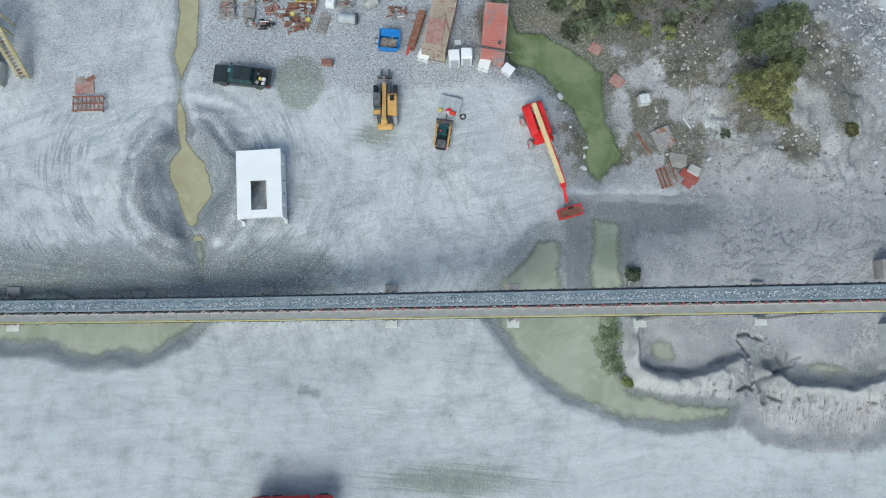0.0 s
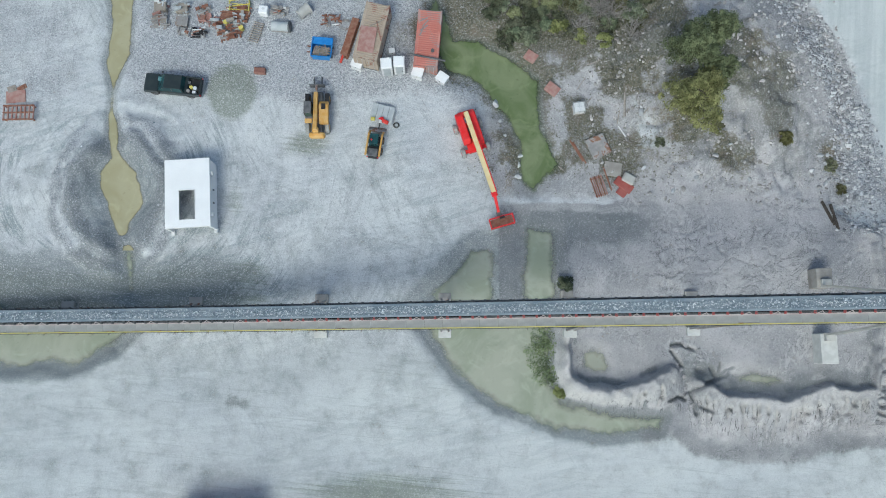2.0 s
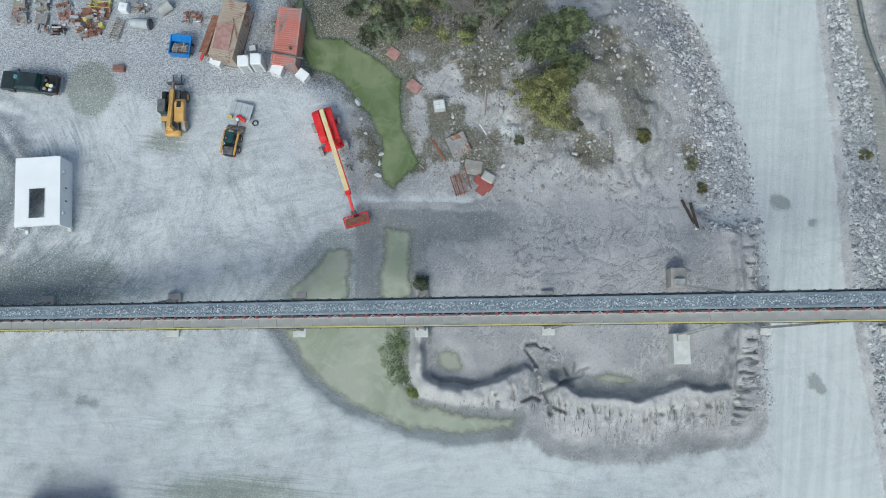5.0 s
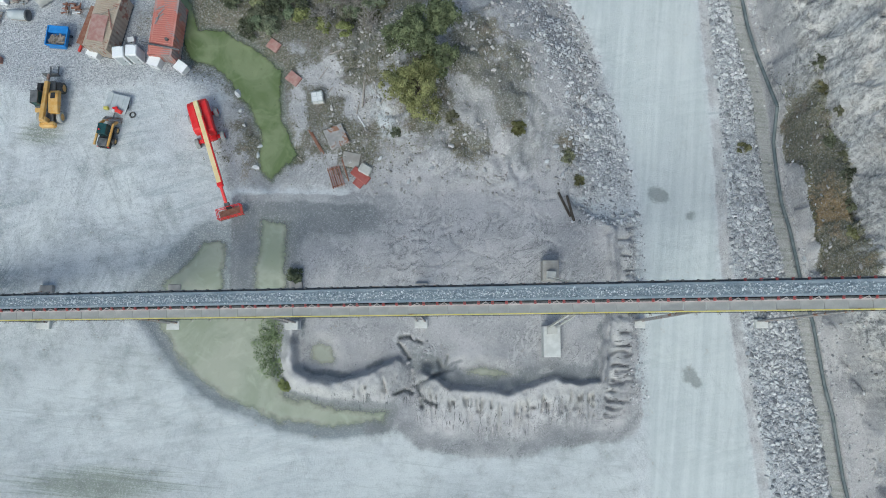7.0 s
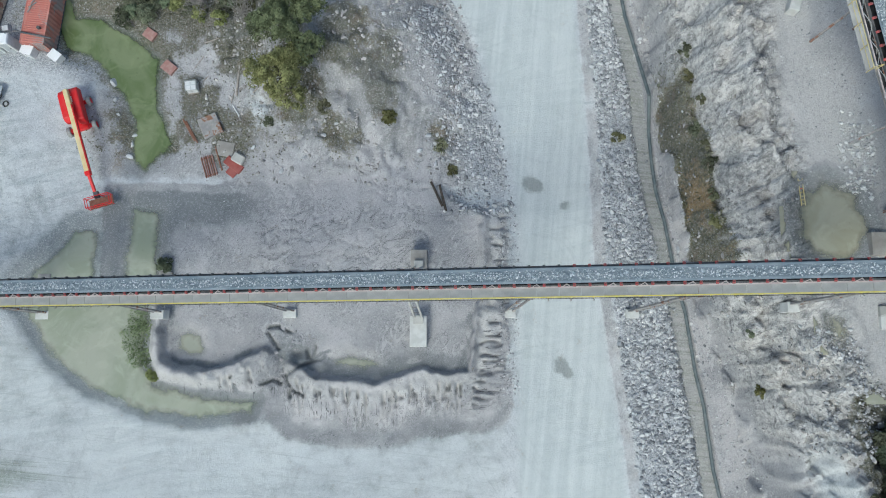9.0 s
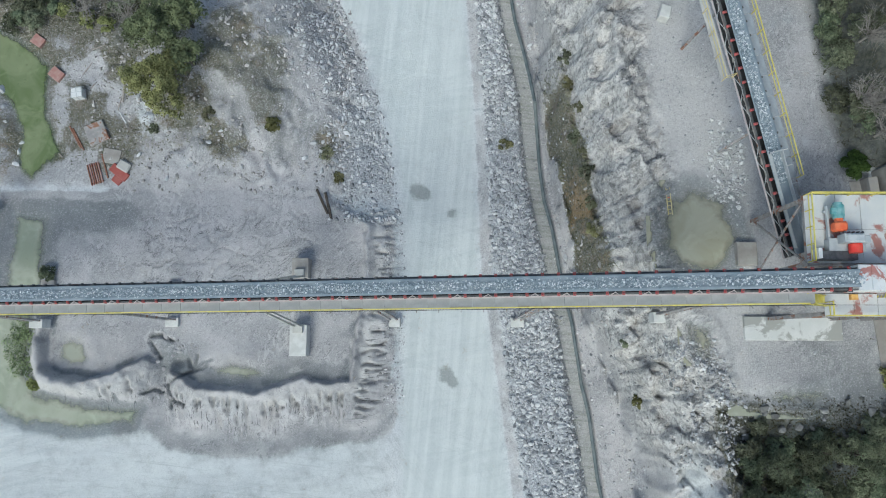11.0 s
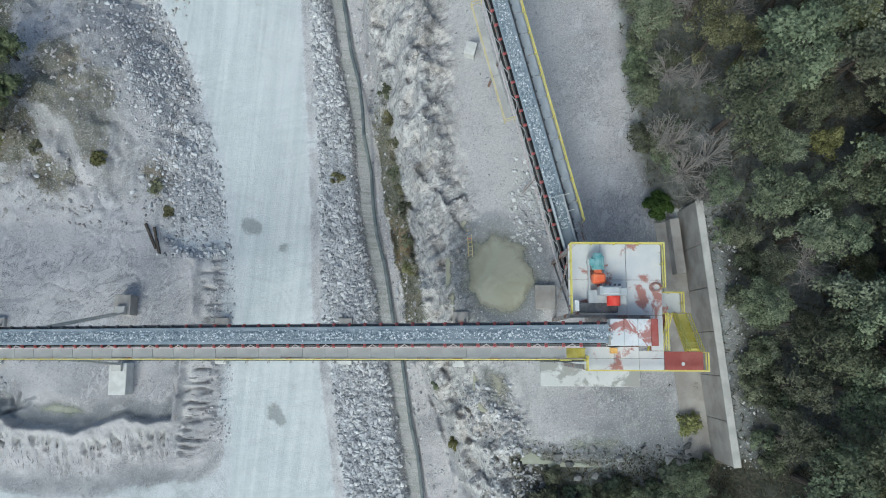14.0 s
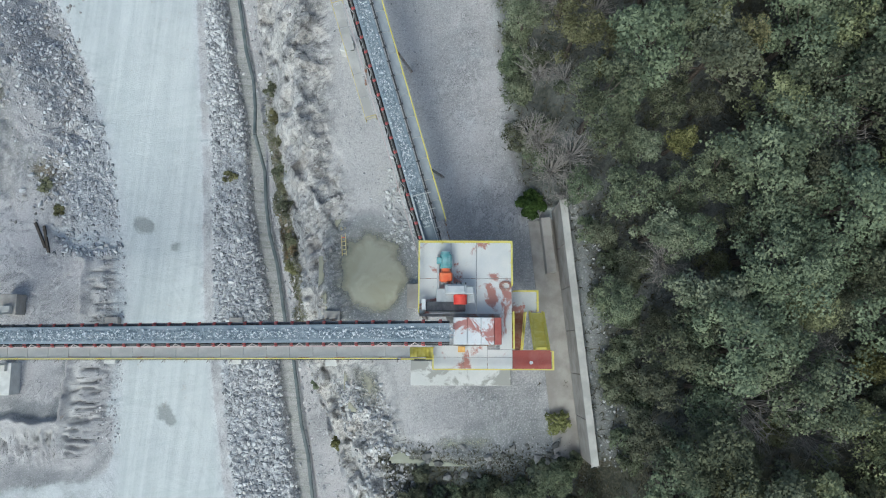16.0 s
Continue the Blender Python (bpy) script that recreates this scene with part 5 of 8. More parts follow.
def tower():
    t = thing("transfer_tower", pose(0, 0, 0), "steel transfer tower with rusty plate deck and yellow railings", "tower")
    plates = [(82.45, 84.6, 8.65, 11.05), (84.62, 86.3, 8.65, 11.05), (86.32, 88.65, 8.65, 11.05), (82.45, 84.6, 6.3, 8.63), (84.62, 86.3, 6.3, 8.63), (86.32, 88.65, 6.3, 8.63),
              (87.85, 88.65, 3.95, 6.28), (83.4, 85.4, 3.45, 4.2), (85.42, 87.0, 3.45, 4.2), (87.02, 88.65, 3.45, 3.93), (83.4, 85.4, 2.65, 3.43), (85.42, 87.0, 2.65, 3.43), (87.02, 88.65, 2.65, 3.43)]
    for x0, x1, y0, y1 in plates:
        part("deck_plate", Geo().box(((x0 + x1) / 2, (y0 + y1) / 2, DECK_Z - 0.02 + 0.006 * rng.random()), (x1 - x0 - 0.015, y1 - y0 - 0.015, 0.04)), DECK, t, "worn grey plate with patches of rust red")
    part("landing_plate", Geo().box((89.95, 3.28, DECK_Z - 0.02), (2.55, 1.25, 0.04)), RED_PLATE, t, "dull red landing plate")
    g = Geo()
    g.rod((89.9, 3.1, DECK_Z + 0.002), (89.9, 3.1, DECK_Z + 0.012), 0.12, 12)
    part("plate_mark", g, WHITE_DIRTY, t)
    for y in (2.75, 6.2, 8.6, 10.95):
        part("floor_beam", Geo().beam((82.5 if y > 5 else 83.4, y, DECK_Z - 0.22), (88.6, y, DECK_Z - 0.22), 0.16, 0.34), DUSTY, t)
    for x in (82.55, 85.5, 88.55):
        part("floor_beam", Geo().beam((x, 2.85 if x > 83 else 6.3, DECK_Z - 0.24), (x, 10.85, DECK_Z - 0.24), 0.15, 0.30), DUSTY, t)
    for y in (2.75, 3.85):
        part("floor_beam", Geo().beam((88.7, y, DECK_Z - 0.2), (91.2, y, DECK_Z - 0.2), 0.14, 0.3), DUSTY, t)
    for x, y in ((82.7, 10.8), (88.5, 10.8), (82.7, 6.3), (88.5, 6.3), (83.5, 2.85), (88.5, 2.85), (91.1, 2.85)):
        g = Geo().box((x, y, (DECK_Z + BASE_Z) / 2 - 0.4), (0.26, 0.08, DECK_Z - BASE_Z))
        g.box((x - 0.12, y, (DECK_Z + BASE_Z) / 2 - 0.4), (0.03, 0.26, DECK_Z - BASE_Z)).box((x + 0.12, y, (DECK_Z + BASE_Z) / 2 - 0.4), (0.03, 0.26, DECK_Z - BASE_Z))
        part("column", g, DUSTY, t)
    for a, b in (((82.7, 10.8), (82.7, 6.3)), ((88.5, 10.8), (88.5, 6.3)), ((83.5, 2.85), (88.5, 2.85))):
        part("brace", Geo().beam((*a, BASE_Z + 0.3), (*b, DECK_Z - 0.5), 0.12, 0.12), DUSTY, t)
        part("brace", Geo().beam((*b, BASE_Z + 0.3), (*a, DECK_Z - 0.5), 0.12, 0.12), DUSTY, t)
    chute = Geo().box((86.2, 5.2, DECK_Z - 2.2), (2.0, 1.7, 4.2), taper=1.3).box((85.0, 6.8, 16.8), (1.6, 1.8, 1.4), 12)
    part("chute", chute, DUSTY, t, "dust grey plate chute", 0.03)
    # hood over the belt's head, in four plates
    for k, (x0, x1) in enumerate(((84.75, 85.62), (85.64, 86.5), (86.52, 87.35), (87.37, 87.82))):
        g = Geo().box(((x0 + x1) / 2, 5.12, DECK_Z + 0.95 - 0.02 * k), (x1 - x0, 1.72, 2.0))
        part("hood_plate", g, HOOD if k < 3 else RED_PLATE, t, "flaking white plate with red primer", 0.03)
    pts = [(82.5, 6.35), (82.5, 7.5), (82.5, 8.7), (82.5, 9.85), (82.5, 11.0), (84.0, 11.0), (85.5, 11.0), (87.1, 11.0), (88.6, 11.0), (88.6, 9.7), (88.6, 8.1)]
    handrail([(x, y, DECK_Z) for x, y in pts], 1.08, t, YELLOW, r=0.04)
    pts = [(83.45, 3.6), (83.45, 2.68), (84.8, 2.68), (86.1, 2.68), (87.4, 2.68), (88.7, 2.68), (90.0, 2.68), (91.2, 2.68), (91.2, 3.85)]
    handrail([(x, y, DECK_Z) for x, y in pts], 1.08, t, YELLOW, r=0.04)
    handrail([(88.68, 6.4, DECK_Z), (88.68, 5.2, DECK_Z), (88.68, 4.0, DECK_Z)], 1.08, t, YELLOW, r=0.04)
    # steps from the conveyor's walkway down to the deck
    for i in range(7):
        part("step", Geo().box((81.75 + i * 0.26, 3.72, walk_z(81.5) - 0.1 - i * 0.235), (0.27, 0.66, 0.05)), YELLOW, t)
    for k in (-0.36, 0.36):
        part("step_string", Geo().beam((81.5, 3.72 + k, walk_z(81.5)), (83.45, 3.72 + k, DECK_Z + 0.02), 0.05, 0.22), YELLOW, t)
    handrail([(81.5, 3.34, walk_z(81.5)), (82.5, 3.34, (walk_z(81.5) + DECK_Z) / 2), (83.4, 3.34, DECK_Z)], 1.05, t, YELLOW, r=0.04)
    # stair down to the ground in two flights
    mid = DECK_Z - 2.6
    part("stair_landing", Geo().box((89.75, 7.25, mid), (1.75, 1.45, 0.05)), DECK, t)
    handrail([(88.95, 7.95, mid), (89.8, 7.95, mid), (90.6, 7.95, mid), (90.6, 7.2, mid), (90.6, 6.55, mid)], 1.05, t, YELLOW, r=0.04)
    for i in range(12):
        y, z = 4.0 + i * 0.215, DECK_Z - 0.1 - i * (2.5 / 12)
        part("tread", Geo().box((90.55, y, z), (0.85, 0.23, 0.04)), YELLOW, t)
        part("tread", Geo().box((89.35, 6.5 - i * 0.215, mid - 0.15 - i * 0.2), (0.75, 0.23, 0.04)), RUST, t)
    for x in (90.1, 91.0):
        part("stringer", Geo().beam((x, 3.9, DECK_Z), (x, 6.55, mid), 0.06, 0.24), YELLOW, t)
        handrail([(x, 3.95, DECK_Z), (x, 5.2, (DECK_Z + mid) / 2), (x, 6.5, mid)], 1.0, t, YELLOW, r=0.035)
    for x in (88.95, 89.75):
        part("stringer", Geo().beam((x, 6.55, mid), (x, 3.9, mid - 2.5), 0.06, 0.24), YELLOW, t)
    handrail([(89.78, 6.5, mid), (89.78, 5.2, mid - 1.25), (89.78, 3.9, mid - 2.5)], 1.0, t, YELLOW, r=0.035)
    for i in range(18):
        part("tread", Geo().beam((89.35, 3.2 + i * 0.26, mid - 2.6 - i * 0.22), (90.0, 3.2 + i * 0.26, mid - 2.6 - i * 0.22), 0.24, 0.04), RUST, t)
    for x, y in ((90.6, 7.95), (88.95, 7.95)):
        part("post_leg", Geo().box((x, y, (mid + BASE_Z) / 2 - 0.3), (0.12, 0.12, mid - BASE_Z + 0.6)), DUSTY, t)
    return t


tower()


def drive_unit():
    t = thing("drive_unit", pose(84.25, 8.2, DECK_Z), "belt drive with teal motor, orange guard and gearbox", "machine")
    base = Geo()
    for k in (-0.5, 0.45):
        base.box((k, 0.35, 0.45), (0.14, 3.3, 0.25)).box((k, -1.1, 0.2), (0.2, 0.2, 0.4)).box((k, 1.6, 0.2), (0.2, 0.2, 0.4))
    base.box((0.65, -0.75, 0.62), (2.5, 0.95, 0.12)).box((0.5, -0.75, 0.3), (2.2, 0.8, 0.6))
    part("base_frame", base, GEAR_GREY, t, "", 0.02)
    g = Geo().rod((0, 1.0, 0.95), (0, 1.95, 0.95), 0.36, 16).rod((0, 1.95, 0.95), (0, 2.1, 0.95), 0.30, 16)
    for i in range(9):
        a = 2 * math.pi * i / 9
        part("cooling_fin", Geo().box((0.38 * math.cos(a), 1.5, 0.95 + 0.38 * math.sin(a)), (0.05, 0.8, 0.05), 0, math.degrees(-a)), MOTOR_AND_GLINT_TEAL, t)
    part("motor", g, MOTOR_AND_GLINT_TEAL, t, "teal electric motor")
    part("terminal_box", Geo().box((-0.42, 1.5, 1.15), (0.34, 0.42, 0.32)), MOTOR_AND_GLINT_TEAL, t, "", 0.03)
    part("brake", Geo().rod((0, 0.78, 0.95), (0, 1.0, 0.95), 0.28, 14), GUARD_ORANGE, t)
    part("coupling_guard", Geo().box((0.02, 0.45, 0.95), (0.85, 0.66, 0.8)), GUARD_ORANGE, t, "orange coupling guard", 0.12)
    g = Geo().box((0.65, -0.4, 1.15), (1.35, 0.62, 1.0)).box((1.55, -0.45, 1.05), (0.5, 0.5, 0.8)).box((0.65, -0.4, 1.7), (1.15, 0.45, 0.12))
    part("gearbox", g, GEAR_GREY, t, "pale grey gearbox", 0.04)
    for i in range(5):
        part("lug", Geo().box((0.1 + i * 0.3, -0.02, 1.35), (0.08, 0.16, 0.3)), STEEL, t)
    part("shaft_guard", Geo().rod((0.95, -1.35, 1.05), (0.95, -0.72, 1.05), 0.44, 16), GUARD_RED, t, "bright red drum guard", 0.03)
    part("pulley_frame", Geo().box((0.0, -1.45, 0.35), (2.6, 0.62, 0.7)), STEEL, t, "", 0.03)
    part("switch_box", Geo().box((-1.42, -1.35, 0.55), (0.26, 0.7, 1.1)), WHITE_DIRTY, t, "", 0.02)
    return t


drive_unit()
g = Geo()
for ring in range(3):
    r = 0.42 - 0.07 * ring
    for i in range(18):
        a, b = 2 * math.pi * i / 18, 2 * math.pi * (i + 1) / 18
        g.rod((r * math.cos(a), r * 0.8 * math.sin(a), 0.04 + 0.05 * ring), (r * math.cos(b), r * 0.8 * math.sin(b), 0.04 + 0.05 * ring), 0.03, 5)
hose = tagged(part("hose", g, RUST_PINK), "coiled reddish hose lying on the deck", "hose")
hose.location = (88.25, 8.15, DECK_Z + 0.006)
crate = thing("toolbox", pose(85.3, 3.95, DECK_Z + 0.005), "small ochre steel toolbox on the deck", "toolbox")
part("body", Geo().box((0, 0, 0.15), (0.45, 0.36, 0.3)), MACHINE_YELLOW, crate, "", 0.02)
part("lid", Geo().box((0, 0, 0.33), (0.47, 0.38, 0.05)), MACHINE_YELLOW, crate, "", 0.015)

# concrete at the tower's foot and the retaining wall
for c, s, name in (((85.45, 2.1, 11.45), (7.8, 1.9, 0.5), "slab"), ((82.0, 8.1, 11.6), (1.6, 1.9, 0.7), "slab"), ((92.35, 12.1, 12.0), (0.75, 4.4, 1.3), "low_wall"), ((93.0, 4.8, 11.33), (2.4, 19, 0.3), "slab")):
    ob = part("concrete_" + name, Geo().box((0, 0, 0), s), STAINED_CONCRETE if s[0] > 3 and s[0] < 8.5 and s[1] < 4 else DIRTY_CONCRETE, None, "", 0.03)
    ob.location, ob.rotation_euler = c, (0, 0, radians(5.6) if c[0] > 92 else 0)
    tagged(ob, "weathered concrete slab stained with silt" if name == "slab" else "low stained concrete wall beside the tower", "concrete " + ("slab" if name == "slab" else "wall"), "", "structure")


def retaining_wall():
    t = thing("retaining_wall", pose(93.95, 5.4, 11.2), "weathered concrete retaining wall below the wooded slope", "wall", "", "structure")
    length = 19.3
    n = 6
    for i in range(n):
        y = -length / 2 + length * (i + 0.5) / n
        part("panel", Geo().box((-y * 0.0985, y, 2.3 - 0.02 * (i % 2)), (0.42, length / n - 0.02, 4.7), 5.6), DIRTY_CONCRETE, t, "", 0.03)
    part("coping", Geo().beam((-0.62 * 0 + length / 2 * -0.0985, length / 2, 4.72), (length / 2 * 0.0985, -length / 2, 4.72), 0.55, 0.16), CONCRETE, t, "", 0.03)
    return t


retaining_wall()


def pipe_line():
    t = thing("pipeline", pose(0, 0, 0), "long grey pipe laid along the ditch", "pipe")
    ys = np.arange(-24, 52, 3.0)
    for i, (a, b) in enumerate(zip(ys, ys[1:])):
        pa, pb = ((float(line_x(DITCH, y)) + 0.12 * math.sin(y * 0.7) - 0.05, y) for y in (a, b))
        part("pipe_length", Geo().rod((*pa, gz(pa[0] + 0.8, pa[1]) + 0.12), (*pb, gz(pb[0] + 0.8, pb[1]) + 0.12), 0.17, 12), PIPE_GREY, t, smooth=False)
    return t


pipe_line()


# ---- machines and vehicles in the yard ----
def stand(x, y, heading=0.0, lift=0.0):
    return pose(x, y, gz(x, y) + lift, 0, 0, heading)


def wheel_mesh(r, w):
    g = Geo()
    n = 20
    prof = [(-w / 2, r * 0.62), (-w / 2, r * 0.9), (-w * 0.34, r), (w * 0.34, r), (w / 2, r * 0.9), (w / 2, r * 0.62)]
    for i in range(n):
        a = 2 * math.pi * i / n
        for y, k in prof:
            g.v.append((k * math.cos(a), y, k * math.sin(a)))
    m = len(prof)
    for i in range(n):
        for k in range(m):
            j = (i + 1) % n
            g.f.append((i * m + k, i * m + (k + 1) % m, j * m + (k + 1) % m, j * m + k))
    return mesh_of("tyre", g)


def add_wheel(parent, x, y, r, w, tyre=None, rim=None):
    t = part("tyre", wheel_mesh(r, w), tyre or TYRE, parent)
    t.location = (x, y, r)
    part("rim", Geo().rod((0, -w * 0.42, 0), (0, w * 0.42, 0), r * 0.62, 14).rod((0, -w * 0.5, 0), (0, w * 0.5, 0), r * 0.2, 8), rim or STEEL, t)
    return t


def pickup():
    t = thing("pickup_truck", stand(-20.5, 27.55, 174), "dark green crew cab pickup with a loaded open bed", "pickup")
    g = Geo().profile([(2.85, 0.45), (2.85, 0.95), (2.6, 1.08), (1.35, 1.16), (1.2, 0.45)], -0.93, 0.93)
    part("bonnet", g, CAR_GREEN, t, "", 0.06)
    part("body", Geo().box((-0.2, 0, 0.78), (2.9, 1.9, 0.72)), CAR_GREEN, t, "", 0.08)
    g = Geo()
    g.v = [(1.35, -0.86, 1.14), (1.35, 0.86, 1.14), (0.6, 0.72, 1.82), (0.6, -0.72, 1.82), (-1.35, -0.86, 1.14), (-1.35, 0.86, 1.14), (-1.2, 0.74, 1.82), (-1.2, -0.74, 1.82)]
    g.f = [(0, 1, 2, 3), (3, 2, 6, 7), (4, 7, 6, 5), (0, 3, 7, 4), (1, 5, 6, 2), (0, 4, 5, 1)]
    part("cab", g, GLASS_DARK, t, "dark tinted cab glass", 0.05)
    part("roof", Geo().box((-0.33, 0, 1.83), (1.75, 1.46, 0.06)), CAR_GREEN, t, "", 0.03)
    for x, y in ((0.95, 0.78), (0.95, -0.78), (-0.25, 0.8), (-0.25, -0.8), (-1.28, 0.8), (-1.28, -0.8)):
        part("pillar", Geo().beam((x, y, 1.14), (x * (0.65 if x > 0.5 else 0.97), y * 0.92, 1.82), 0.08, 0.08), CAR_GREEN, t)
    part("bed_floor", Geo().box((-2.15, 0, 0.72), (1.55, 1.7, 0.08)), BLACK, t)
    for y in (-0.88, 0.88):
        part("bed_side", Geo().box((-2.15, y, 0.88), (1.6, 0.12, 0.62)), CAR_GREEN, t, "", 0.03)
    part("tailgate", Geo().box((-2.9, 0, 0.88), (0.09, 1.85, 0.6)), CAR_GREEN, t, "", 0.03)
    part("bumper", Geo().box((2.9, 0, 0.55), (0.16, 1.85, 0.22)), CHROME, t, "", 0.04)
    part("bumper", Geo().box((-3.0, 0, 0.5), (0.16, 1.8, 0.18)), CHROME, t, "", 0.04)
    for y in (-0.72, 0.72):
        part("headlight", Geo().box((2.86, y, 0.86), (0.06, 0.34, 0.16)), WHITE_DIRTY, t)
        part("tail_light", Geo().box((-2.96, y * 1.2, 0.95), (0.05, 0.12, 0.3)), LIFT_RED, t)
        part("mirror", Geo().box((1.05, y * 1.52, 1.22), (0.14, 0.22, 0.16)), BLACK, t, "", 0.03)
    for x in (1.85, -1.85):
        for y in (-0.82, 0.82):
            add_wheel(t, x, y, 0.40, 0.26)
    # a teal plate stands in for the reflection on the windscreen
    part("sunshade", Geo().box((0.98, -0.25, 1.50), (0.05, 0.42, 0.55), 0, 48), MOTOR_AND_GLINT_TEAL, t, "pale teal patch put in as the windscreen's reflection")
    for name, x, y, r, h, ma in (("bucket", -2.0, 0.15, 0.17, 0.36, YELLOW), ("bucket", -1.75, 0.55, 0.17, 0.36, DUSTY), ("bucket", -2.4, 0.2, 0.19, 0.38, WHITE_DIRTY), ("bucket", -1.72, -0.35, 0.15, 0.3, STEEL)):
        b = tagged(part(name, Geo().rod((0, 0, 0), (0, 0, h), r * 0.85, 14, r).rod((0, 0, h), (0, 0, h + 0.03), r * 1.06, 14), ma), "round plastic bucket standing in the pickup bed", "bucket", "buckets in the pickup")
        b.matrix_basis = t.matrix_basis @ pose(x, y, 0.762)
    b = tagged(part("canister", Geo().box((0, 0, 0.2), (0.36, 0.26, 0.4)).rod((0.1, 0, 0.4), (0.1, 0, 0.46), 0.04), WHITE_DIRTY, None, "", 0.03), "white plastic canister in the pickup bed", "canister")
    b.matrix_basis = t.matrix_basis @ pose(-2.35, 0.62, 0.762)


pickup()


def telehandler():
    t = thing("telehandler", stand(-5.85, 24.75, 91), "ochre yellow telehandler with its boom lowered", "telehandler")
    part("chassis", Geo().box((0, 0, 0.85), (4.2, 1.1, 0.5)), STEEL, t, "", 0.06)
    part("engine_hood", Geo().profile([(-1.35, 1.05), (-1.35, 1.6), (0.55, 1.75), (1.0, 1.4), (1.0, 1.05)], -1.2, -0.24), MACHINE_YELLOW, t, "", 0.06)
    part("grille", Geo().box((0.35, -0.72, 1.76), (0.6, 0.42, 0.05), 0, 4), BLACK, t)
    part("rear_fender", Geo().box((-0.95, 0.85, 1.25), (0.5, 0.75, 0.12)), MACHINE_YELLOW, t, "", 0.05)
    part("cab_base", Geo().box((0.1, 0.72, 1.2), (1.7, 0.82, 0.7)), STEEL, t, "", 0.04)
    part("cab", Geo().box((0.05, 0.74, 1.95), (1.35, 0.78, 0.95), taper=0.86), GLASS_DARK, t, "dark glazed operator cab", 0.05)
    part("cab_roof", Geo().box((0.05, 0.74, 2.45), (1.25, 0.74, 0.08)), STEEL, t, "", 0.03)
    for x in (-0.55, 0.65):
        for y in (0.4, 1.08):
            part("cab_post", Geo().box((x, y, 1.95), (0.07, 0.07, 0.98)), BLACK, t)
    part("boom", Geo().beam((-2.2, 0.06, 2.05), (1.9, 0.06, 1.45), 0.40, 0.44), MACHINE_YELLOW, t, "", 0.03)
    part("inner_boom", Geo().beam((1.9, 0.06, 1.45), (2.75, 0.06, 1.25), 0.24, 0.30), DUSTY, t, "", 0.02)
    part("boom_pivot", Geo().box((-2.1, 0.06, 1.5), (0.5, 0.62, 1.0)), MACHINE_YELLOW, t, "", 0.05)
    part("counterweight", Geo().box((-2.4, 0, 0.95), (0.6, 1.6, 0.7)), MACHINE_YELLOW, t, "", 0.16)
    part("fork_carriage", Geo().box((2.85, 0.06, 0.85), (0.14, 1.5, 0.75)), STEEL, t, "", 0.02)
    for y in (-0.35, 0.45):
        part("fork", Geo().box((3.4, y, 0.32), (1.1, 0.13, 0.06)), STEEL, t)
    for x in (1.5, -1.5):
        for y in (-1.0, 1.0):
            add_wheel(t, x, y, 0.58, 0.42, TYRE if x > 0 else TYRE_PALE, MACHINE_YELLOW)
            if x > 0:
                part("fender", Geo().box((x, y, 1.2), (0.8, 0.4, 0.06)), BLACK, t, "", 0.02)


telehandler()


def skid_steer():
    t = thing("skid_steer_loader", stand(-0.05, 21.55, 82), "small ochre skid steer loader with a dark cab", "loader")
    part("body", Geo().box((-0.35, 0, 0.75), (2.1, 1.05, 0.75)), BLACK, t, "", 0.05)
    part("engine_cover", Geo().box((-1.0, 0, 1.25), (0.8, 0.95, 0.35)), STEEL, t, "", 0.05)
    part("cab", Geo().box((0.2, 0, 1.55), (1.15, 0.92, 0.85), taper=0.92), GLASS_DARK, t, "dark caged cab", 0.04)
    part("cab_roof", Geo().box((0.2, 0, 2.0), (1.05, 0.86, 0.06)), GLASS_DARK, t, "dark tinted roof panel", 0.02)
    part("beacon", Geo().rod((0.05, 0.2, 2.03), (0.05, 0.2, 2.16), 0.08, 10), LIFT_RED, t)
    for y in (-0.68, 0.68):
        part("arm", Geo().profile([(-1.4, 1.35), (-1.4, 1.55), (0.9, 1.35), (1.5, 0.55), (1.3, 0.5), (0.75, 1.2)], y - 0.09, y + 0.09), MACHINE_YELLOW, t)
        part("rear_light", Geo().box((-1.43, y * 0.8, 1.0), (0.05, 0.16, 0.2)), LIFT_RED, t)
    part("rear_door", Geo().box((-1.42, 0, 0.85), (0.1, 0.95, 0.65)), BLACK, t, "", 0.03)
    part("bucket", Geo().profile([(1.45, 0.05), (1.35, 0.6), (1.5, 0.65), (1.95, 0.1), (1.95, 0.04)], -0.88, 0.88), DUSTY, t)
    for x in (0.55, -0.6):
        for y in (-0.68, 0.68):
            add_wheel(t, x, y, 0.38, 0.28, TYRE, MACHINE_YELLOW)


skid_steer()


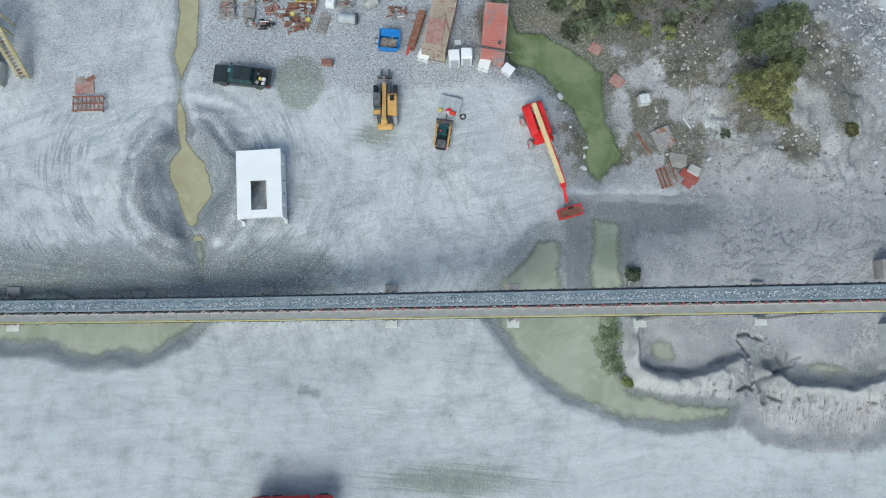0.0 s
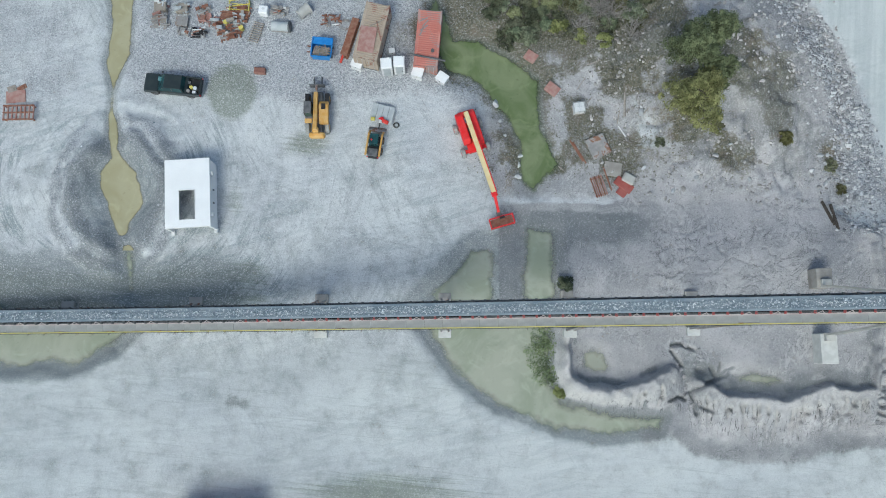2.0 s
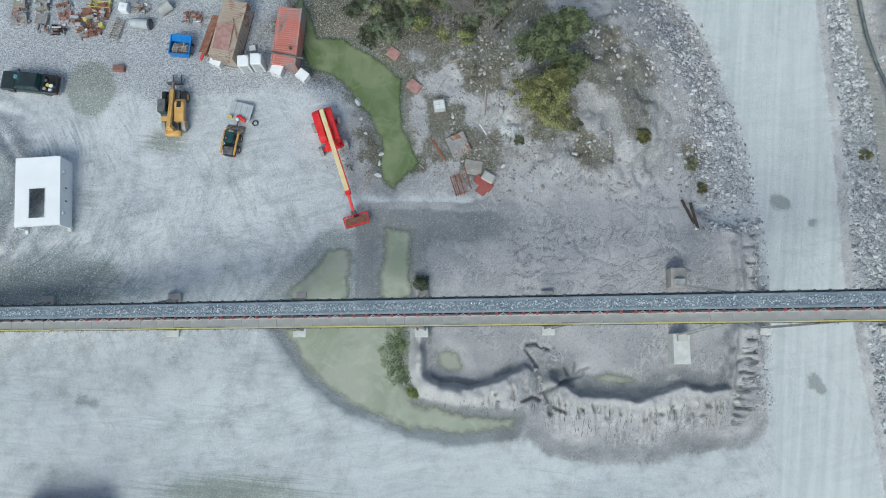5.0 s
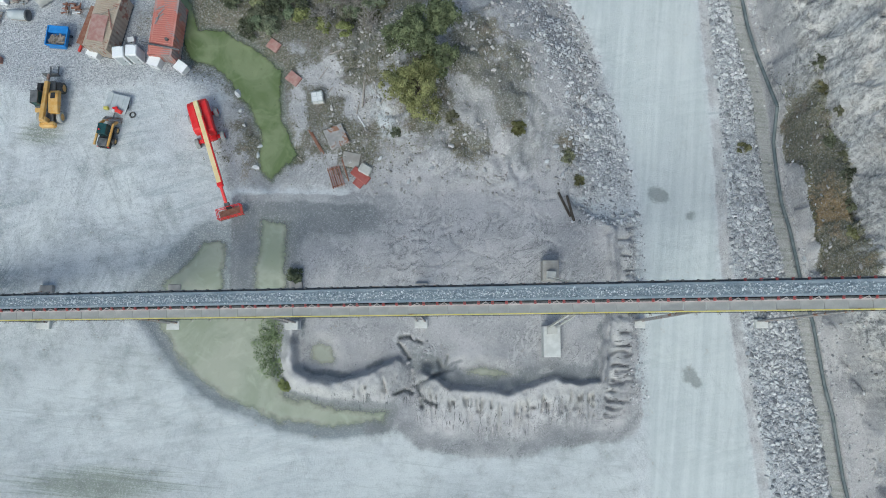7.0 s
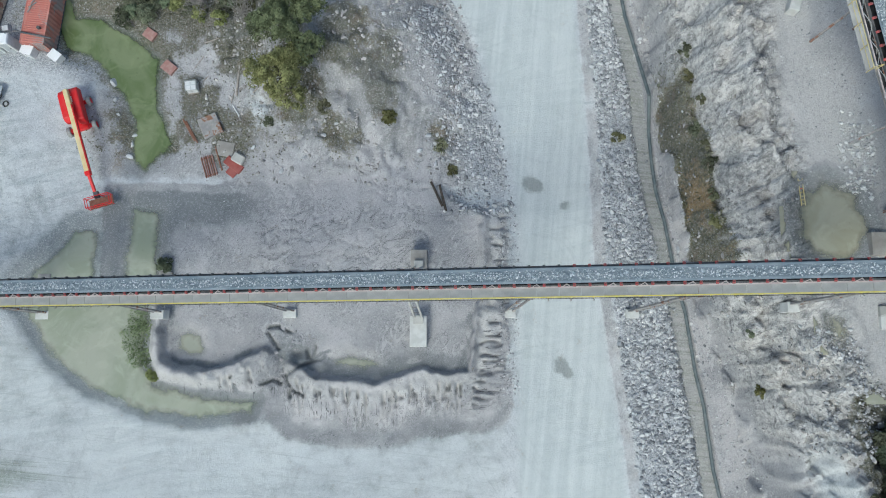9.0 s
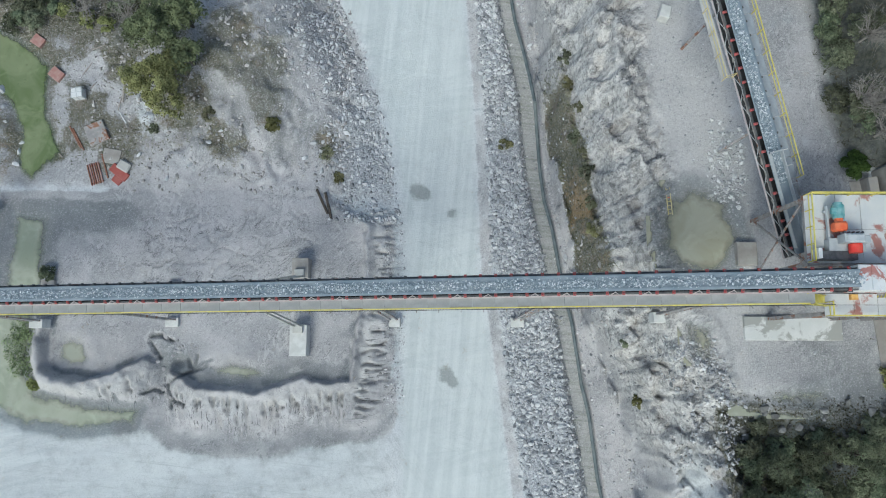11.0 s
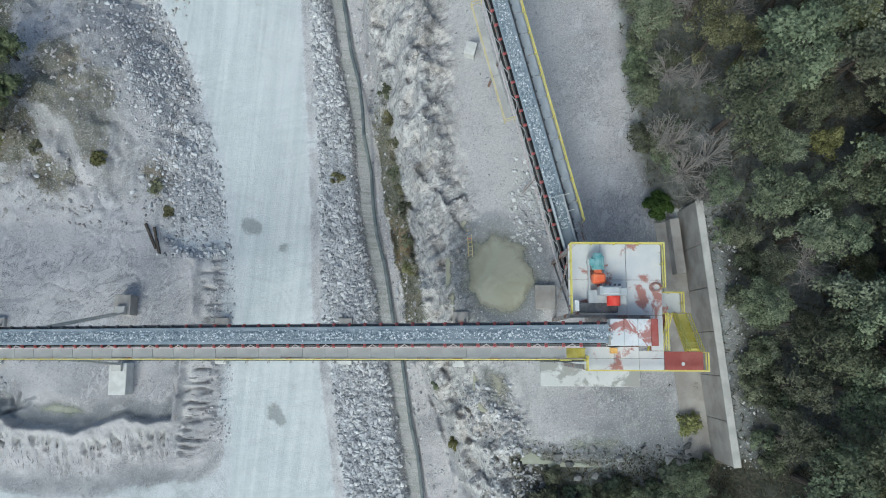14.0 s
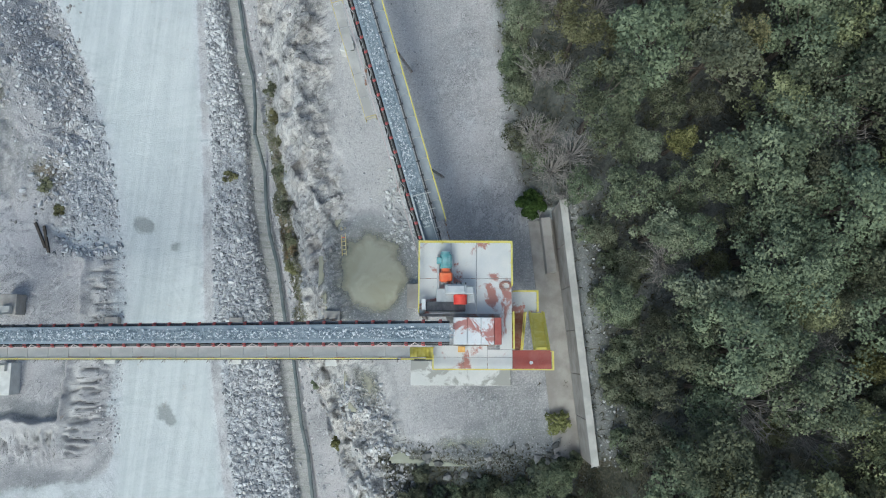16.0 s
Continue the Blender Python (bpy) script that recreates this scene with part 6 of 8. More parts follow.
def trailer():
    t = thing("flat_trailer", stand(0.65, 24.75, -14), "grey steel plate trailer with scrap on its deck", "trailer")
    for i in range(4):
        part("deck_plate", Geo().box((-0.87 + i * 0.58, 0, 0.62), (0.565, 1.9, 0.06)), GEAR_GREY, t, "", 0.01)
    part("frame", Geo().box((0, 0, 0.5), (2.2, 1.5, 0.14)), STEEL, t)
    part("drawbar", Geo().beam((0, -0.9, 0.45), (0, -1.6, 0.4), 0.1, 0.1), STEEL, t)
    for x in (-0.9, 0.9):
        w = add_wheel(t, x, 0, 0.3, 0.2)
        w.rotation_euler = (0, 0, radians(90))
    for nm, c, s, rz, ma, lab in (("jerrican", (-0.75, -0.78, 0.85), (0.42, 0.3, 0.4), 12, YELLOW, "yellow fuel can lying on the trailer"), ("red_crate", (0.1, -0.62, 0.78), (0.5, 0.4, 0.25), 30, LIFT_RED, "red plastic crate on the trailer"),
                                  ("red_crate", (0.55, -0.78, 0.8), (0.6, 0.35, 0.3), -10, GUARD_RED, "red plastic crate on the trailer"), ("white_tub", (0.05, -0.85, 0.83), (0.25, 0.25, 0.35), 0, WHITE_DIRTY, "white plastic tub on the trailer")):
        o = tagged(part(nm, Geo().box((0, 0, 0), s).box((0, 0, s[2] * 0.5), (s[0] * 0.8, s[1] * 0.8, 0.04)), ma, None, "", 0.02), lab, nm.split("_")[-1])
        o.matrix_basis = t.matrix_basis @ pose(c[0], c[1], 0.655 + s[2] / 2, 0, 0, rz)
    g = Geo()
    for i in range(14):
        a, b = 2 * math.pi * i / 14, 2 * math.pi * (i + 1) / 14
        g.rod((0.26 * math.cos(a), 0.26 * math.sin(a), 0.08), (0.26 * math.cos(b), 0.26 * math.sin(b), 0.08), 0.08, 6)
    o = tagged(part("tyre", g, TYRE), "worn black tyre lying on the ground", "tyre")
    o.location = (2.05, 23.75, gz(2.05, 23.75))


trailer()


def boom_lift():
    """Chassis turned one way, turret and boom another; the boom reaches low over the yard."""
    t = thing("boom_lift", stand(9.75, 22.35, -72), "bright red boom lift with a cream telescopic boom", "boom lift")
    part("chassis", Geo().box((0, 0, 0.7), (3.1, 1.5, 0.45)), LIFT_RED, t, "", 0.06)
    part("axle", Geo().box((1.25, 0, 0.62), (0.35, 2.4, 0.3)), LIFT_RED, t, "", 0.03)
    part("axle", Geo().box((-1.25, 0, 0.62), (0.35, 2.1, 0.3)), LIFT_RED, t, "", 0.03)
    for x in (1.3, -1.3):
        for y in (-1.3, 1.3):
            add_wheel(t, x, y, 0.52, 0.40, TYRE_PALE, LIFT_RED)
    part("turntable", Geo().rod((-0.4, 0, 0.9), (-0.4, 0, 1.08), 0.6, 18), STEEL, t)
    part("turret", Geo().profile([(-2.5, 1.0), (-2.5, 1.75), (-2.1, 2.0), (0.4, 2.0), (0.75, 1.6), (0.75, 1.05)], -1.05, -0.3), LIFT_RED, t, "", 0.08)
    part("turret", Geo().profile([(-2.5, 1.0), (-2.5, 1.8), (-2.1, 2.05), (0.9, 2.05), (1.2, 1.6), (1.2, 1.05)], 0.25, 0.95), LIFT_RED, t, "", 0.08)
    part("counterweight", Geo().box((-2.3, 0, 1.4), (0.5, 1.6, 0.75)), LIFT_RED, t, "", 0.1)
    part("boom", Geo().beam((-2.2, 0.02, 2.35), (6.4, 0.10, 2.25), 0.44, 0.46), LIFT_CREAM, t, "cream outer boom", 0.03)
    part("boom_strip", Geo().beam((-0.5, 0.30, 2.42), (6.4, 0.36, 2.3), 0.10, 0.34), LIFT_RED, t, "red cable carrier")
    part("boom_head", Geo().box((6.55, 0.1, 2.2), (0.5, 0.55, 0.5)), LIFT_RED, t, "", 0.05)
    part("jib", Geo().beam((6.6, 0.1, 2.2), (8.3, 0.0, 1.55), 0.26, 0.30), LIFT_RED, t, "", 0.03)
    part("cylinder", Geo().rod((6.9, 0.1, 1.85), (8.0, 0.02, 1.45), 0.07, 10), CHROME, t)
    part("rotator", Geo().box((8.45, 0.0, 1.35), (0.4, 0.5, 0.4)), STEEL, t, "", 0.04)
    bas = new("basket")
    bas.parent = t
    bas.matrix_basis = pose(9.25, 0.05, 0.72, 0, 0, 88)
    part("floor", Geo().box((0, 0, 0), (2.35, 0.95, 0.05)), RUST, bas)
    top = Geo()
    for z in (0.55, 1.05):
        for a, b in (((-1.18, -0.48), (1.18, -0.48)), ((1.18, -0.48), (1.18, 0.48)), ((1.18, 0.48), (-1.18, 0.48)), ((-1.18, 0.48), (-1.18, -0.48))):
            top.beam((*a, z), (*b, z), 0.06, 0.06)
    part("guard_rail", top, LIFT_RED, bas)
    for x in (-1.18, -0.4, 0.4, 1.18):
        for y in (-0.48, 0.48):
            part("stanchion", Geo().box((x, y, 0.52), (0.05, 0.05, 1.05)), LIFT_RED, bas)
    part("control_box", Geo().box((0.1, 0.35, 0.95), (0.5, 0.22, 0.3)), BLACK, bas, "", 0.03)


boom_lift()


def dump_truck():
    t = thing("dump_truck", stand(-14.2, -14.75, 2), "red dump truck with a pale loaded body", "truck")
    part("frame", Geo().box((0, 0, 0.9), (7.8, 0.95, 0.3)), STEEL, t)
    part("body_floor", Geo().box((-0.9, 0, 1.35), (5.2, 2.3, 0.12)), RED_PLATE, t)
    for y in (-1.2, 1.2):
        part("body_side", Geo().box((-0.9, y, 2.1), (5.3, 0.12, 1.55)), LIFT_RED, t, "", 0.03)
        for x in np.arange(-3.2, 1.6, 0.95):
            part("rib", Geo().box((x, y * 1.06, 2.05), (0.12, 0.08, 1.4)), LIFT_RED, t)
    part("tailgate", Geo().box((-3.55, 0, 2.1), (0.1, 2.4, 1.5)), LIFT_RED, t)
    part("headboard", Geo().box((1.75, 0, 2.25), (0.12, 2.4, 1.8)), LIFT_RED, t)
    part("cab", Geo().box((3.0, 0, 1.95), (1.9, 2.35, 2.0)), LIFT_RED, t, "", 0.15)
    part("windscreen", Geo().box((3.94, 0, 2.35), (0.08, 2.0, 0.8)), GLASS_DARK, t)
    for x in (3.0, -1.4, -2.7):
        for y in (-1.0, 1.0):
            add_wheel(t, x, y, 0.52, 0.32)
    return t


dump_truck()
pos = [(-15.1 + 4.4 * (a - 0.5), -14.75 + 1.9 * (b - 0.5), gz(-14.2, -14.75) + 1.5 + 0.45 * c) for a, b, c in rng.random((420, 3))]
scatter("truck_load", pos, 0.15 + 0.25 * rng.random(420), BLUE_ROCK, "pale crushed rock filling the truck body", "crushed rock", 21)

# ---- huts, containers and stores ----


def white_module():
    t = thing("site_module", stand(-17.92, 16.05, 3.6), "white open prefabricated module with a roof opening", "module")
    L, W, H = 4.35, 6.75, 2.35
    for x0, x1, y0, y1 in ((-2.18, -0.82, -3.38, 3.38), (0.72, 2.18, -3.38, 3.38), (-0.82, 0.72, 0.30, 3.38), (-0.82, 0.72, -3.38, -2.62)):
        part("roof_panel", Geo().box(((x0 + x1) / 2, (y0 + y1) / 2, H), (x1 - x0, y1 - y0, 0.12)), WHITE, t)
    for x in (-2.1, 2.1):
        for i in range(4):
            part("wall_panel", Geo().box((x, -2.45 + i * 1.62, H / 2 - 0.02), (0.1, 1.6, H - 0.14)), WHITE, t, "", 0.01)
    part("wall_panel", Geo().box((0, 3.3, H / 2 - 0.02), (4.1, 0.1, H - 0.14)), WHITE, t)
    part("beam", Geo().box((0, -3.3, H - 0.25), (4.2, 0.14, 0.35)), WHITE_DIRTY, t)
    for x in (-2.1, 2.1):
        part("corner_foot", Geo().box((x, -3.48, 0.25), (0.34, 0.5, 0.5)), WHITE_DIRTY, t, "", 0.03)
        part("corner_post", Geo().box((x, -3.32, H / 2), (0.2, 0.2, H)), WHITE, t)
    for y in (1.9, -2.2):
        part("lifting_lug", Geo().box((2.26, y, 1.9), (0.22, 0.35, 0.5)), WHITE_DIRTY, t, "", 0.04)
    for y in (0.4, -0.9):
        part("hinge", Geo().box((2.19, y, 1.3), (0.08, 0.12, 0.3)), STEEL, t)
    part("opening_frame", Geo().box((-0.85, -1.16, H + 0.04), (0.08, 3.0, 0.1)).box((0.75, -1.16, H + 0.04), (0.08, 3.0, 0.1)).box((-0.05, 0.33, H + 0.04), (1.7, 0.08, 0.1)).box((-0.05, -2.65, H + 0.04), (1.7, 0.08, 0.1)), WHITE, t)


white_module()


def container(x, y, turn, material, label, inside_material):
    t = thing("container", stand(x, y, turn), label, "container", "storage containers")
    L, W, H = 6.06, 2.44, 2.55
    part("floor", Geo().box((0, 0, 0.12), (W, L, 0.16)), STEEL, t)
    roof = Geo().box((0, 0, H), (W - 0.1, L - 0.1, 0.04))
    part("roof", roof, material, t)
    rib = mesh_of("roof_rib", Geo().box((0, 0, 0), (W - 0.24, 0.11, 0.09), taper=0.8))
    for i in range(26):
        part("roof_rib", rib, material, t).location = (0, -2.82 + i * 0.226, H + 0.042)
    for k in (-1, 1):
        g = Geo()
        v = []
        n = 54
        for i in range(n):
            yy = -L / 2 + 0.08 + (L - 0.16) * i / (n - 1)
            off = 0.0 if (i // 2) % 2 else 0.045
            v += [(k * (W / 2 - off), yy, 0.2), (k * (W / 2 - off), yy, H - 0.05), (k * (W / 2 - off - 0.02), yy, 0.2), (k * (W / 2 - off - 0.02), yy, H - 0.05)]
        f = []
        for i in range(n - 1):
            a, b = 4 * i, 4 * i + 4
            f += [(a, b, b + 1, a + 1), (a + 2, a + 3, b + 3, b + 2), (a + 1, b + 1, b + 3, a + 3), (a, a + 2, b + 2, b)]
        part("side_wall", g.add(v, f), material, t)
        part("top_rail", Geo().box((k * (W / 2 - 0.04), 0, H), (0.09, L, 0.1)), material, t)
        for e in (-1, 1):
            part("corner_post", Geo().box((k * (W / 2 - 0.07), e * (L / 2 - 0.07), H / 2 + 0.04), (0.15, 0.15, H)), material, t)
            part("corner_casting", Geo().box((k * (W / 2 - 0.09), e * (L / 2 - 0.09), H + 0.02), (0.18, 0.18, 0.12)), material, t)
    part("end_wall", Geo().box((0, L / 2 - 0.05, H / 2), (W - 0.2, 0.05, H - 0.1)), material, t)
    for k in (-1, 1):
        d = part("door", Geo().box((k * 0.58, -L / 2 + 0.05, H / 2), (1.12, 0.06, H - 0.3)), inside_material, t, "", 0.01)
        for o in (-0.25, 0.25):
            part("lock_bar", Geo().rod((k * 0.58 + o, -L / 2 - 0.01, 0.25), (k * 0.58 + o, -L / 2 - 0.01, H - 0.2), 0.02, 6), CHROME, d)
    return t


box1 = container(-0.35, 32.75, -12.5, BOX_BEIGE, "beige corrugated container with a rusty sheet on its roof", BOX_BEIGE)
box2 = container(5.3, 32.45, -5, BOX_RED, "faded red container with scrap and a pole on top", BOX_RED)


def on_roof(box, name, geo, material, x, y, rz, label, category, lift=2.67, bevel=0.0):
    o = tagged(part(name, geo, material, None, "", bevel), label, category)
    o.matrix_basis = box.matrix_basis @ pose(x, y, lift, 0, 0, rz)
    return o


on_roof(box1, "rusty_sheet", Geo().box((0, 0, 0.03), (1.65, 2.7, 0.03), 0, 1.5).box((0.8, 0.2, 0.06), (0.06, 2.2, 0.06)), RUST_PINK, -0.2, -1.0, 4, "rusty steel sheet lying on the container roof", "sheet")
on_roof(box1, "plank", Geo().box((0, 0, 0.02), (0.12, 2.2, 0.05)), TIMBER_RED, 0.75, 0.1, 25, "thin reddish plank on the container roof", "plank")
on_roof(box1, "plank", Geo().box((0, 0, 0.02), (0.09, 1.7, 0.05)), TIMBER, 0.35, 0.9, -50, "thin weathered plank on the container roof", "plank")
on_roof(box2, "steel_pole", Geo().rod((-2.0, 0, 0.1), (1.9, -0.25, 0.1), 0.1, 10), STEEL, 0.1, -2.0, -3, "dark steel pole across the container roof", "pole", 2.66)
for x, y, rz in ((-0.6, 1.9, 30), (-0.4, 1.5, 55), (-0.5, 1.0, 40), (-0.7, 0.6, 70)):
    on_roof(box2, "scrap_bar", Geo().box((0, 0, 0.03), (0.95, 0.12, 0.06)), DUSTY, x, y, rz, "loose grey metal bar on the container roof", "bar")
on_roof(box2, "bucket", Geo().rod((0, 0, 0), (0, 0, 0.3), 0.16, 12), STEEL, 0.6, -1.4, 0, "dark bucket on the container roof", "bucket")


def simple(name, x, y, rz, pieces, material, label, category, group="", bevel=0.02, lift=0.0):
    g = Geo()
    for c, s in pieces:
        g.box(c, s)
    o = tagged(part(name, g, material, None, "", bevel), label, category, group)
    o.matrix_basis = stand(x, y, rz, lift)
    return o


simple("steel_girder", -2.75, 32.9, -17, [((0, 0, 0.08), (0.75, 4.2, 0.1)), ((0, 0, 0.45), (0.12, 4.2, 0.7)), ((0, 0, 0.85), (0.75, 4.2, 0.1))], RUST, "rust red steel girder beside the beige container", "girder", bevel=0.01)
simple("red_beam", -3.35, 31.6, -19, [((0, 0, 0.12), (0.22, 2.6, 0.24))], GUARD_RED, "bright red steel beam on the gravel", "beam")
for x, y, rz, h, lab in ((-1.95, 30.05, -22, 0.95, "dirty white equipment box at the container's end"), (4.25, 29.1, -18, 1.1, "dirty white equipment box at the container's end"), (6.75, 28.75, -36, 1.0, "dirty white equipment box tilted beside the container"), (1.55, 31.6, 10, 0.5, "small pale crate between the containers")):
    t = thing("equipment_box", stand(x, y, rz), lab, "box", "white boxes")
    w = 1.12 if h > 0.6 else 0.62
    part("body", Geo().box((0, 0, h / 2), (w, w * 0.85, h)), WHITE_DIRTY, t, "", 0.04)
    part("lid", Geo().box((0, 0, h + 0.02), (w * 1.04, w * 0.9, 0.05), 0, 2), WHITE, t, "", 0.02)
    part("latch", Geo().box((0, -w * 0.43, h * 0.75), (0.1, 0.03, 0.12)), STEEL, t)

toilet = thing("portable_toilet", stand(1.12, 29.55, 5), "white portable toilet cabin with a pale roof", "toilet", "portable toilets")
part("cabin", Geo().box((0, 0, 1.1), (1.12, 1.12, 2.1)), WHITE_DIRTY, toilet, "", 0.03)
part("roof", Geo().box((0, 0, 2.22), (1.18, 1.18, 0.16), taper=0.86), WHITE, toilet, "", 0.03)
part("door", Geo().box((0, -0.575, 1.05), (0.72, 0.04, 1.85)), GEAR_GREY, toilet, "grey door", 0.01)
part("door_handle", Geo().box((0.27, -0.61, 1.05), (0.05, 0.04, 0.14)), BLACK, toilet)
part("vent_pipe", Geo().rod((0.4, 0.42, 2.2), (0.4, 0.42, 2.5), 0.05, 10), GEAR_GREY, toilet)
part("skid", Geo().box((-0.4, 0, 0.03), (0.12, 1.15, 0.08)).box((0.4, 0, 0.03), (0.12, 1.15, 0.08)), STEEL, toilet)
copy_thing(toilet, stand(2.4, 29.75, 1))


def skip():
    t = thing("blue_skip", stand(-5.5, 31.55, -5), "bright blue tipping skip filled with scrap wood", "skip")
    for k in (-1, 1):
        part("side", Geo().profile([(-0.98, 0.35), (-1.05, 1.25), (1.0, 1.25), (0.7, 0.35)], k * 0.98 - 0.03, k * 0.98 + 0.03), BLUE, t)
    part("front", Geo().box((-1.02, 0, 0.8), (0.06, 1.95, 0.95), 0, -4), BLUE, t)
    part("back", Geo().box((0.86, 0, 0.8), (0.06, 1.95, 1.0), 0, 16), BLUE, t)
    part("floor", Geo().box((-0.1, 0, 0.38), (1.7, 1.95, 0.06)), BLUE, t)
    part("rim", Geo().beam((-1.05, -1.0, 1.25), (1.0, -1.0, 1.25), 0.1, 0.1).beam((-1.05, 1.0, 1.25), (1.0, 1.0, 1.25), 0.1, 0.1).beam((-1.05, -1.0, 1.25), (-1.05, 1.0, 1.25), 0.1, 0.1).beam((1.0, -1.0, 1.25), (1.0, 1.0, 1.25), 0.1, 0.1), BLUE, t)
    part("tray", Geo().box((0, 0.65, 1.22), (1.9, 0.7, 0.05)), BLUE, t)
    for y in (-0.5, 0.5):
        part("skid", Geo().box((0, y, 0.16), (1.9, 0.14, 0.34)), STEEL, t)
    part("tow_arm", Geo().box((-1.35, -0.3, 0.5), (0.6, 0.12, 0.12)).box((-1.35, 0.3, 0.5), (0.6, 0.12, 0.12)), RUST, t)
    r = np.random.default_rng(11)
    g = Geo()
    for _ in range(120):
        g.box((-0.1 + 1.6 * (r.random() - 0.5), -0.4 + 1.0 * (r.random() - 0.5), 0.7 + 0.4 * r.random()), (0.15 + 0.5 * r.random(), 0.05 + 0.06 * r.random(), 0.03 + 0.05 * r.random()), r.random() * 180, r.random() * 60 - 30)
    o = tagged(part("scrap_wood", g, TIMBER), "broken scrap wood heaped in the skip", "scrap wood", "", "stuff")
    o.matrix_basis = t.matrix_basis.copy()


skip()


def pallet(x, y, rz, layers=1, material=None, w=1.2, d=1.0, lab="weathered timber pallet lying on the gravel"):
    t = thing("pallet_stack" if layers > 1 else "pallet", stand(x, y, rz), lab, "pallet", "pallets in the yard")
    slat = mesh_of("slat", Geo().box((0, 0, 0), (w, 0.11, 0.024)))
    bearer = mesh_of("bearer", Geo().box((0, 0, 0), (0.1, d, 0.09)))
    for k in range(layers):
        z = 0.15 * k
        for i in range(3):
            part("bearer", bearer, material or TIMBER, t).location = ((i - 1) * (w / 2 - 0.06), 0, z + 0.06)
        for i in range(7):
            part("slat", slat, material or TIMBER, t).location = (0.02 * rng.normal(), (i - 3) * (d - 0.1) / 6.3, z + 0.118)
    return t


def oddments(x, y, rz, n, spread_x, spread_y, high, material, seed, lab, category="scrap"):
    """A load of mixed bars, boxes and sheets, laid more or less square on one another."""
    r = np.random.default_rng(seed)
    t = thing("scrap_heap", stand(x, y, rz), lab, category, "scrap heaps")
    for i in range(int(n * 2.6)):
        s = (0.25 + 0.8 * r.random() ** 1.5, 0.07 + 0.26 * r.random() ** 2, 0.06 + 0.2 * r.random())
        c = (1.15 * spread_x * (r.random() - 0.5), 1.15 * spread_y * (r.random() - 0.5), s[2] / 2 + high * r.random() * (0.3 + i / n / 2.6))
        g = Geo().box((0, 0, 0), s) if r.random() < 0.75 else Geo().rod((-s[0] / 2, 0, 0), (s[0] / 2, 0, 0), 0.07, 8)
        ma = material if r.random() < 0.62 else (WHITE_DIRTY, RUST, GEAR_GREY, TIMBER, DUSTY, RUST_PINK)[int(r.random() * 6)]
        o = part("piece", g, ma, t)
        o.matrix_basis = pose(*c, 0, r.random() * 10 - 5, (0 if r.random() < 0.65 else 90) + r.normal() * 9)
    return t



pallet(-22.3, 36.1, 4, 5, lab="stack of weathered pallets topped with pale boxes")
oddments(-22.35, 36.2, 0, 6, 0.9, 0.7, 1.2, WHITE_DIRTY, 31, "pale boxes heaped on a pallet stack")
oddments(-22.4, 34.75, 10, 16, 1.3, 1.1, 0.5, DUSTY, 32, "grey and red metal bars stacked on a pallet")
pallet(-22.4, 34.7, 10, 2)
pallet(-20.15, 36.0, 3, 4)
oddments(-20.15, 36.0, 3, 10, 1.1, 0.9, 0.9, GEAR_GREY, 33, "grey machine parts stacked on pallets")
pallet(-20.1, 34.6, -8, 3, DUSTY, lab="grey pallet stack with a strapped load")
oddments(-19.95, 33.4, -14, 9, 1.0, 0.7, 0.4, DUSTY, 34, "grey and red scrap on a low pallet")
oddments(-18.35, 33.5, 10, 8, 0.9, 0.8, 0.35, BLACK, 35, "dark machine casings lying on the gravel")
oddments(-17.9, 36.1, 25, 9, 1.4, 1.0, 0.3, DUSTY, 36, "loose grey metal frames on the gravel")
pallet(-18.0, 35.2, 20, 1, TIMBER_RED)
oddments(-17.4, 34.9, -12, 8, 1.3, 1.2, 0.4, RUST_PINK, 37, "pale rusty plates stacked on a pallet")
oddments(-15.3, 33.9, 10, 26, 2.1, 2.0, 0.6, RUST, 38, "rust red scrap iron heaped on the gravel")
oddments(-14.6, 35.8, -6, 14, 2.4, 1.0, 0.4, RUST, 39, "long rusty girders and frames piled together")
for k in range(4):
    simple("rusty_beam", -14.9 + 0.1 * k, 34.95 + 0.26 * k, -9 + 2 * k, [((0, 0, 0.06), (2.9, 0.2, 0.03)), ((0, 0, 0.14), (2.9, 0.05, 0.16)), ((0, 0, 0.23), (2.9, 0.2, 0.03))], RUST, "rusty rolled steel beam on the scrap pile", "beam", "rusty beams", 0.0)
for k in range(2):
    t = thing("yellow_frame", stand(-14.3, 36.2 + 0.5 * k, -4 + 12 * k), "thin yellow steel frame lying on scrap", "frame")
    part("rail", Geo().box((0, 0.3, 0.45), (2.2, 0.07, 0.07)), YELLOW, t)
    part("rail", Geo().box((0, -0.3, 0.45), (2.2, 0.07, 0.07)), YELLOW, t)
    part("leg", Geo().box((-1, 0, 0.22), (0.07, 0.6, 0.44)), YELLOW, t)
    part("leg", Geo().box((1, 0, 0.22), (0.07, 0.6, 0.44)), YELLOW, t)
for x, y in ((-14.0, 33.95), (-15.6, 34.5)):
    o = tagged(part("drum", Geo().rod((0, 0, 0), (0, 0, 0.6), 0.24, 14).rod((0, 0, 0.3), (0, 0, 0.33), 0.26, 14), YELLOW), "small yellow drum among the scrap iron", "drum", "yellow drums")
    o.matrix_basis = stand(x, y, 0)
t = thing("roller_rack", stand(-12.5, 33.55, -16), "ladder like rack with pale wooden rungs", "rack")
for k in (-0.42, 0.42):
    part("rail", Geo().box((k, 0, 0.2), (0.08, 2.3, 0.12)), DUSTY, t)
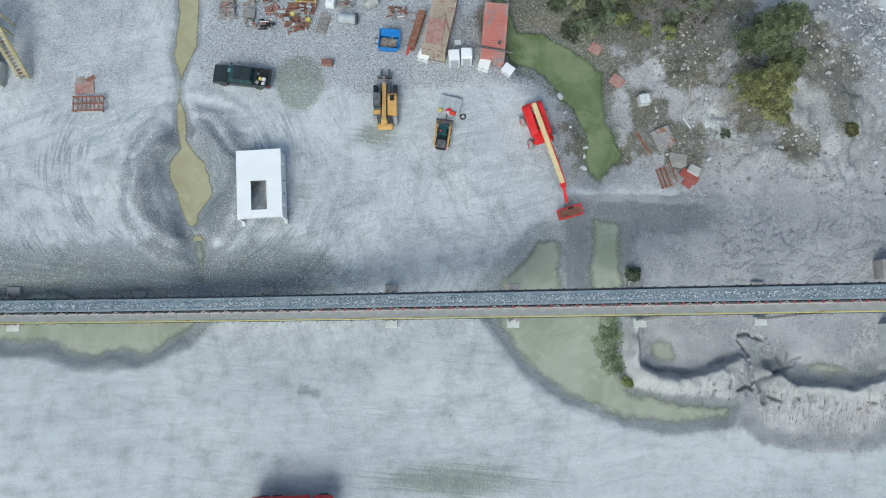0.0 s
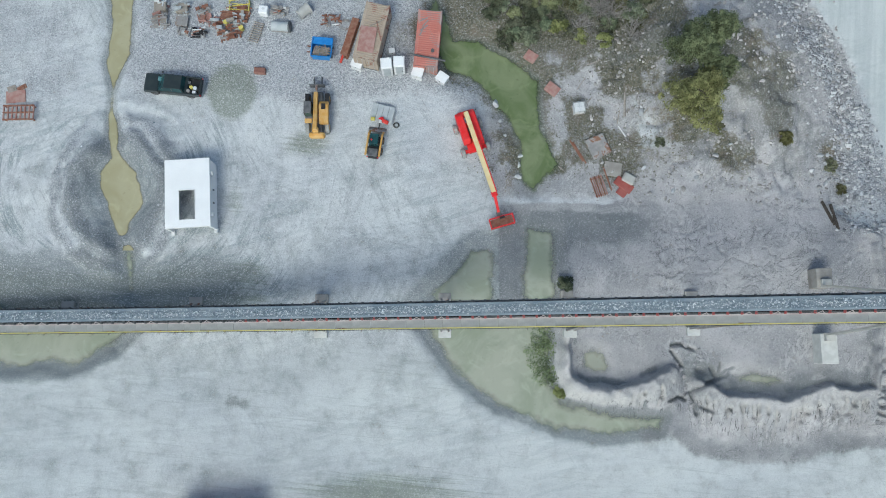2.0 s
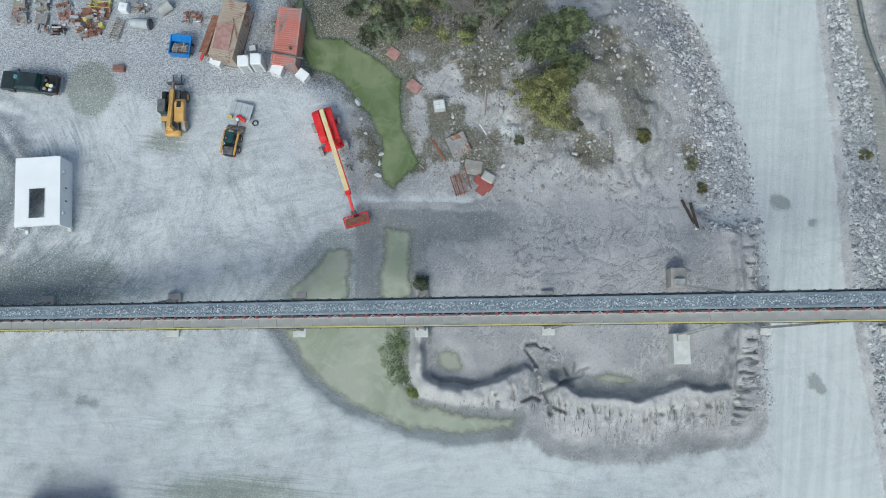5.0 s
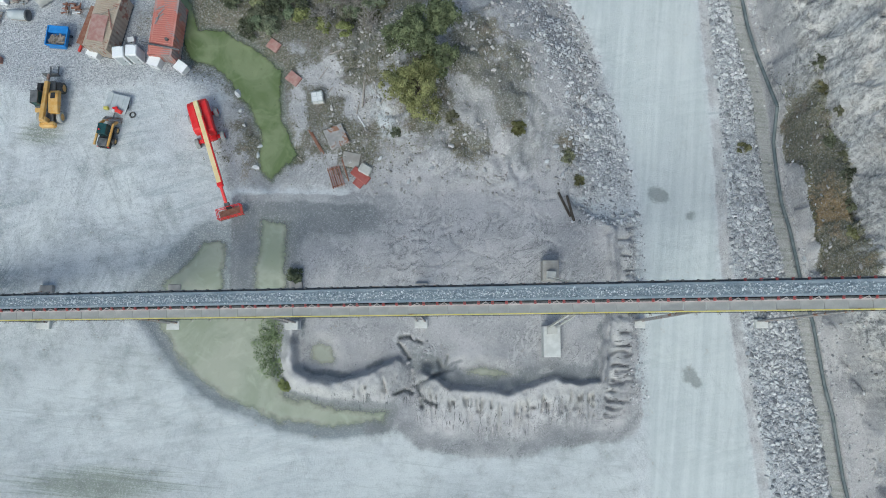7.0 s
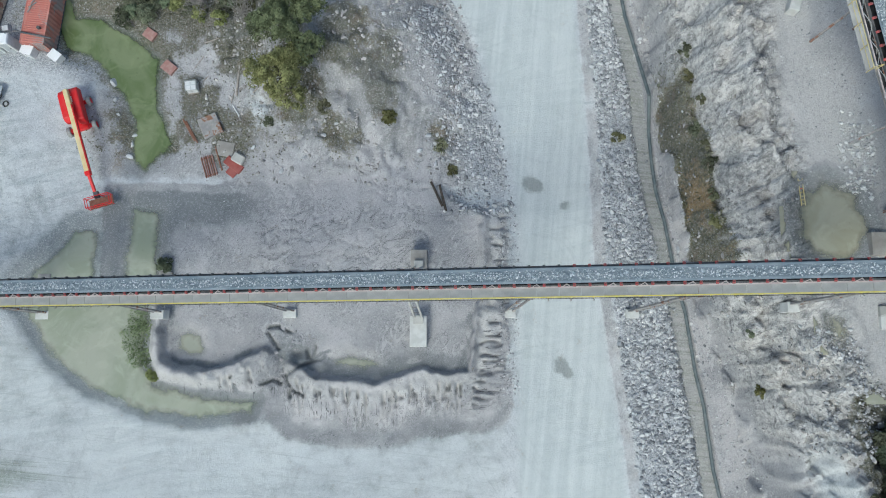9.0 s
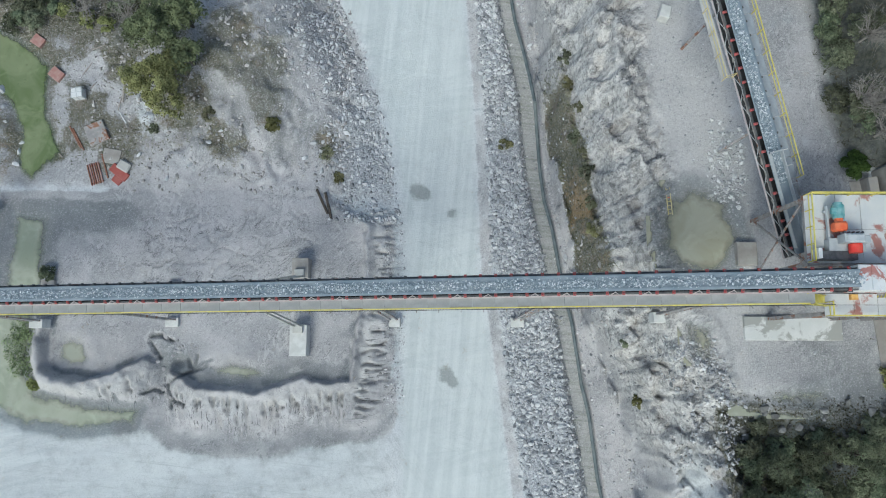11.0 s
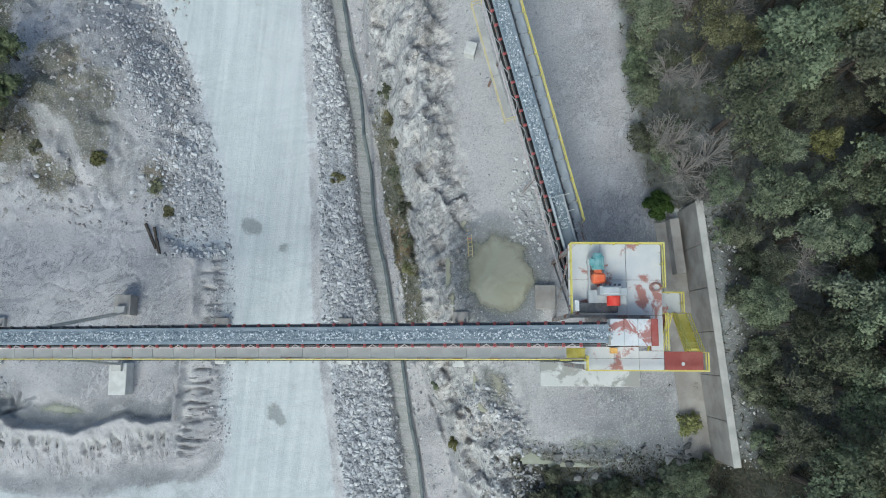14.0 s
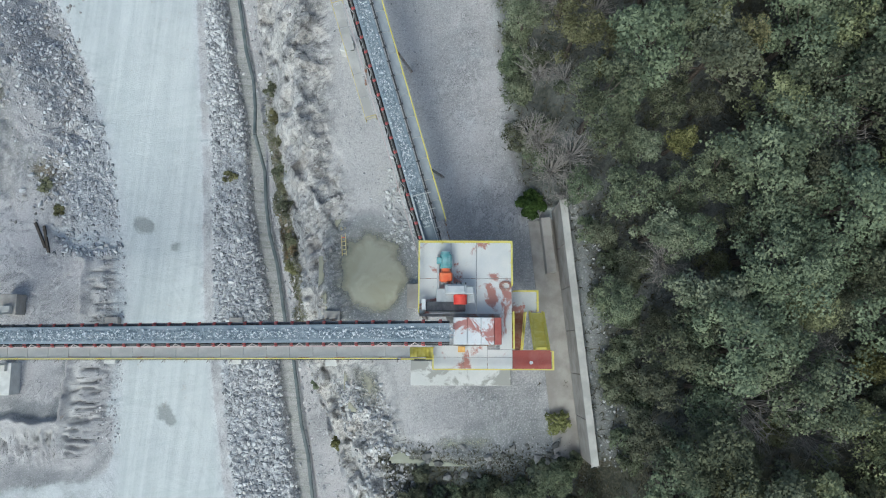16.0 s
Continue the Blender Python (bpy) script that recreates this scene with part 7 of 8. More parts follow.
for i in range(9):
    part("rung", Geo().rod((-0.58, -1.05 + i * 0.26, 0.3), (0.58, -1.05 + i * 0.26, 0.3), 0.06, 8), TIMBER, t)
t = thing("water_tank", stand(-11.7, 35.75, -8), "white square plastic tank on the gravel", "tank")
part("shell", Geo().box((0, 0, 0.5), (0.92, 0.86, 0.9)), WHITE, t, "", 0.06)
part("cap", Geo().rod((0, 0, 0.95), (0, 0, 1.02), 0.14, 12), WHITE_DIRTY, t)
t = thing("half_tank", stand(-9.95, 34.1, -5), "cut open blue grey steel tank lying on its side", "tank")
part("shell", Geo().rod((-0.9, 0, 0.5), (0.9, 0, 0.5), 0.5, 18), GEAR_GREY, t, "", 0.02)
part("end_ring", Geo().rod((0.86, 0, 0.5), (1.05, 0, 0.5), 0.58, 18), STEEL, t)
part("cradle", Geo().box((0, 0, 0.06), (1.9, 0.8, 0.12)), TIMBER, t)
oddments(-10.1, 35.9, 4, 9, 1.2, 0.9, 0.6, DUSTY, 41, "grey wooden crate with metal parts")
t = thing("concrete_pipe", stand(-7.6, 35.75, 40), "short pale concrete pipe lying on the gravel", "pipe")
part("barrel", Geo().rod((-0.62, 0, 0.52), (0.62, 0, 0.52), 0.52, 22), CONCRETE, t, "", 0.02)
part("collar", Geo().rod((0.5, 0, 0.52), (0.72, 0, 0.52), 0.57, 22), CONCRETE, t)
oddments(-4.7, 35.0, 0, 9, 1.6, 1.0, 0.4, RUST, 42, "rusty pump frame with bars on the gravel")
simple("brick_crate", -11.95, 29.35, -4, [((0, 0, 0.25), (1.15, 0.62, 0.5)), ((0, 0, 0.52), (1.0, 0.5, 0.06))], TIMBER_RED, "small reddish wooden crate on the gravel", "crate")
g = Geo()
for ring in range(3):
    r = 0.75 - 0.12 * ring
    for i in range(20):
        a, b = 2 * math.pi * i / 20, 2 * math.pi * (i + 1) / 20
        g.rod((r * math.cos(a), 0.8 * r * math.sin(a), 0.04), (r * math.cos(b), 0.8 * r * math.sin(b), 0.04), 0.03, 5)
o = tagged(part("cable_coil", g, DUSTY), "loose coil of grey cable on the gravel", "cable")
o.matrix_basis = stand(-3.3, 34.6, 0)

t = thing("bar_rack", stand(-36.05, 24.75, 1), "rusty red slotted steel rack on the pale ground", "rack")
for k in (-0.72, 0.0, 0.72):
    part("rail", Geo().box((0, k, 0.55), (3.1, 0.14, 0.16)), RUST, t)
for i in range(8):
    part("crossbar", Geo().box((-1.5 + i * 0.43, 0, 0.5), (0.12, 1.6, 0.14)), RUST_PINK, t)
for x in (-1.4, 1.4):
    for y in (-0.68, 0.68):
        part("leg", Geo().box((x, y, 0.24), (0.12, 0.12, 0.5)), RUST, t)
for x, y, rz, w, d, ma in ((-36.75, 26.6, 6, 2.0, 1.3, RUST_PINK), (-37.2, 27.4, 20, 0.9, 0.7, TIMBER), (-36.2, 27.55, 30, 1.0, 0.5, RUST)):
    simple("scrap_plate", x, y, rz, [((0, 0, 0.05), (w, d, 0.06)), ((w * 0.2, 0, 0.1), (0.15, 0.15, 0.06)), ((w * 0.2, -d * 0.25, 0.1), (0.12, 0.12, 0.06))], ma, "flat rusty plate lying on the pale ground", "plate", "plates by the rack")


def stair_tower():
    t = thing("stair_tower", stand(-46.0, 31.2, 0), "faded yellow steel stair beside a plant building", "stair")
    top = 4.3
    part("platform", Geo().box((0, 1.6, top), (3.2, 1.3, 0.08)), DUSTY, t)
    for x in (-1.5, 1.5):
        for y in (1.0, 2.2):
            part("leg", Geo().box((x, y, top / 2), (0.16, 0.16, top)), FADED_YELLOW, t)
    for i in range(17):
        part("tread", Geo().box((1.75 + i * 0.09, 0.8 - i * 0.27, top - 0.1 - i * 0.235), (0.85, 0.25, 0.04), 18), DUSTY, t)
    for k in (-0.45, 0.45):
        a, b = (1.75 + k, 0.95, top), (3.25 + k, -3.7, 0.15)
        part("string", Geo().beam(a, b, 0.08, 0.26), FADED_YELLOW, t)
        m = tuple((p + q) / 2 for p, q in zip(a, b))
        handrail([a, m, b], 1.0, t, FADED_YELLOW, r=0.045)
    handrail([(-1.5, 2.25, top), (0, 2.25, top), (1.6, 2.25, top), (1.6, 1.6, top)], 1.05, t, FADED_YELLOW, r=0.045)
    part("hopper", Geo().box((-0.6, -1.2, 2.2), (1.8, 3.0, 3.6), taper=1.2), DUSTY, t, "", 0.05)
    part("plinth", Geo().box((0.4, -3.4, 0.5), (1.4, 2.4, 1.1)), CONCRETE, t, "", 0.04)


stair_tower()

# ---- salvage between the green pond and the mound ----
t = thing("water_container", stand(20.75, 25.55, 8), "pale caged plastic water container on a pallet", "container")
part("tank", Geo().box((0, 0, 0.62), (1.08, 0.98, 0.95)), WHITE_DIRTY, t, "", 0.06)
cage = Geo()
for k in (-0.5, 0, 0.5):
    cage.box((k * 1.14, 0, 1.11), (0.03, 1.04, 0.03)).box((0, k * 1.04, 1.12), (1.16, 0.03, 0.03))
    for y in (-0.52, 0.52):
        cage.box((k * 1.14, y, 0.62), (0.03, 0.03, 1.0))
part("cage", cage, GEAR_GREY, t)
part("pallet", Geo().box((0, 0, 0.07), (1.2, 1.05, 0.13)), TIMBER, t)
for x, y, rz, w, d, ma, lab in ((16.0, 31.3, -35, 1.2, 1.0, RUST_PINK, "pale red plate on the pond's bank"), (18.15, 27.75, -38, 1.35, 1.05, RUST_PINK, "pale reddish crate lid beside the pond")):
    simple("salvage_plate", x, y, rz, [((0, 0, 0.2), (w, d, 0.35)), ((0, 0, 0.4), (w * 1.05, d * 1.05, 0.05))], ma, lab, "crate", "salvage plates")
simple("concrete_slab", 22.7, 21.6, 24, [((0, 0, 0.25), (2.0, 2.2, 0.3))], DUSTY, "tilted grey concrete slab among weeds", "slab", bevel=0.05)
simple("concrete_slab", 24.2, 19.3, -10, [((0, 0, 0.08), (1.8, 1.5, 0.15))], DIRTY_CONCRETE, "thin stained concrete slab among weeds", "slab", bevel=0.04)
for k, (x, y, rz) in enumerate(((20.5, 21.2, 30), (20.8, 21.0, 30), (23.6, 18.3, 18), (45.5, 14.6, 25), (46.1, 14.2, 14))):
    simple("steel_rail" if k < 3 else "log", x, y, rz, [((0, 0, 0.1), (0.14 if k < 3 else 0.24, 2.6 if k < 3 else 2.7, 0.12 if k < 3 else 0.22))], RUST if k < 3 else BARK, "rusty steel rail lying in the weeds" if k < 3 else "dark fallen log on the silt", "rail" if k < 3 else "log", "rails" if k < 3 else "logs", 0.02)
t = thing("steel_grate", stand(22.7, 17.5, 18), "rust red slotted steel grate on the silt", "grate")
for i in range(6):
    part("bar", Geo().box((-0.55 + i * 0.22, 0, 0.12), (0.1, 2.2, 0.12)), RUST_PINK if i % 2 else RUST, t)
for y in (-0.9, 0.9):
    part("crossbar", Geo().box((0, y, 0.05), (1.3, 0.1, 0.08)), RUST, t)
simple("broken_slab", 25.2, 17.6, -38, [((0, 0, 0.2), (2.0, 0.9, 0.3)), ((0.3, -0.7, 0.12), (1.0, 0.8, 0.2))], RED_PLATE, "broken slab painted dull red", "slab", bevel=0.05)
simple("broken_slab", 25.7, 18.2, -30, [((0, 0, 0.3), (1.3, 1.0, 0.4))], CONCRETE, "broken pale concrete slab", "slab", bevel=0.12)
for x, y, rz, ln, r in ((25.45, 26.3, -3, 3.4, 0.13), (25.2, 23.2, 32, 1.35, 0.09), (22.5, 30.5, -70, 1.5, 0.07), (24.9, 24.9, -12, 2.0, 0.06), (21.2, 28.4, -35, 1.6, 0.05), (22.0, 26.6, -40, 0.8, 0.06), (19.0, 19.4, 50, 0.9, 0.06), (27.6, 25.2, -40, 1.4, 0.06)):
    o = tagged(part("log", Geo().rod((0, -ln / 2, r), (0, ln / 2, r * 1.05), r, 9, r * 0.7), WHITE_DIRTY if ln == 1.35 else LOG), "pale painted post on the ground" if ln == 1.35 else "bleached bare log lying among weeds", "log", "bleached logs")
    o.matrix_basis = stand(x, y, rz)
t = thing("short_ladder", stand(76.05, 12.5, 4), "short rusty yellow ladder lying by the puddle", "ladder")
for k in (-0.16, 0.16):
    part("rail", Geo().box((k, 0, 0.12), (0.06, 2.3, 0.08)), FADED_YELLOW, t)
for i in range(7):
    part("rung", Geo().box((0, -1.0 + i * 0.33, 0.12), (0.34, 0.05, 0.05)), GUARD_ORANGE if i == 4 else FADED_YELLOW, t)


# ---- loose rock ----
def along(n, xlo, xhi, y0, y1, seed, power=2.5, small=0.12, large=0.7):
    """Points between two lines that run north and south, with many small sizes and few large."""
    r = np.random.default_rng(seed)
    y = y0 + (y1 - y0) * r.random(n)
    a, b = xlo(y), xhi(y)
    x = a + (b - a) * r.random(n)
    s = small + (large - small) * r.random(n) ** power
    z = land(x, y)[0]
    return np.stack([x, y, z], axis=-1), s


def thin(p, s, keep, seed=0):
    """Fewer stones where a slow noise is low, so that they lie in drifts."""
    k = keep(p[:, 0], p[:, 1]) > np.random.default_rng(seed + 500).random(len(p))
    return p[k], s[k]


road_e, road_w, ditch, foot, brow = (lambda y, rows=rows: line_x(rows, y) for rows in (ROAD_E, ROAD_W, DITCH, FOOT, BROW))
p, s = along(17000, lambda y: road_e(y) + 1.1, lambda y: ditch(y) - 1.4, -20, 45, 61, 3.4, 0.10, 0.85)
p, s = thin(p, s, lambda x, y: np.where(np.hypot((x - 63.6) / 1.6, (y - 20.5) / 2.6) < 1, 0.15, 0.5 + 0.5 * step(0.4, 0.55, fbm(x, y, 3, 3, 4))))
big_a = np.argsort(-s)[:140]
picked = [(p[i], s[i]) for i in big_a]
keep = np.setdiff1d(np.arange(len(s)), big_a)
scatter("riprap", p[keep], s[keep], ROCK, "pale broken riprap along the haul road", "riprap", 61)
p, s = along(11000, lambda y: road_w(y) - 8.5, lambda y: road_w(y) - 0.2, 12.5, 46, 62, 3.2, 0.08, 0.75)
p, s = thin(p, s, lambda x, y: step(9, 1.5, np.abs(x - road_w(y) + 2.2) * 1.6) * (0.3 + step(0.4, 0.6, fbm(x, y, 2.5, 3, 6))) + 0.08)
big_b = np.argsort(-s)[:120]
picked += [(p[i], s[i]) for i in big_b]
keep = np.setdiff1d(np.arange(len(s)), big_b)
scatter("riprap", p[keep], s[keep], ROCK, "grey broken riprap on the bank of the haul road", "riprap", 62)
p, s = along(900, lambda y: 51.6 + 0 * y, lambda y: 53.6 + 0 * y, -5, 13, 63, 3.0, 0.06, 0.4)
scatter("rubble", p, s, ROCK, "small pale rubble along the road's edge", "rubble", 63)
p, s = along(2600, lambda y: ditch(y) - 1.8, lambda y: foot(y) + 1.2, -20, 40, 64, 3.2, 0.06, 0.55)
p, s = thin(p, s, lambda x, y: 0.12 + 0.88 * step(0.2, 0.9, np.abs(x - ditch(y) + 0.6)))
scatter("rubble", p, s, ROCK, "broken rock fallen along the ditch", "rubble", 64)
p, s = along(4200, lambda y: foot(y), lambda y: brow(y) + 0.8, -20, 42, 65, 3.0, 0.08, 0.8)
p, s = thin(p, s, lambda x, y: (0.3 + 0.7 * step(5, 0, y)) * (0.15 + 0.85 * step(0.45, 0.6, fbm(x, y, 2.2, 3, 8))))
scatter("scree", p, s, BROWN_ROCK, "brown grey loose rock on the bluff", "scree", 65, 0.32)
p, s = along(1200, lambda y: brow(y) - 2.0, lambda y: brow(y) + 2.5, -9, 1.5, 66, 2.5, 0.08, 0.6)
scatter("rubble", p, s, ROCK, "pale tipped rubble at the bench's edge", "rubble", 66)
p, s = along(900, lambda y: 79.2 + 0 * y, lambda y: 82.6 + 0 * y, 10.5, 19.5, 67, 3.0, 0.09, 0.75)
p, s = thin(p, s, lambda x, y: step(3.4, 0.3, np.hypot((x - 80.9) / 0.9, (y - 15.4) / 1.6)))
scatter("rubble", p, s, PALE_ROCK, "pale rocks spilled beneath the second conveyor", "rubble", 67)
p, s = along(1500, lambda y: brow(y) + 0.5, lambda y: 82.0 + 0 * y, 6, 40, 68, 3.5, 0.05, 0.32)
scatter("rubble", p, s, ROCK, "small stones strewn over the bench", "rubble", 68)
p, s = along(260, lambda y: brow(y) + 2, lambda y: 93.5 + 0 * y, -13, -3, 69, 2.0, 0.15, 1.3)
scatter("rubble", p, s, DARK_ROCK, "dark boulders on the slope below the bench", "rubble", 69)
p, s = along(550, lambda y: 93.4 + (15 - y) * 0.1, lambda y: 95.6 + (15 - y) * 0.1, -5, 16, 70, 3.0, 0.06, 0.4)
scatter("rubble", p, s, ROCK, "grey stones behind the retaining wall", "rubble", 70)
p, s = along(5200, lambda y: 22 + 0 * y, lambda y: 48 + 0 * y, 15.5, 40, 71, 3.6, 0.05, 0.7)
p, s = thin(p, s, lambda x, y: 0.15 + 0.85 * step(0.45, 0.62, fbm(x, y, 3.0, 3, 14)))
scatter("rubble", p, s, BROWN_ROCK, "stones strewn over the gravel mound", "rubble", 71)
p, s = along(3200, lambda y: -24 + 0 * y, lambda y: 15 + 0 * y, 24, 42, 72, 4.0, 0.04, 0.2)
p, s = thin(p, s, lambda x, y: step(0.4, 0.6, fbm(x, y, 4, 3, 15)))
scatter("pebbles", p, s, ROCK, "scattered pebbles on the yard's gravel", "pebbles", 72)
p, s = along(1500, lambda y: -34 + 0 * y, lambda y: -18 + 0 * y, 8, 26, 73, 3.5, 0.05, 0.28)
p, s = thin(p, s, lambda x, y: np.exp(-((np.hypot((x + 25.5) / 7.6, (y - 16.5) / 9.0) - 0.65) / 0.25) ** 2) * (inside(STREAM, x, y) > 0.3))
scatter("pebbles", p, s, BLUE_ROCK, "blue grey stones on the dug gravel ring", "pebbles", 73)
p, s = along(500, lambda y: 17 + 0 * y, lambda y: 52 + 0 * y, -8, 15, 74, 3.5, 0.04, 0.25)
p, s = thin(p, s, lambda x, y: step(0.5, 0.6, fbm(x, y, 3, 3, 16)))
scatter("pebbles", p, s, ROCK, "few stones lying on the silt", "pebbles", 74)

p, s = along(150, lambda y: 28.6 + 0 * y, lambda y: 33.6 + 0 * y, -5.0, 1.6, 75, 2.6, 0.12, 0.95)
p, s = thin(p, s, lambda x, y: np.exp(-((x - 31.2 - 0.15 * y) / 1.3) ** 2))
scatter("clods", p, s, SILT_CLOD, "broken clods of dried silt in the washed-out gap", "clods", 75, 0.35)

BOULDER = [mesh_of("boulder", Geo().add(*stone_shape(200 + k, 2, 0.22))) for k in range(5)]
spots = ((12.3, 26.4, 1.15), (12.8, 24.6, 0.8), (14.65, 19.85, 0.9), (14.5, 18.55, 1.15), (14.75, 20.8, 0.7), (13.2, 22.9, 0.55), (27.1, 24.8, 1.2), (27.0, 25.5, 0.6), (27.2, 19.3, 0.9), (30.1, 17.0, 0.8), (32.4, 18.2, 0.8),
         (34.2, 20.4, 0.9), (35.6, 21.4, 0.7), (69.3, 9.3, 1.0), (17.0, 5.6, 0.5), (37.6, 18.0, 0.7), (43.9, 18.9, 0.9), (45.4, 17.6, 1.0), (46.8, 18.6, 0.9), (44.6, 20.3, 0.8), (47.8, 21.5, 0.9), (49.4, 25.0, 0.9), (46.1, 28.4, 1.0), (66.0, 30.6, 0.9), (87.2, 0.2, 0.45), (68.9, 3.4, 0.6))
for i, (x, y, s) in enumerate(spots):
    o = tagged(part("boulder", BOULDER[i % 5], BOULDER_ROCK), "angular pale grey boulder half sunk in the ground", "boulder", "boulders")
    o.matrix_basis = stand(x, y, 47 * i, 0.12 * s) @ Matrix.Diagonal((s, s, s, 1))
for i, (q, k) in enumerate(picked):
    o = tagged(part("boulder", BOULDER[i % 5], BOULDER_ROCK), "large angular stone in the riprap by the road", "boulder", "riprap stones")
    o.matrix_basis = pose(q[0], q[1], q[2] + 0.12 * k, 0, 0, 73 * i) @ Matrix.Diagonal((k, k, k, 1))


# ---- plants ----
def leaf_cloud(centres, radii, per, size, seed, flat=1.0):
    """Leaf blades in clumps; each a small triangle."""
    r = np.random.default_rng(seed)
    c = np.repeat(np.asarray(centres), per, axis=0)
    rad = np.repeat(np.asarray(radii), per)[:, None]
    d = r.normal(size=(len(c), 3))
    d /= np.linalg.norm(d, axis=1, keepdims=True)
    d[:, 2] = np.abs(d[:, 2]) * 1.0 - 0.25
    p = c + d * rad * (0.55 + 0.45 * r.random((len(c), 1)))
    n = d + 0.8 * r.normal(size=d.shape) + (0, 0, flat)
    n /= np.linalg.norm(n, axis=1, keepdims=True)
    u = np.cross(n, r.normal(size=n.shape))
    u /= np.linalg.norm(u, axis=1, keepdims=True)
    w = np.cross(n, u)
    k = size * (0.6 + 0.8 * r.random((len(c), 1)))
    v = np.stack([p - u * k * 0.8 - w * k * 0.5, p + u * k * 0.8 - w * k * 0.5, p + w * k], axis=1).reshape(-1, 3)
    f = np.arange(len(v)).reshape(-1, 3)
    return v, f


def cloud_mesh(name, v, f, material):
    me = bpy.data.meshes.new(name)
    me.from_pydata(v.tolist(), [], f.tolist())
    me.materials.append(material)
    return me


def tree_parts(seed, height, radius, clumps, per, leaf, spiky=0.0, size=0.17, clump=0.62):
    r = np.random.default_rng(seed)
    trunk = Geo()
    lean = r.normal(size=2) * 0.25
    top = (lean[0], lean[1], height * 0.8)
    trunk.rod((0, 0, -0.6), (lean[0] * 0.5, lean[1] * 0.5, height * 0.45), 0.16 + 0.012 * height, 8, 0.12)
    trunk.rod((lean[0] * 0.5, lean[1] * 0.5, height * 0.45), top, 0.12, 7, 0.04)
    centres, radii = [], []
    for i in range(clumps):
        a, h = r.random() * 6.283, r.random() ** 0.7
        reach = radius * (1.0 - (h * 0.9) ** 2.2) ** 0.5 * (0.35 + 0.65 * r.random() ** 0.5) * (0.8 + 0.3 * math.sin(a * 3 + seed))
        z = height * (0.45 + 0.55 * h) * (1 - 0.06 * r.random()) + spiky * r.normal()
        p = (lean[0] + reach * math.cos(a), lean[1] + reach * math.sin(a), z)
        centres.append(p)
        radii.append(clump * (0.65 + 0.7 * r.random()))
        if i % 3 == 0:
            k = 0.35 + 0.4 * h
            trunk.rod((lean[0] * k, lean[1] * k, height * k), p, 0.05, 5, 0.015)
    v, f = leaf_cloud(centres, radii, per, size, seed + 1)
    return mesh_of("trunk", trunk), cloud_mesh("crown", v, f, leaf)


def bare_parts(seed, height, radius, n=46):
    """A leafless shrub tree: forked pale branches with fine twigs."""
    r = np.random.default_rng(seed)
    trunk, twigs = Geo(), Geo()
    trunk.rod((0, 0, -0.5), (0, 0, height * 0.5), 0.12, 7, 0.08)
    for i in range(n):
        a = r.random() * 6.283
        e = Vector((math.cos(a) * radius * (0.4 + 0.6 * r.random()), math.sin(a) * radius * (0.4 + 0.6 * r.random()), height * (0.65 + 0.35 * r.random())))
        s = Vector((0, 0, height * (0.25 + 0.25 * r.random())))
        m = s.lerp(e, 0.5) + Vector(r.normal(size=3) * 0.2)
        trunk.rod(s, m, 0.045, 5, 0.03)
        twigs.rod(m, e, 0.03, 4, 0.012)
        for _ in range(9):
            b = m.lerp(e, 0.2 + 0.8 * r.random())
            twigs.rod(b, b + Vector(r.normal(size=3) * 0.38) + Vector((e.x, e.y, 0)) * 0.12 + Vector((0, 0, 0.15)), 0.014, 3, 0.006)
    return mesh_of("trunk", trunk), mesh_of("crown", twigs)


def plant(name, parts, m, label, category, group, bark=None, crown=None):
    t = thing(name, m, label, category, group)
    part("trunk", parts[0], bark or BARK, t)
    part("crown", parts[1], crown or LEAF_DARK, t)
    return t


kinds = []
for k in range(6):
    kinds.append((tree_parts(300 + k, 6.5 + k * 0.5, 2.3 + 0.25 * (k % 3), 42, 105, LEAF_DARK, 0.55, 0.088, 0.64), "dense dark green tree on the wooded slope"))
for k in range(3):
    kinds.append((tree_parts(320 + k, 6.0 + k * 0.6, 2.1, 40, 100, LEAF_MID, 0.5, 0.085, 0.60), "grey green bushy tree on the wooded slope"))
olive = [(tree_parts(330 + k, 6.6 + k * 0.7, 1.9, 24, 130, LEAF_OLIVE, 0.35, 0.085, 0.62), "olive green tree with rounded tufts on the slope") for k in range(2)]
light = (tree_parts(340, 6.0, 1.4, 26, 110, LEAF_LIGHT, 0.25, 0.085, 0.55), "young yellow green tree among darker trees")
autumn = (tree_parts(341, 8.6, 2.0, 64, 44, LEAF_AUTUMN, 0.5, 0.11, 0.42), "tall tree with sparse olive yellow leaves")
bare = (bare_parts(342, 5.8, 2.2), "leafless grey tree with fine pale twigs")
r = np.random.default_rng(77)
models = {}
pitch = 2.86
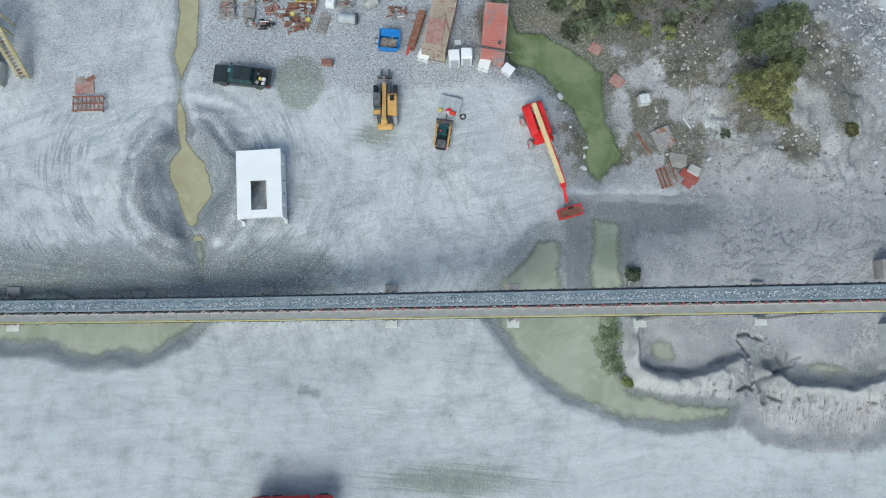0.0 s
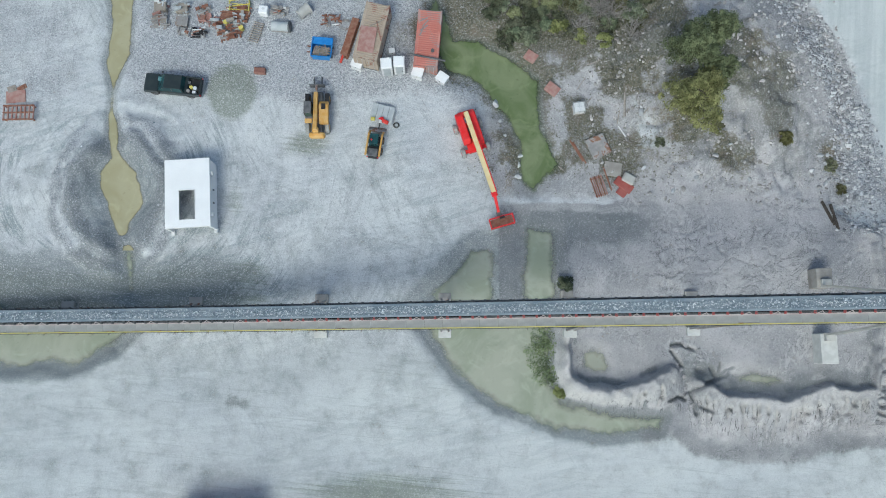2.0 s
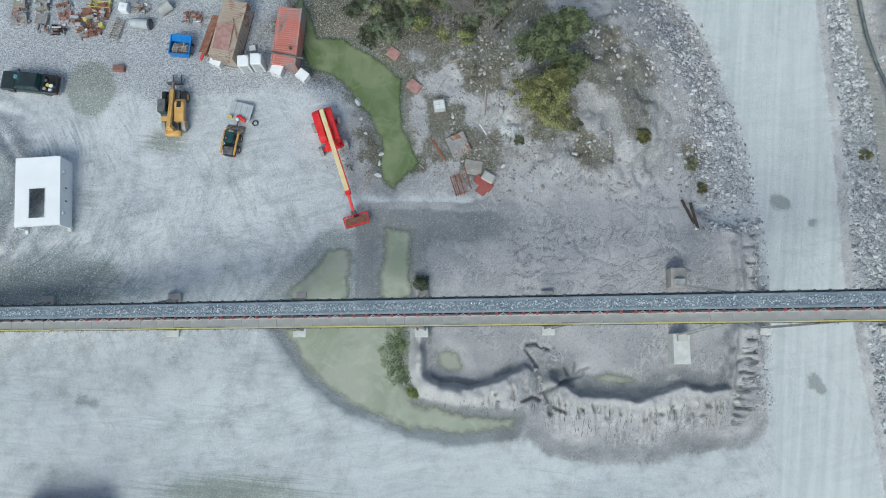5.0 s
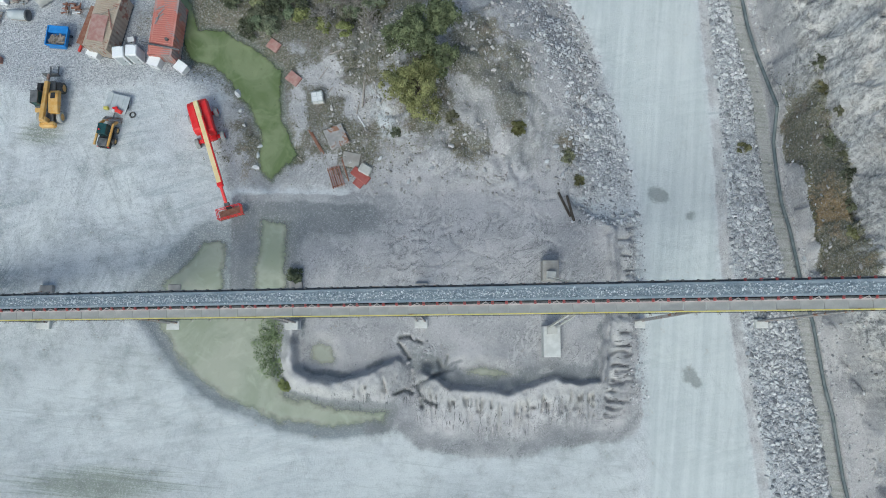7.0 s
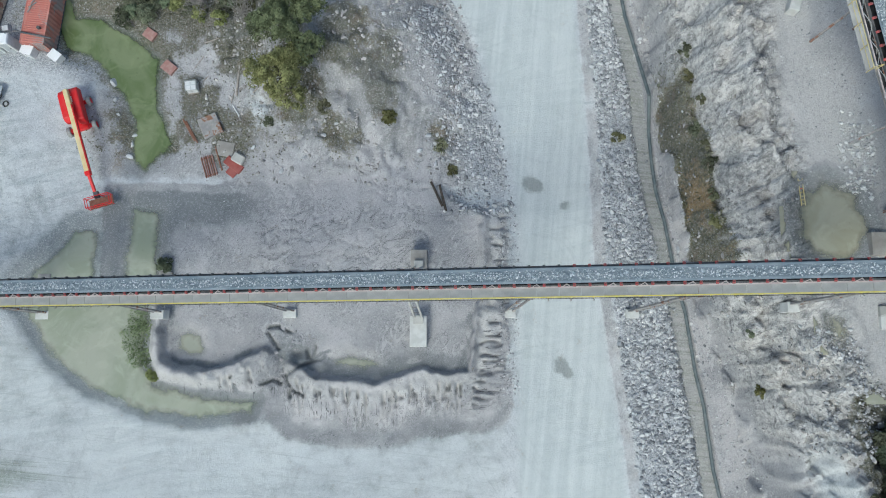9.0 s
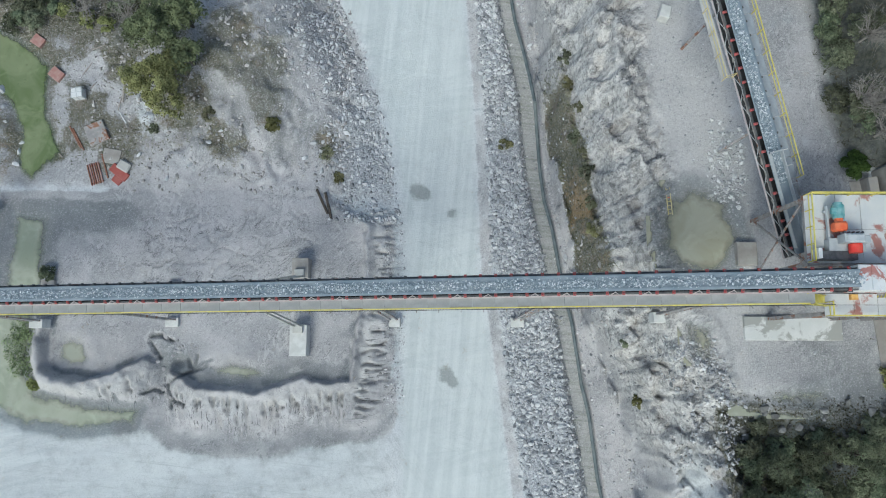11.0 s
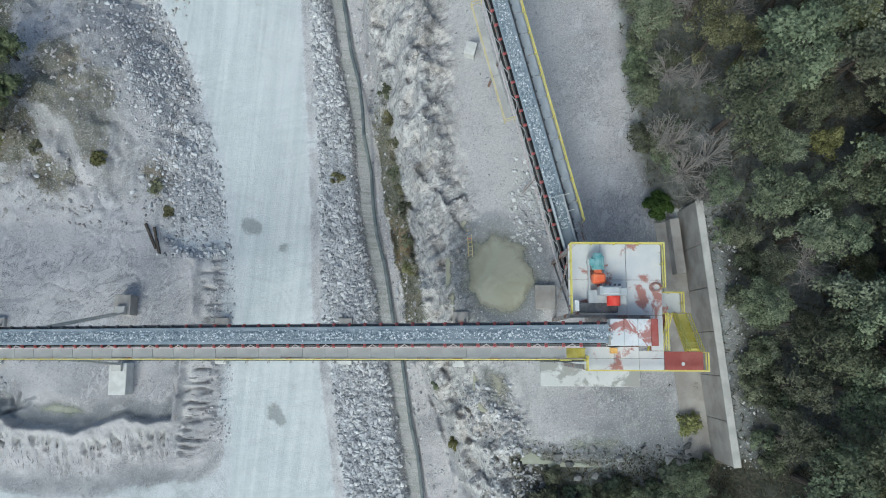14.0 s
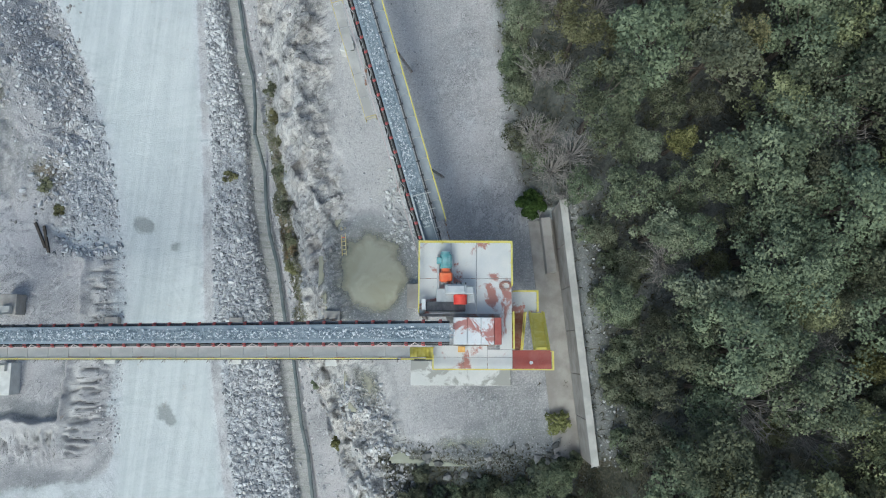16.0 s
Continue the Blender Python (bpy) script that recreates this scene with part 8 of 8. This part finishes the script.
for i in range(13):
    for j in range(25):
        x = 88.4 + (i + 0.5 * (j % 2) + 0.55 * (r.random() - 0.5)) * pitch
        y = -19.0 + (j + 0.55 * (r.random() - 0.5)) * pitch
        edge = float(line_x(EDGE_LINE, y))
        near = x - edge
        clear = 1.1 if (-5 < y < 15.5) else 0.2
        if near < clear or (near < clear + 2 and r.random() < 0.12):
            continue
        pick = r.random()
        if math.hypot(x - 104, y - 25.3) < 2.6:
            continue
        kind = bare if (pick < 0.09 or (pick < 0.14 and near < 5 and y > 15)) else light if pick > 0.95 else olive[int(pick * 400) % 2] if pick > 0.76 else kinds[int(r.random() * (9 if pick > 0.25 else 6))]
        if -5 < y < 15.5 and near < 5 and r.random() < 0.5:
            kind = kinds[6 + int(r.random() * 3)]
        size = (0.56 + 0.76 * r.random()) * (0.75 if near < clear + 2.2 else 1.05) * (0.9 if x < 97 else 1.05)
        m = pose(x, y, gz(x, y) - 0.1, 0, 0, r.random() * 360) @ Matrix.Scale(size, 4)
        key = kind[1] + str(id(kind[0]))
        if key in models:
            o = copy_thing(models[key], m)
            o.scale = (size, size, size)
        else:
            is_bare = kind is bare
            models[key] = plant("tree", kind[0], m, kind[1], "tree", "trees on the slope", BARK_PALE if is_bare else BARK, BARK_PALE if is_bare else None)
for x, y, s in ((104.5, 24.5, 0.95), (103.2, 26.6, 0.7)):
    plant("tree", autumn[0], pose(x, y, gz(x, y) - 0.1, 0, 0, 40 * x) @ Matrix.Scale(s, 4), autumn[1], "tree", "trees on the slope")

# scrub along the edge of the wood
for k in range(34):
    y = 15.5 + 29 * r.random()
    x = float(line_x(EDGE_LINE, y)) + 0.2 + 1.9 * r.random()
    if k % 4 == 0:
        plant("shrub", bare_parts(600 + k % 3, 3.4, 1.7, 34), stand(x + 1.0, y, 77 * k, -0.1), "leafless grey shrub at the wood's edge", "shrub", "bare shrubs", BARK_PALE, BARK_PALE)
    else:
        v = k % 3
        g2 = np.random.default_rng(k)
        t = thing("bush", stand(x, y, 31 * k), "grey green scrub at the wood's edge", "bush", "bushes")
        c = [(1.1 * a * math.cos(b), 1.1 * a * math.sin(b), 1.5 * (0.3 + 0.6 * (1 - a) + 0.2 * e)) for a, b, e in zip(g2.random(28) ** 0.6, g2.random(28) * 6.283, g2.random(28))]
        vv, ff = leaf_cloud(c, [0.4] * 28, 50, 0.09, k)
        stems = Geo()
        for q in c[::4]:
            stems.rod((0, 0, -0.1), q, 0.025, 4, 0.01)
        part("branchwork", stems, BARK, t)
        part("foliage", cloud_mesh("foliage", vv, ff, (LEAF_MID, LEAF_DARK, LEAF_MID)[v]), LEAF_MID, t)

# trees on the shaded slope south of the bench
for k, (x, y) in enumerate(((83.4, -8.4), (86.4, -7.4), (89.2, -7.6), (92.2, -5.8), (81.4, -11.4), (84.6, -11.2), (88.0, -10.6), (91.4, -9.8), (94.4, -8.4), (86.4, -15.6), (90.2, -15.4), (82.6, -16.0), (93.8, -14.2))):
    s = 0.58 + 0.25 * r.random()
    o = copy_thing(models[kinds[k % 6][1] + str(id(kinds[k % 6][0]))], pose(x, y, gz(x, y) - 0.1, 0, 0, 67 * k) @ Matrix.Scale(s, 4))
    o.scale = (s, s, s)

# scrub on the strip behind the retaining wall
for k in range(22):
    y = -4.5 + 18.5 * r.random()
    x = float(line_x(WALL_LINE, y)) + 1.5 + 2.6 * r.random()
    g2 = np.random.default_rng(700 + k)
    t = thing("bush", stand(x, y, 31 * k), "dull green scrub behind the retaining wall", "bush", "bushes")
    c = [(0.9 * a * math.cos(b), 0.9 * a * math.sin(b), 1.1 * (0.3 + 0.6 * (1 - a) + 0.2 * e)) for a, b, e in zip(g2.random(24) ** 0.6, g2.random(24) * 6.283, g2.random(24))]
    vv, ff = leaf_cloud(c, [0.34] * 24, 40, 0.09, 700 + k)
    stems = Geo()
    for q in c[::4]:
        stems.rod((0, 0, -0.1), q, 0.025, 4, 0.01)
    part("branchwork", stems, BARK, t)
    part("foliage", cloud_mesh("foliage", vv, ff, LEAF_DARK if k % 3 else LEAF_MID), LEAF_DARK, t)

# trees on the mound
plant("tree", tree_parts(400, 6.0, 2.6, 90, 110, LEAF_MOUND_DARK, 0.2, 0.10, 0.55), stand(30.8, 30.0), "dark olive green tree on the mound", "tree", "trees on the mound", None, LEAF_MOUND_DARK)
plant("tree", tree_parts(401, 6.2, 3.3, 150, 110, LEAF_MOUND, 0.25, 0.09, 0.55), stand(31.2, 24.6), "broad olive yellow tree on the mound", "tree", "trees on the mound")
plant("tree", tree_parts(402, 4.2, 1.8, 60, 60, LEAF_MOUND_DARK, 0.2, 0.12, 0.5), stand(33.2, 27.6), "small dark green tree on the mound", "tree", "trees on the mound")
plant("tree", tree_parts(403, 4.5, 1.8, 70, 60, LEAF_MOUND_DARK, 0.2, 0.12, 0.5), stand(33.0, 31.2), "small dark green tree on the mound", "tree", "trees on the mound")


def bush(seed, x, y, r, h, leaf, label, n=26, per=22, size=0.10, category="bush"):
    g = np.random.default_rng(seed)
    c = [(r * 0.75 * a * math.cos(b), r * 0.75 * a * math.sin(b), h * (0.3 + 0.6 * (1 - a) + 0.2 * k)) for a, b, k in zip(g.random(n) ** 0.6, g.random(n) * 6.283, g.random(n))]
    v, f = leaf_cloud(c, [r * 0.28] * n, per * 2, size, seed)
    stems = Geo()
    for p in c[::3]:
        stems.rod((0, 0, -0.1), p, 0.025, 4, 0.01)
    t = thing("bush", stand(x, y, 31 * seed), label, category, "bushes")
    part("branchwork", stems, BARK, t)
    part("foliage", cloud_mesh("foliage", v, f, leaf), leaf, t)
    return t


bush(1, 40.8, 21.8, 0.9, 0.9, LEAF_LIGHT, "small yellow green bush on gravel")
bush(2, 16.6, 0.6, 2.2, 0.45, LEAF_REED, "reedy green bush at the pool's edge", 60, 13, 0.08)
bush(3, 17.0, -1.5, 1.7, 0.4, LEAF_REED, "reedy green bush at the pool's edge", 40, 10, 0.08)
bush(4, 16.7, 2.3, 1.5, 0.4, LEAF_REED, "reedy green bush at the pool's edge", 34, 11, 0.08)
bush(5, 18.2, -3.2, 0.7, 0.5, LEAF_LIGHT, "low bright green weeds by the pool", 18, 22)
bush(6, 18.95, 7.5, 0.95, 0.9, LEAF_DARK, "dark green bush on a silt hump", 26, 24)
bush(7, 91.0, 15.4, 1.3, 1.6, LEAF_FRESH, "fresh green bush at the wall's end", 34, 26, 0.16)
bush(8, 92.8, -1.6, 1.2, 0.9, LEAF_LIGHT, "yellow green weeds against the wall", 22, 20)
bush(9, 75.0, -4.2, 0.8, 0.5, LEAF_LIGHT, "yellow green weeds on the bluff", 16, 20)
bush(10, 73.3, 1.0, 0.5, 0.4, LEAF_MID, "low green weeds on the rock", 12, 18)
for k in range(80):
    x, y = 80.5 + 13.5 * r.random(), -17 + 13.4 * r.random()
    if y > -5.2 - 1.5 * r.random() + 0.12 * (x - 84):
        continue
    bush(20 + k, x, y, 0.9 + 0.9 * r.random(), 1.0 + 0.9 * r.random(), (LEAF_DARK, LEAF_DARK, LEAF_MID)[k % 3], "dark green scrub on the shaded slope", 24, 22, 0.13)
for k in range(20):
    x, y = 13 + 16 * r.random(), 32.5 + 7 * r.random()
    if k % 4 == 0:
        plant("shrub", bare_parts(500 + k, 2.6, 1.5, 26), stand(x, y, 50 * k, -0.1), "leafless brown shrub behind the pond", "shrub", "bare shrubs", BARK_PALE, BARK_PALE)
    else:
        bush(80 + k, x, y, 0.9 + 0.7 * r.random(), 0.9 + 0.6 * r.random(), (LEAF_MID, LEAF_DARK, LEAF_LIGHT)[k % 3], "low green scrub behind the pond", 22, 20, 0.11)
for k, (x, y) in enumerate(((69.4, 19.5), (69.6, 22.0), (69.0, 24.5), (70.2, 16.2), (70.6, 13.4), (70.8, 11.0), (68.6, 27.0), (70.0, 18.0), (63.5, 20.3), (66.0, 40), (45.9, 19.3), (47.0, 17.0), (28.8, 21.8), (34.4, 23.0))):
    bush(120 + k, x, y, 0.6 + 0.4 * r.random(), 0.35, (LEAF_MID, WEED, LEAF_AUTUMN)[k % 3], "low dull weeds growing among rock", 16, 18, 0.09)


def tufts(name, n, box, keep, seed, label, high=0.10):
    """Blades of weeds, three to a tuft, in one mesh."""
    g = np.random.default_rng(seed)
    x, y = box[0] + (box[1] - box[0]) * g.random(n), box[2] + (box[3] - box[2]) * g.random(n)
    ok = keep(x, y) > g.random(n)
    x, y = x[ok], y[ok]
    z = land(x, y)[0]
    v, f = [], []
    base = np.stack([x, y, z], axis=-1)
    for k in range(4):
        a = g.random(len(x)) * 6.283
        d = np.stack([np.cos(a), np.sin(a), 0 * a], axis=-1)
        w = np.stack([-np.sin(a), np.cos(a), 0 * a], axis=-1) * 0.022
        h = high * (0.5 + g.random((len(x), 1)))
        tip = base + d * h * 0.9 + (0, 0, 1) * h
        v.append(np.stack([base - w, base + w, tip + w * 0.6, tip - w * 0.6], axis=1).reshape(-1, 3))
    v = np.concatenate(v)
    return solid(name, v, np.arange(len(v)).reshape(-1, 4), WEED, label, "weeds")


tufts("weeds", 9000, (7, 36, 16, 42), lambda x, y: land(x, y)[1][2] * step(0.4, 1.2, inside(POOL_G, x, y)), 5, "dull green and brown weeds round the pond")
tufts("weeds", 7000, (66, 73, 2, 32), lambda x, y: land(x, y)[1][2], 6, "dull weeds on the foot of the bluff")
tufts("weeds", 9000, (78, 96, -18, -2), lambda x, y: land(x, y)[1][2], 7, "dark weeds on the shaded slope")
tufts("weeds", 14000, (88, 126, -20, 46), lambda x, y: land(x, y)[1][7] * 0.8, 8, "undergrowth below the trees", 0.3)

# thick scrub on the rise behind the green pond
rs = np.random.default_rng(911)
for k in range(26):
    x, y = 11.5 + 16.5 * rs.random(), 34.2 + 4.2 * rs.random()
    bush(300 + k, x, y, 0.8 + 0.8 * rs.random(), 0.8 + 0.7 * rs.random(), (LEAF_DARK, LEAF_MID, LEAF_OLIVE)[k % 3], "tangled green scrub behind the pond", 24, 24, 0.10)
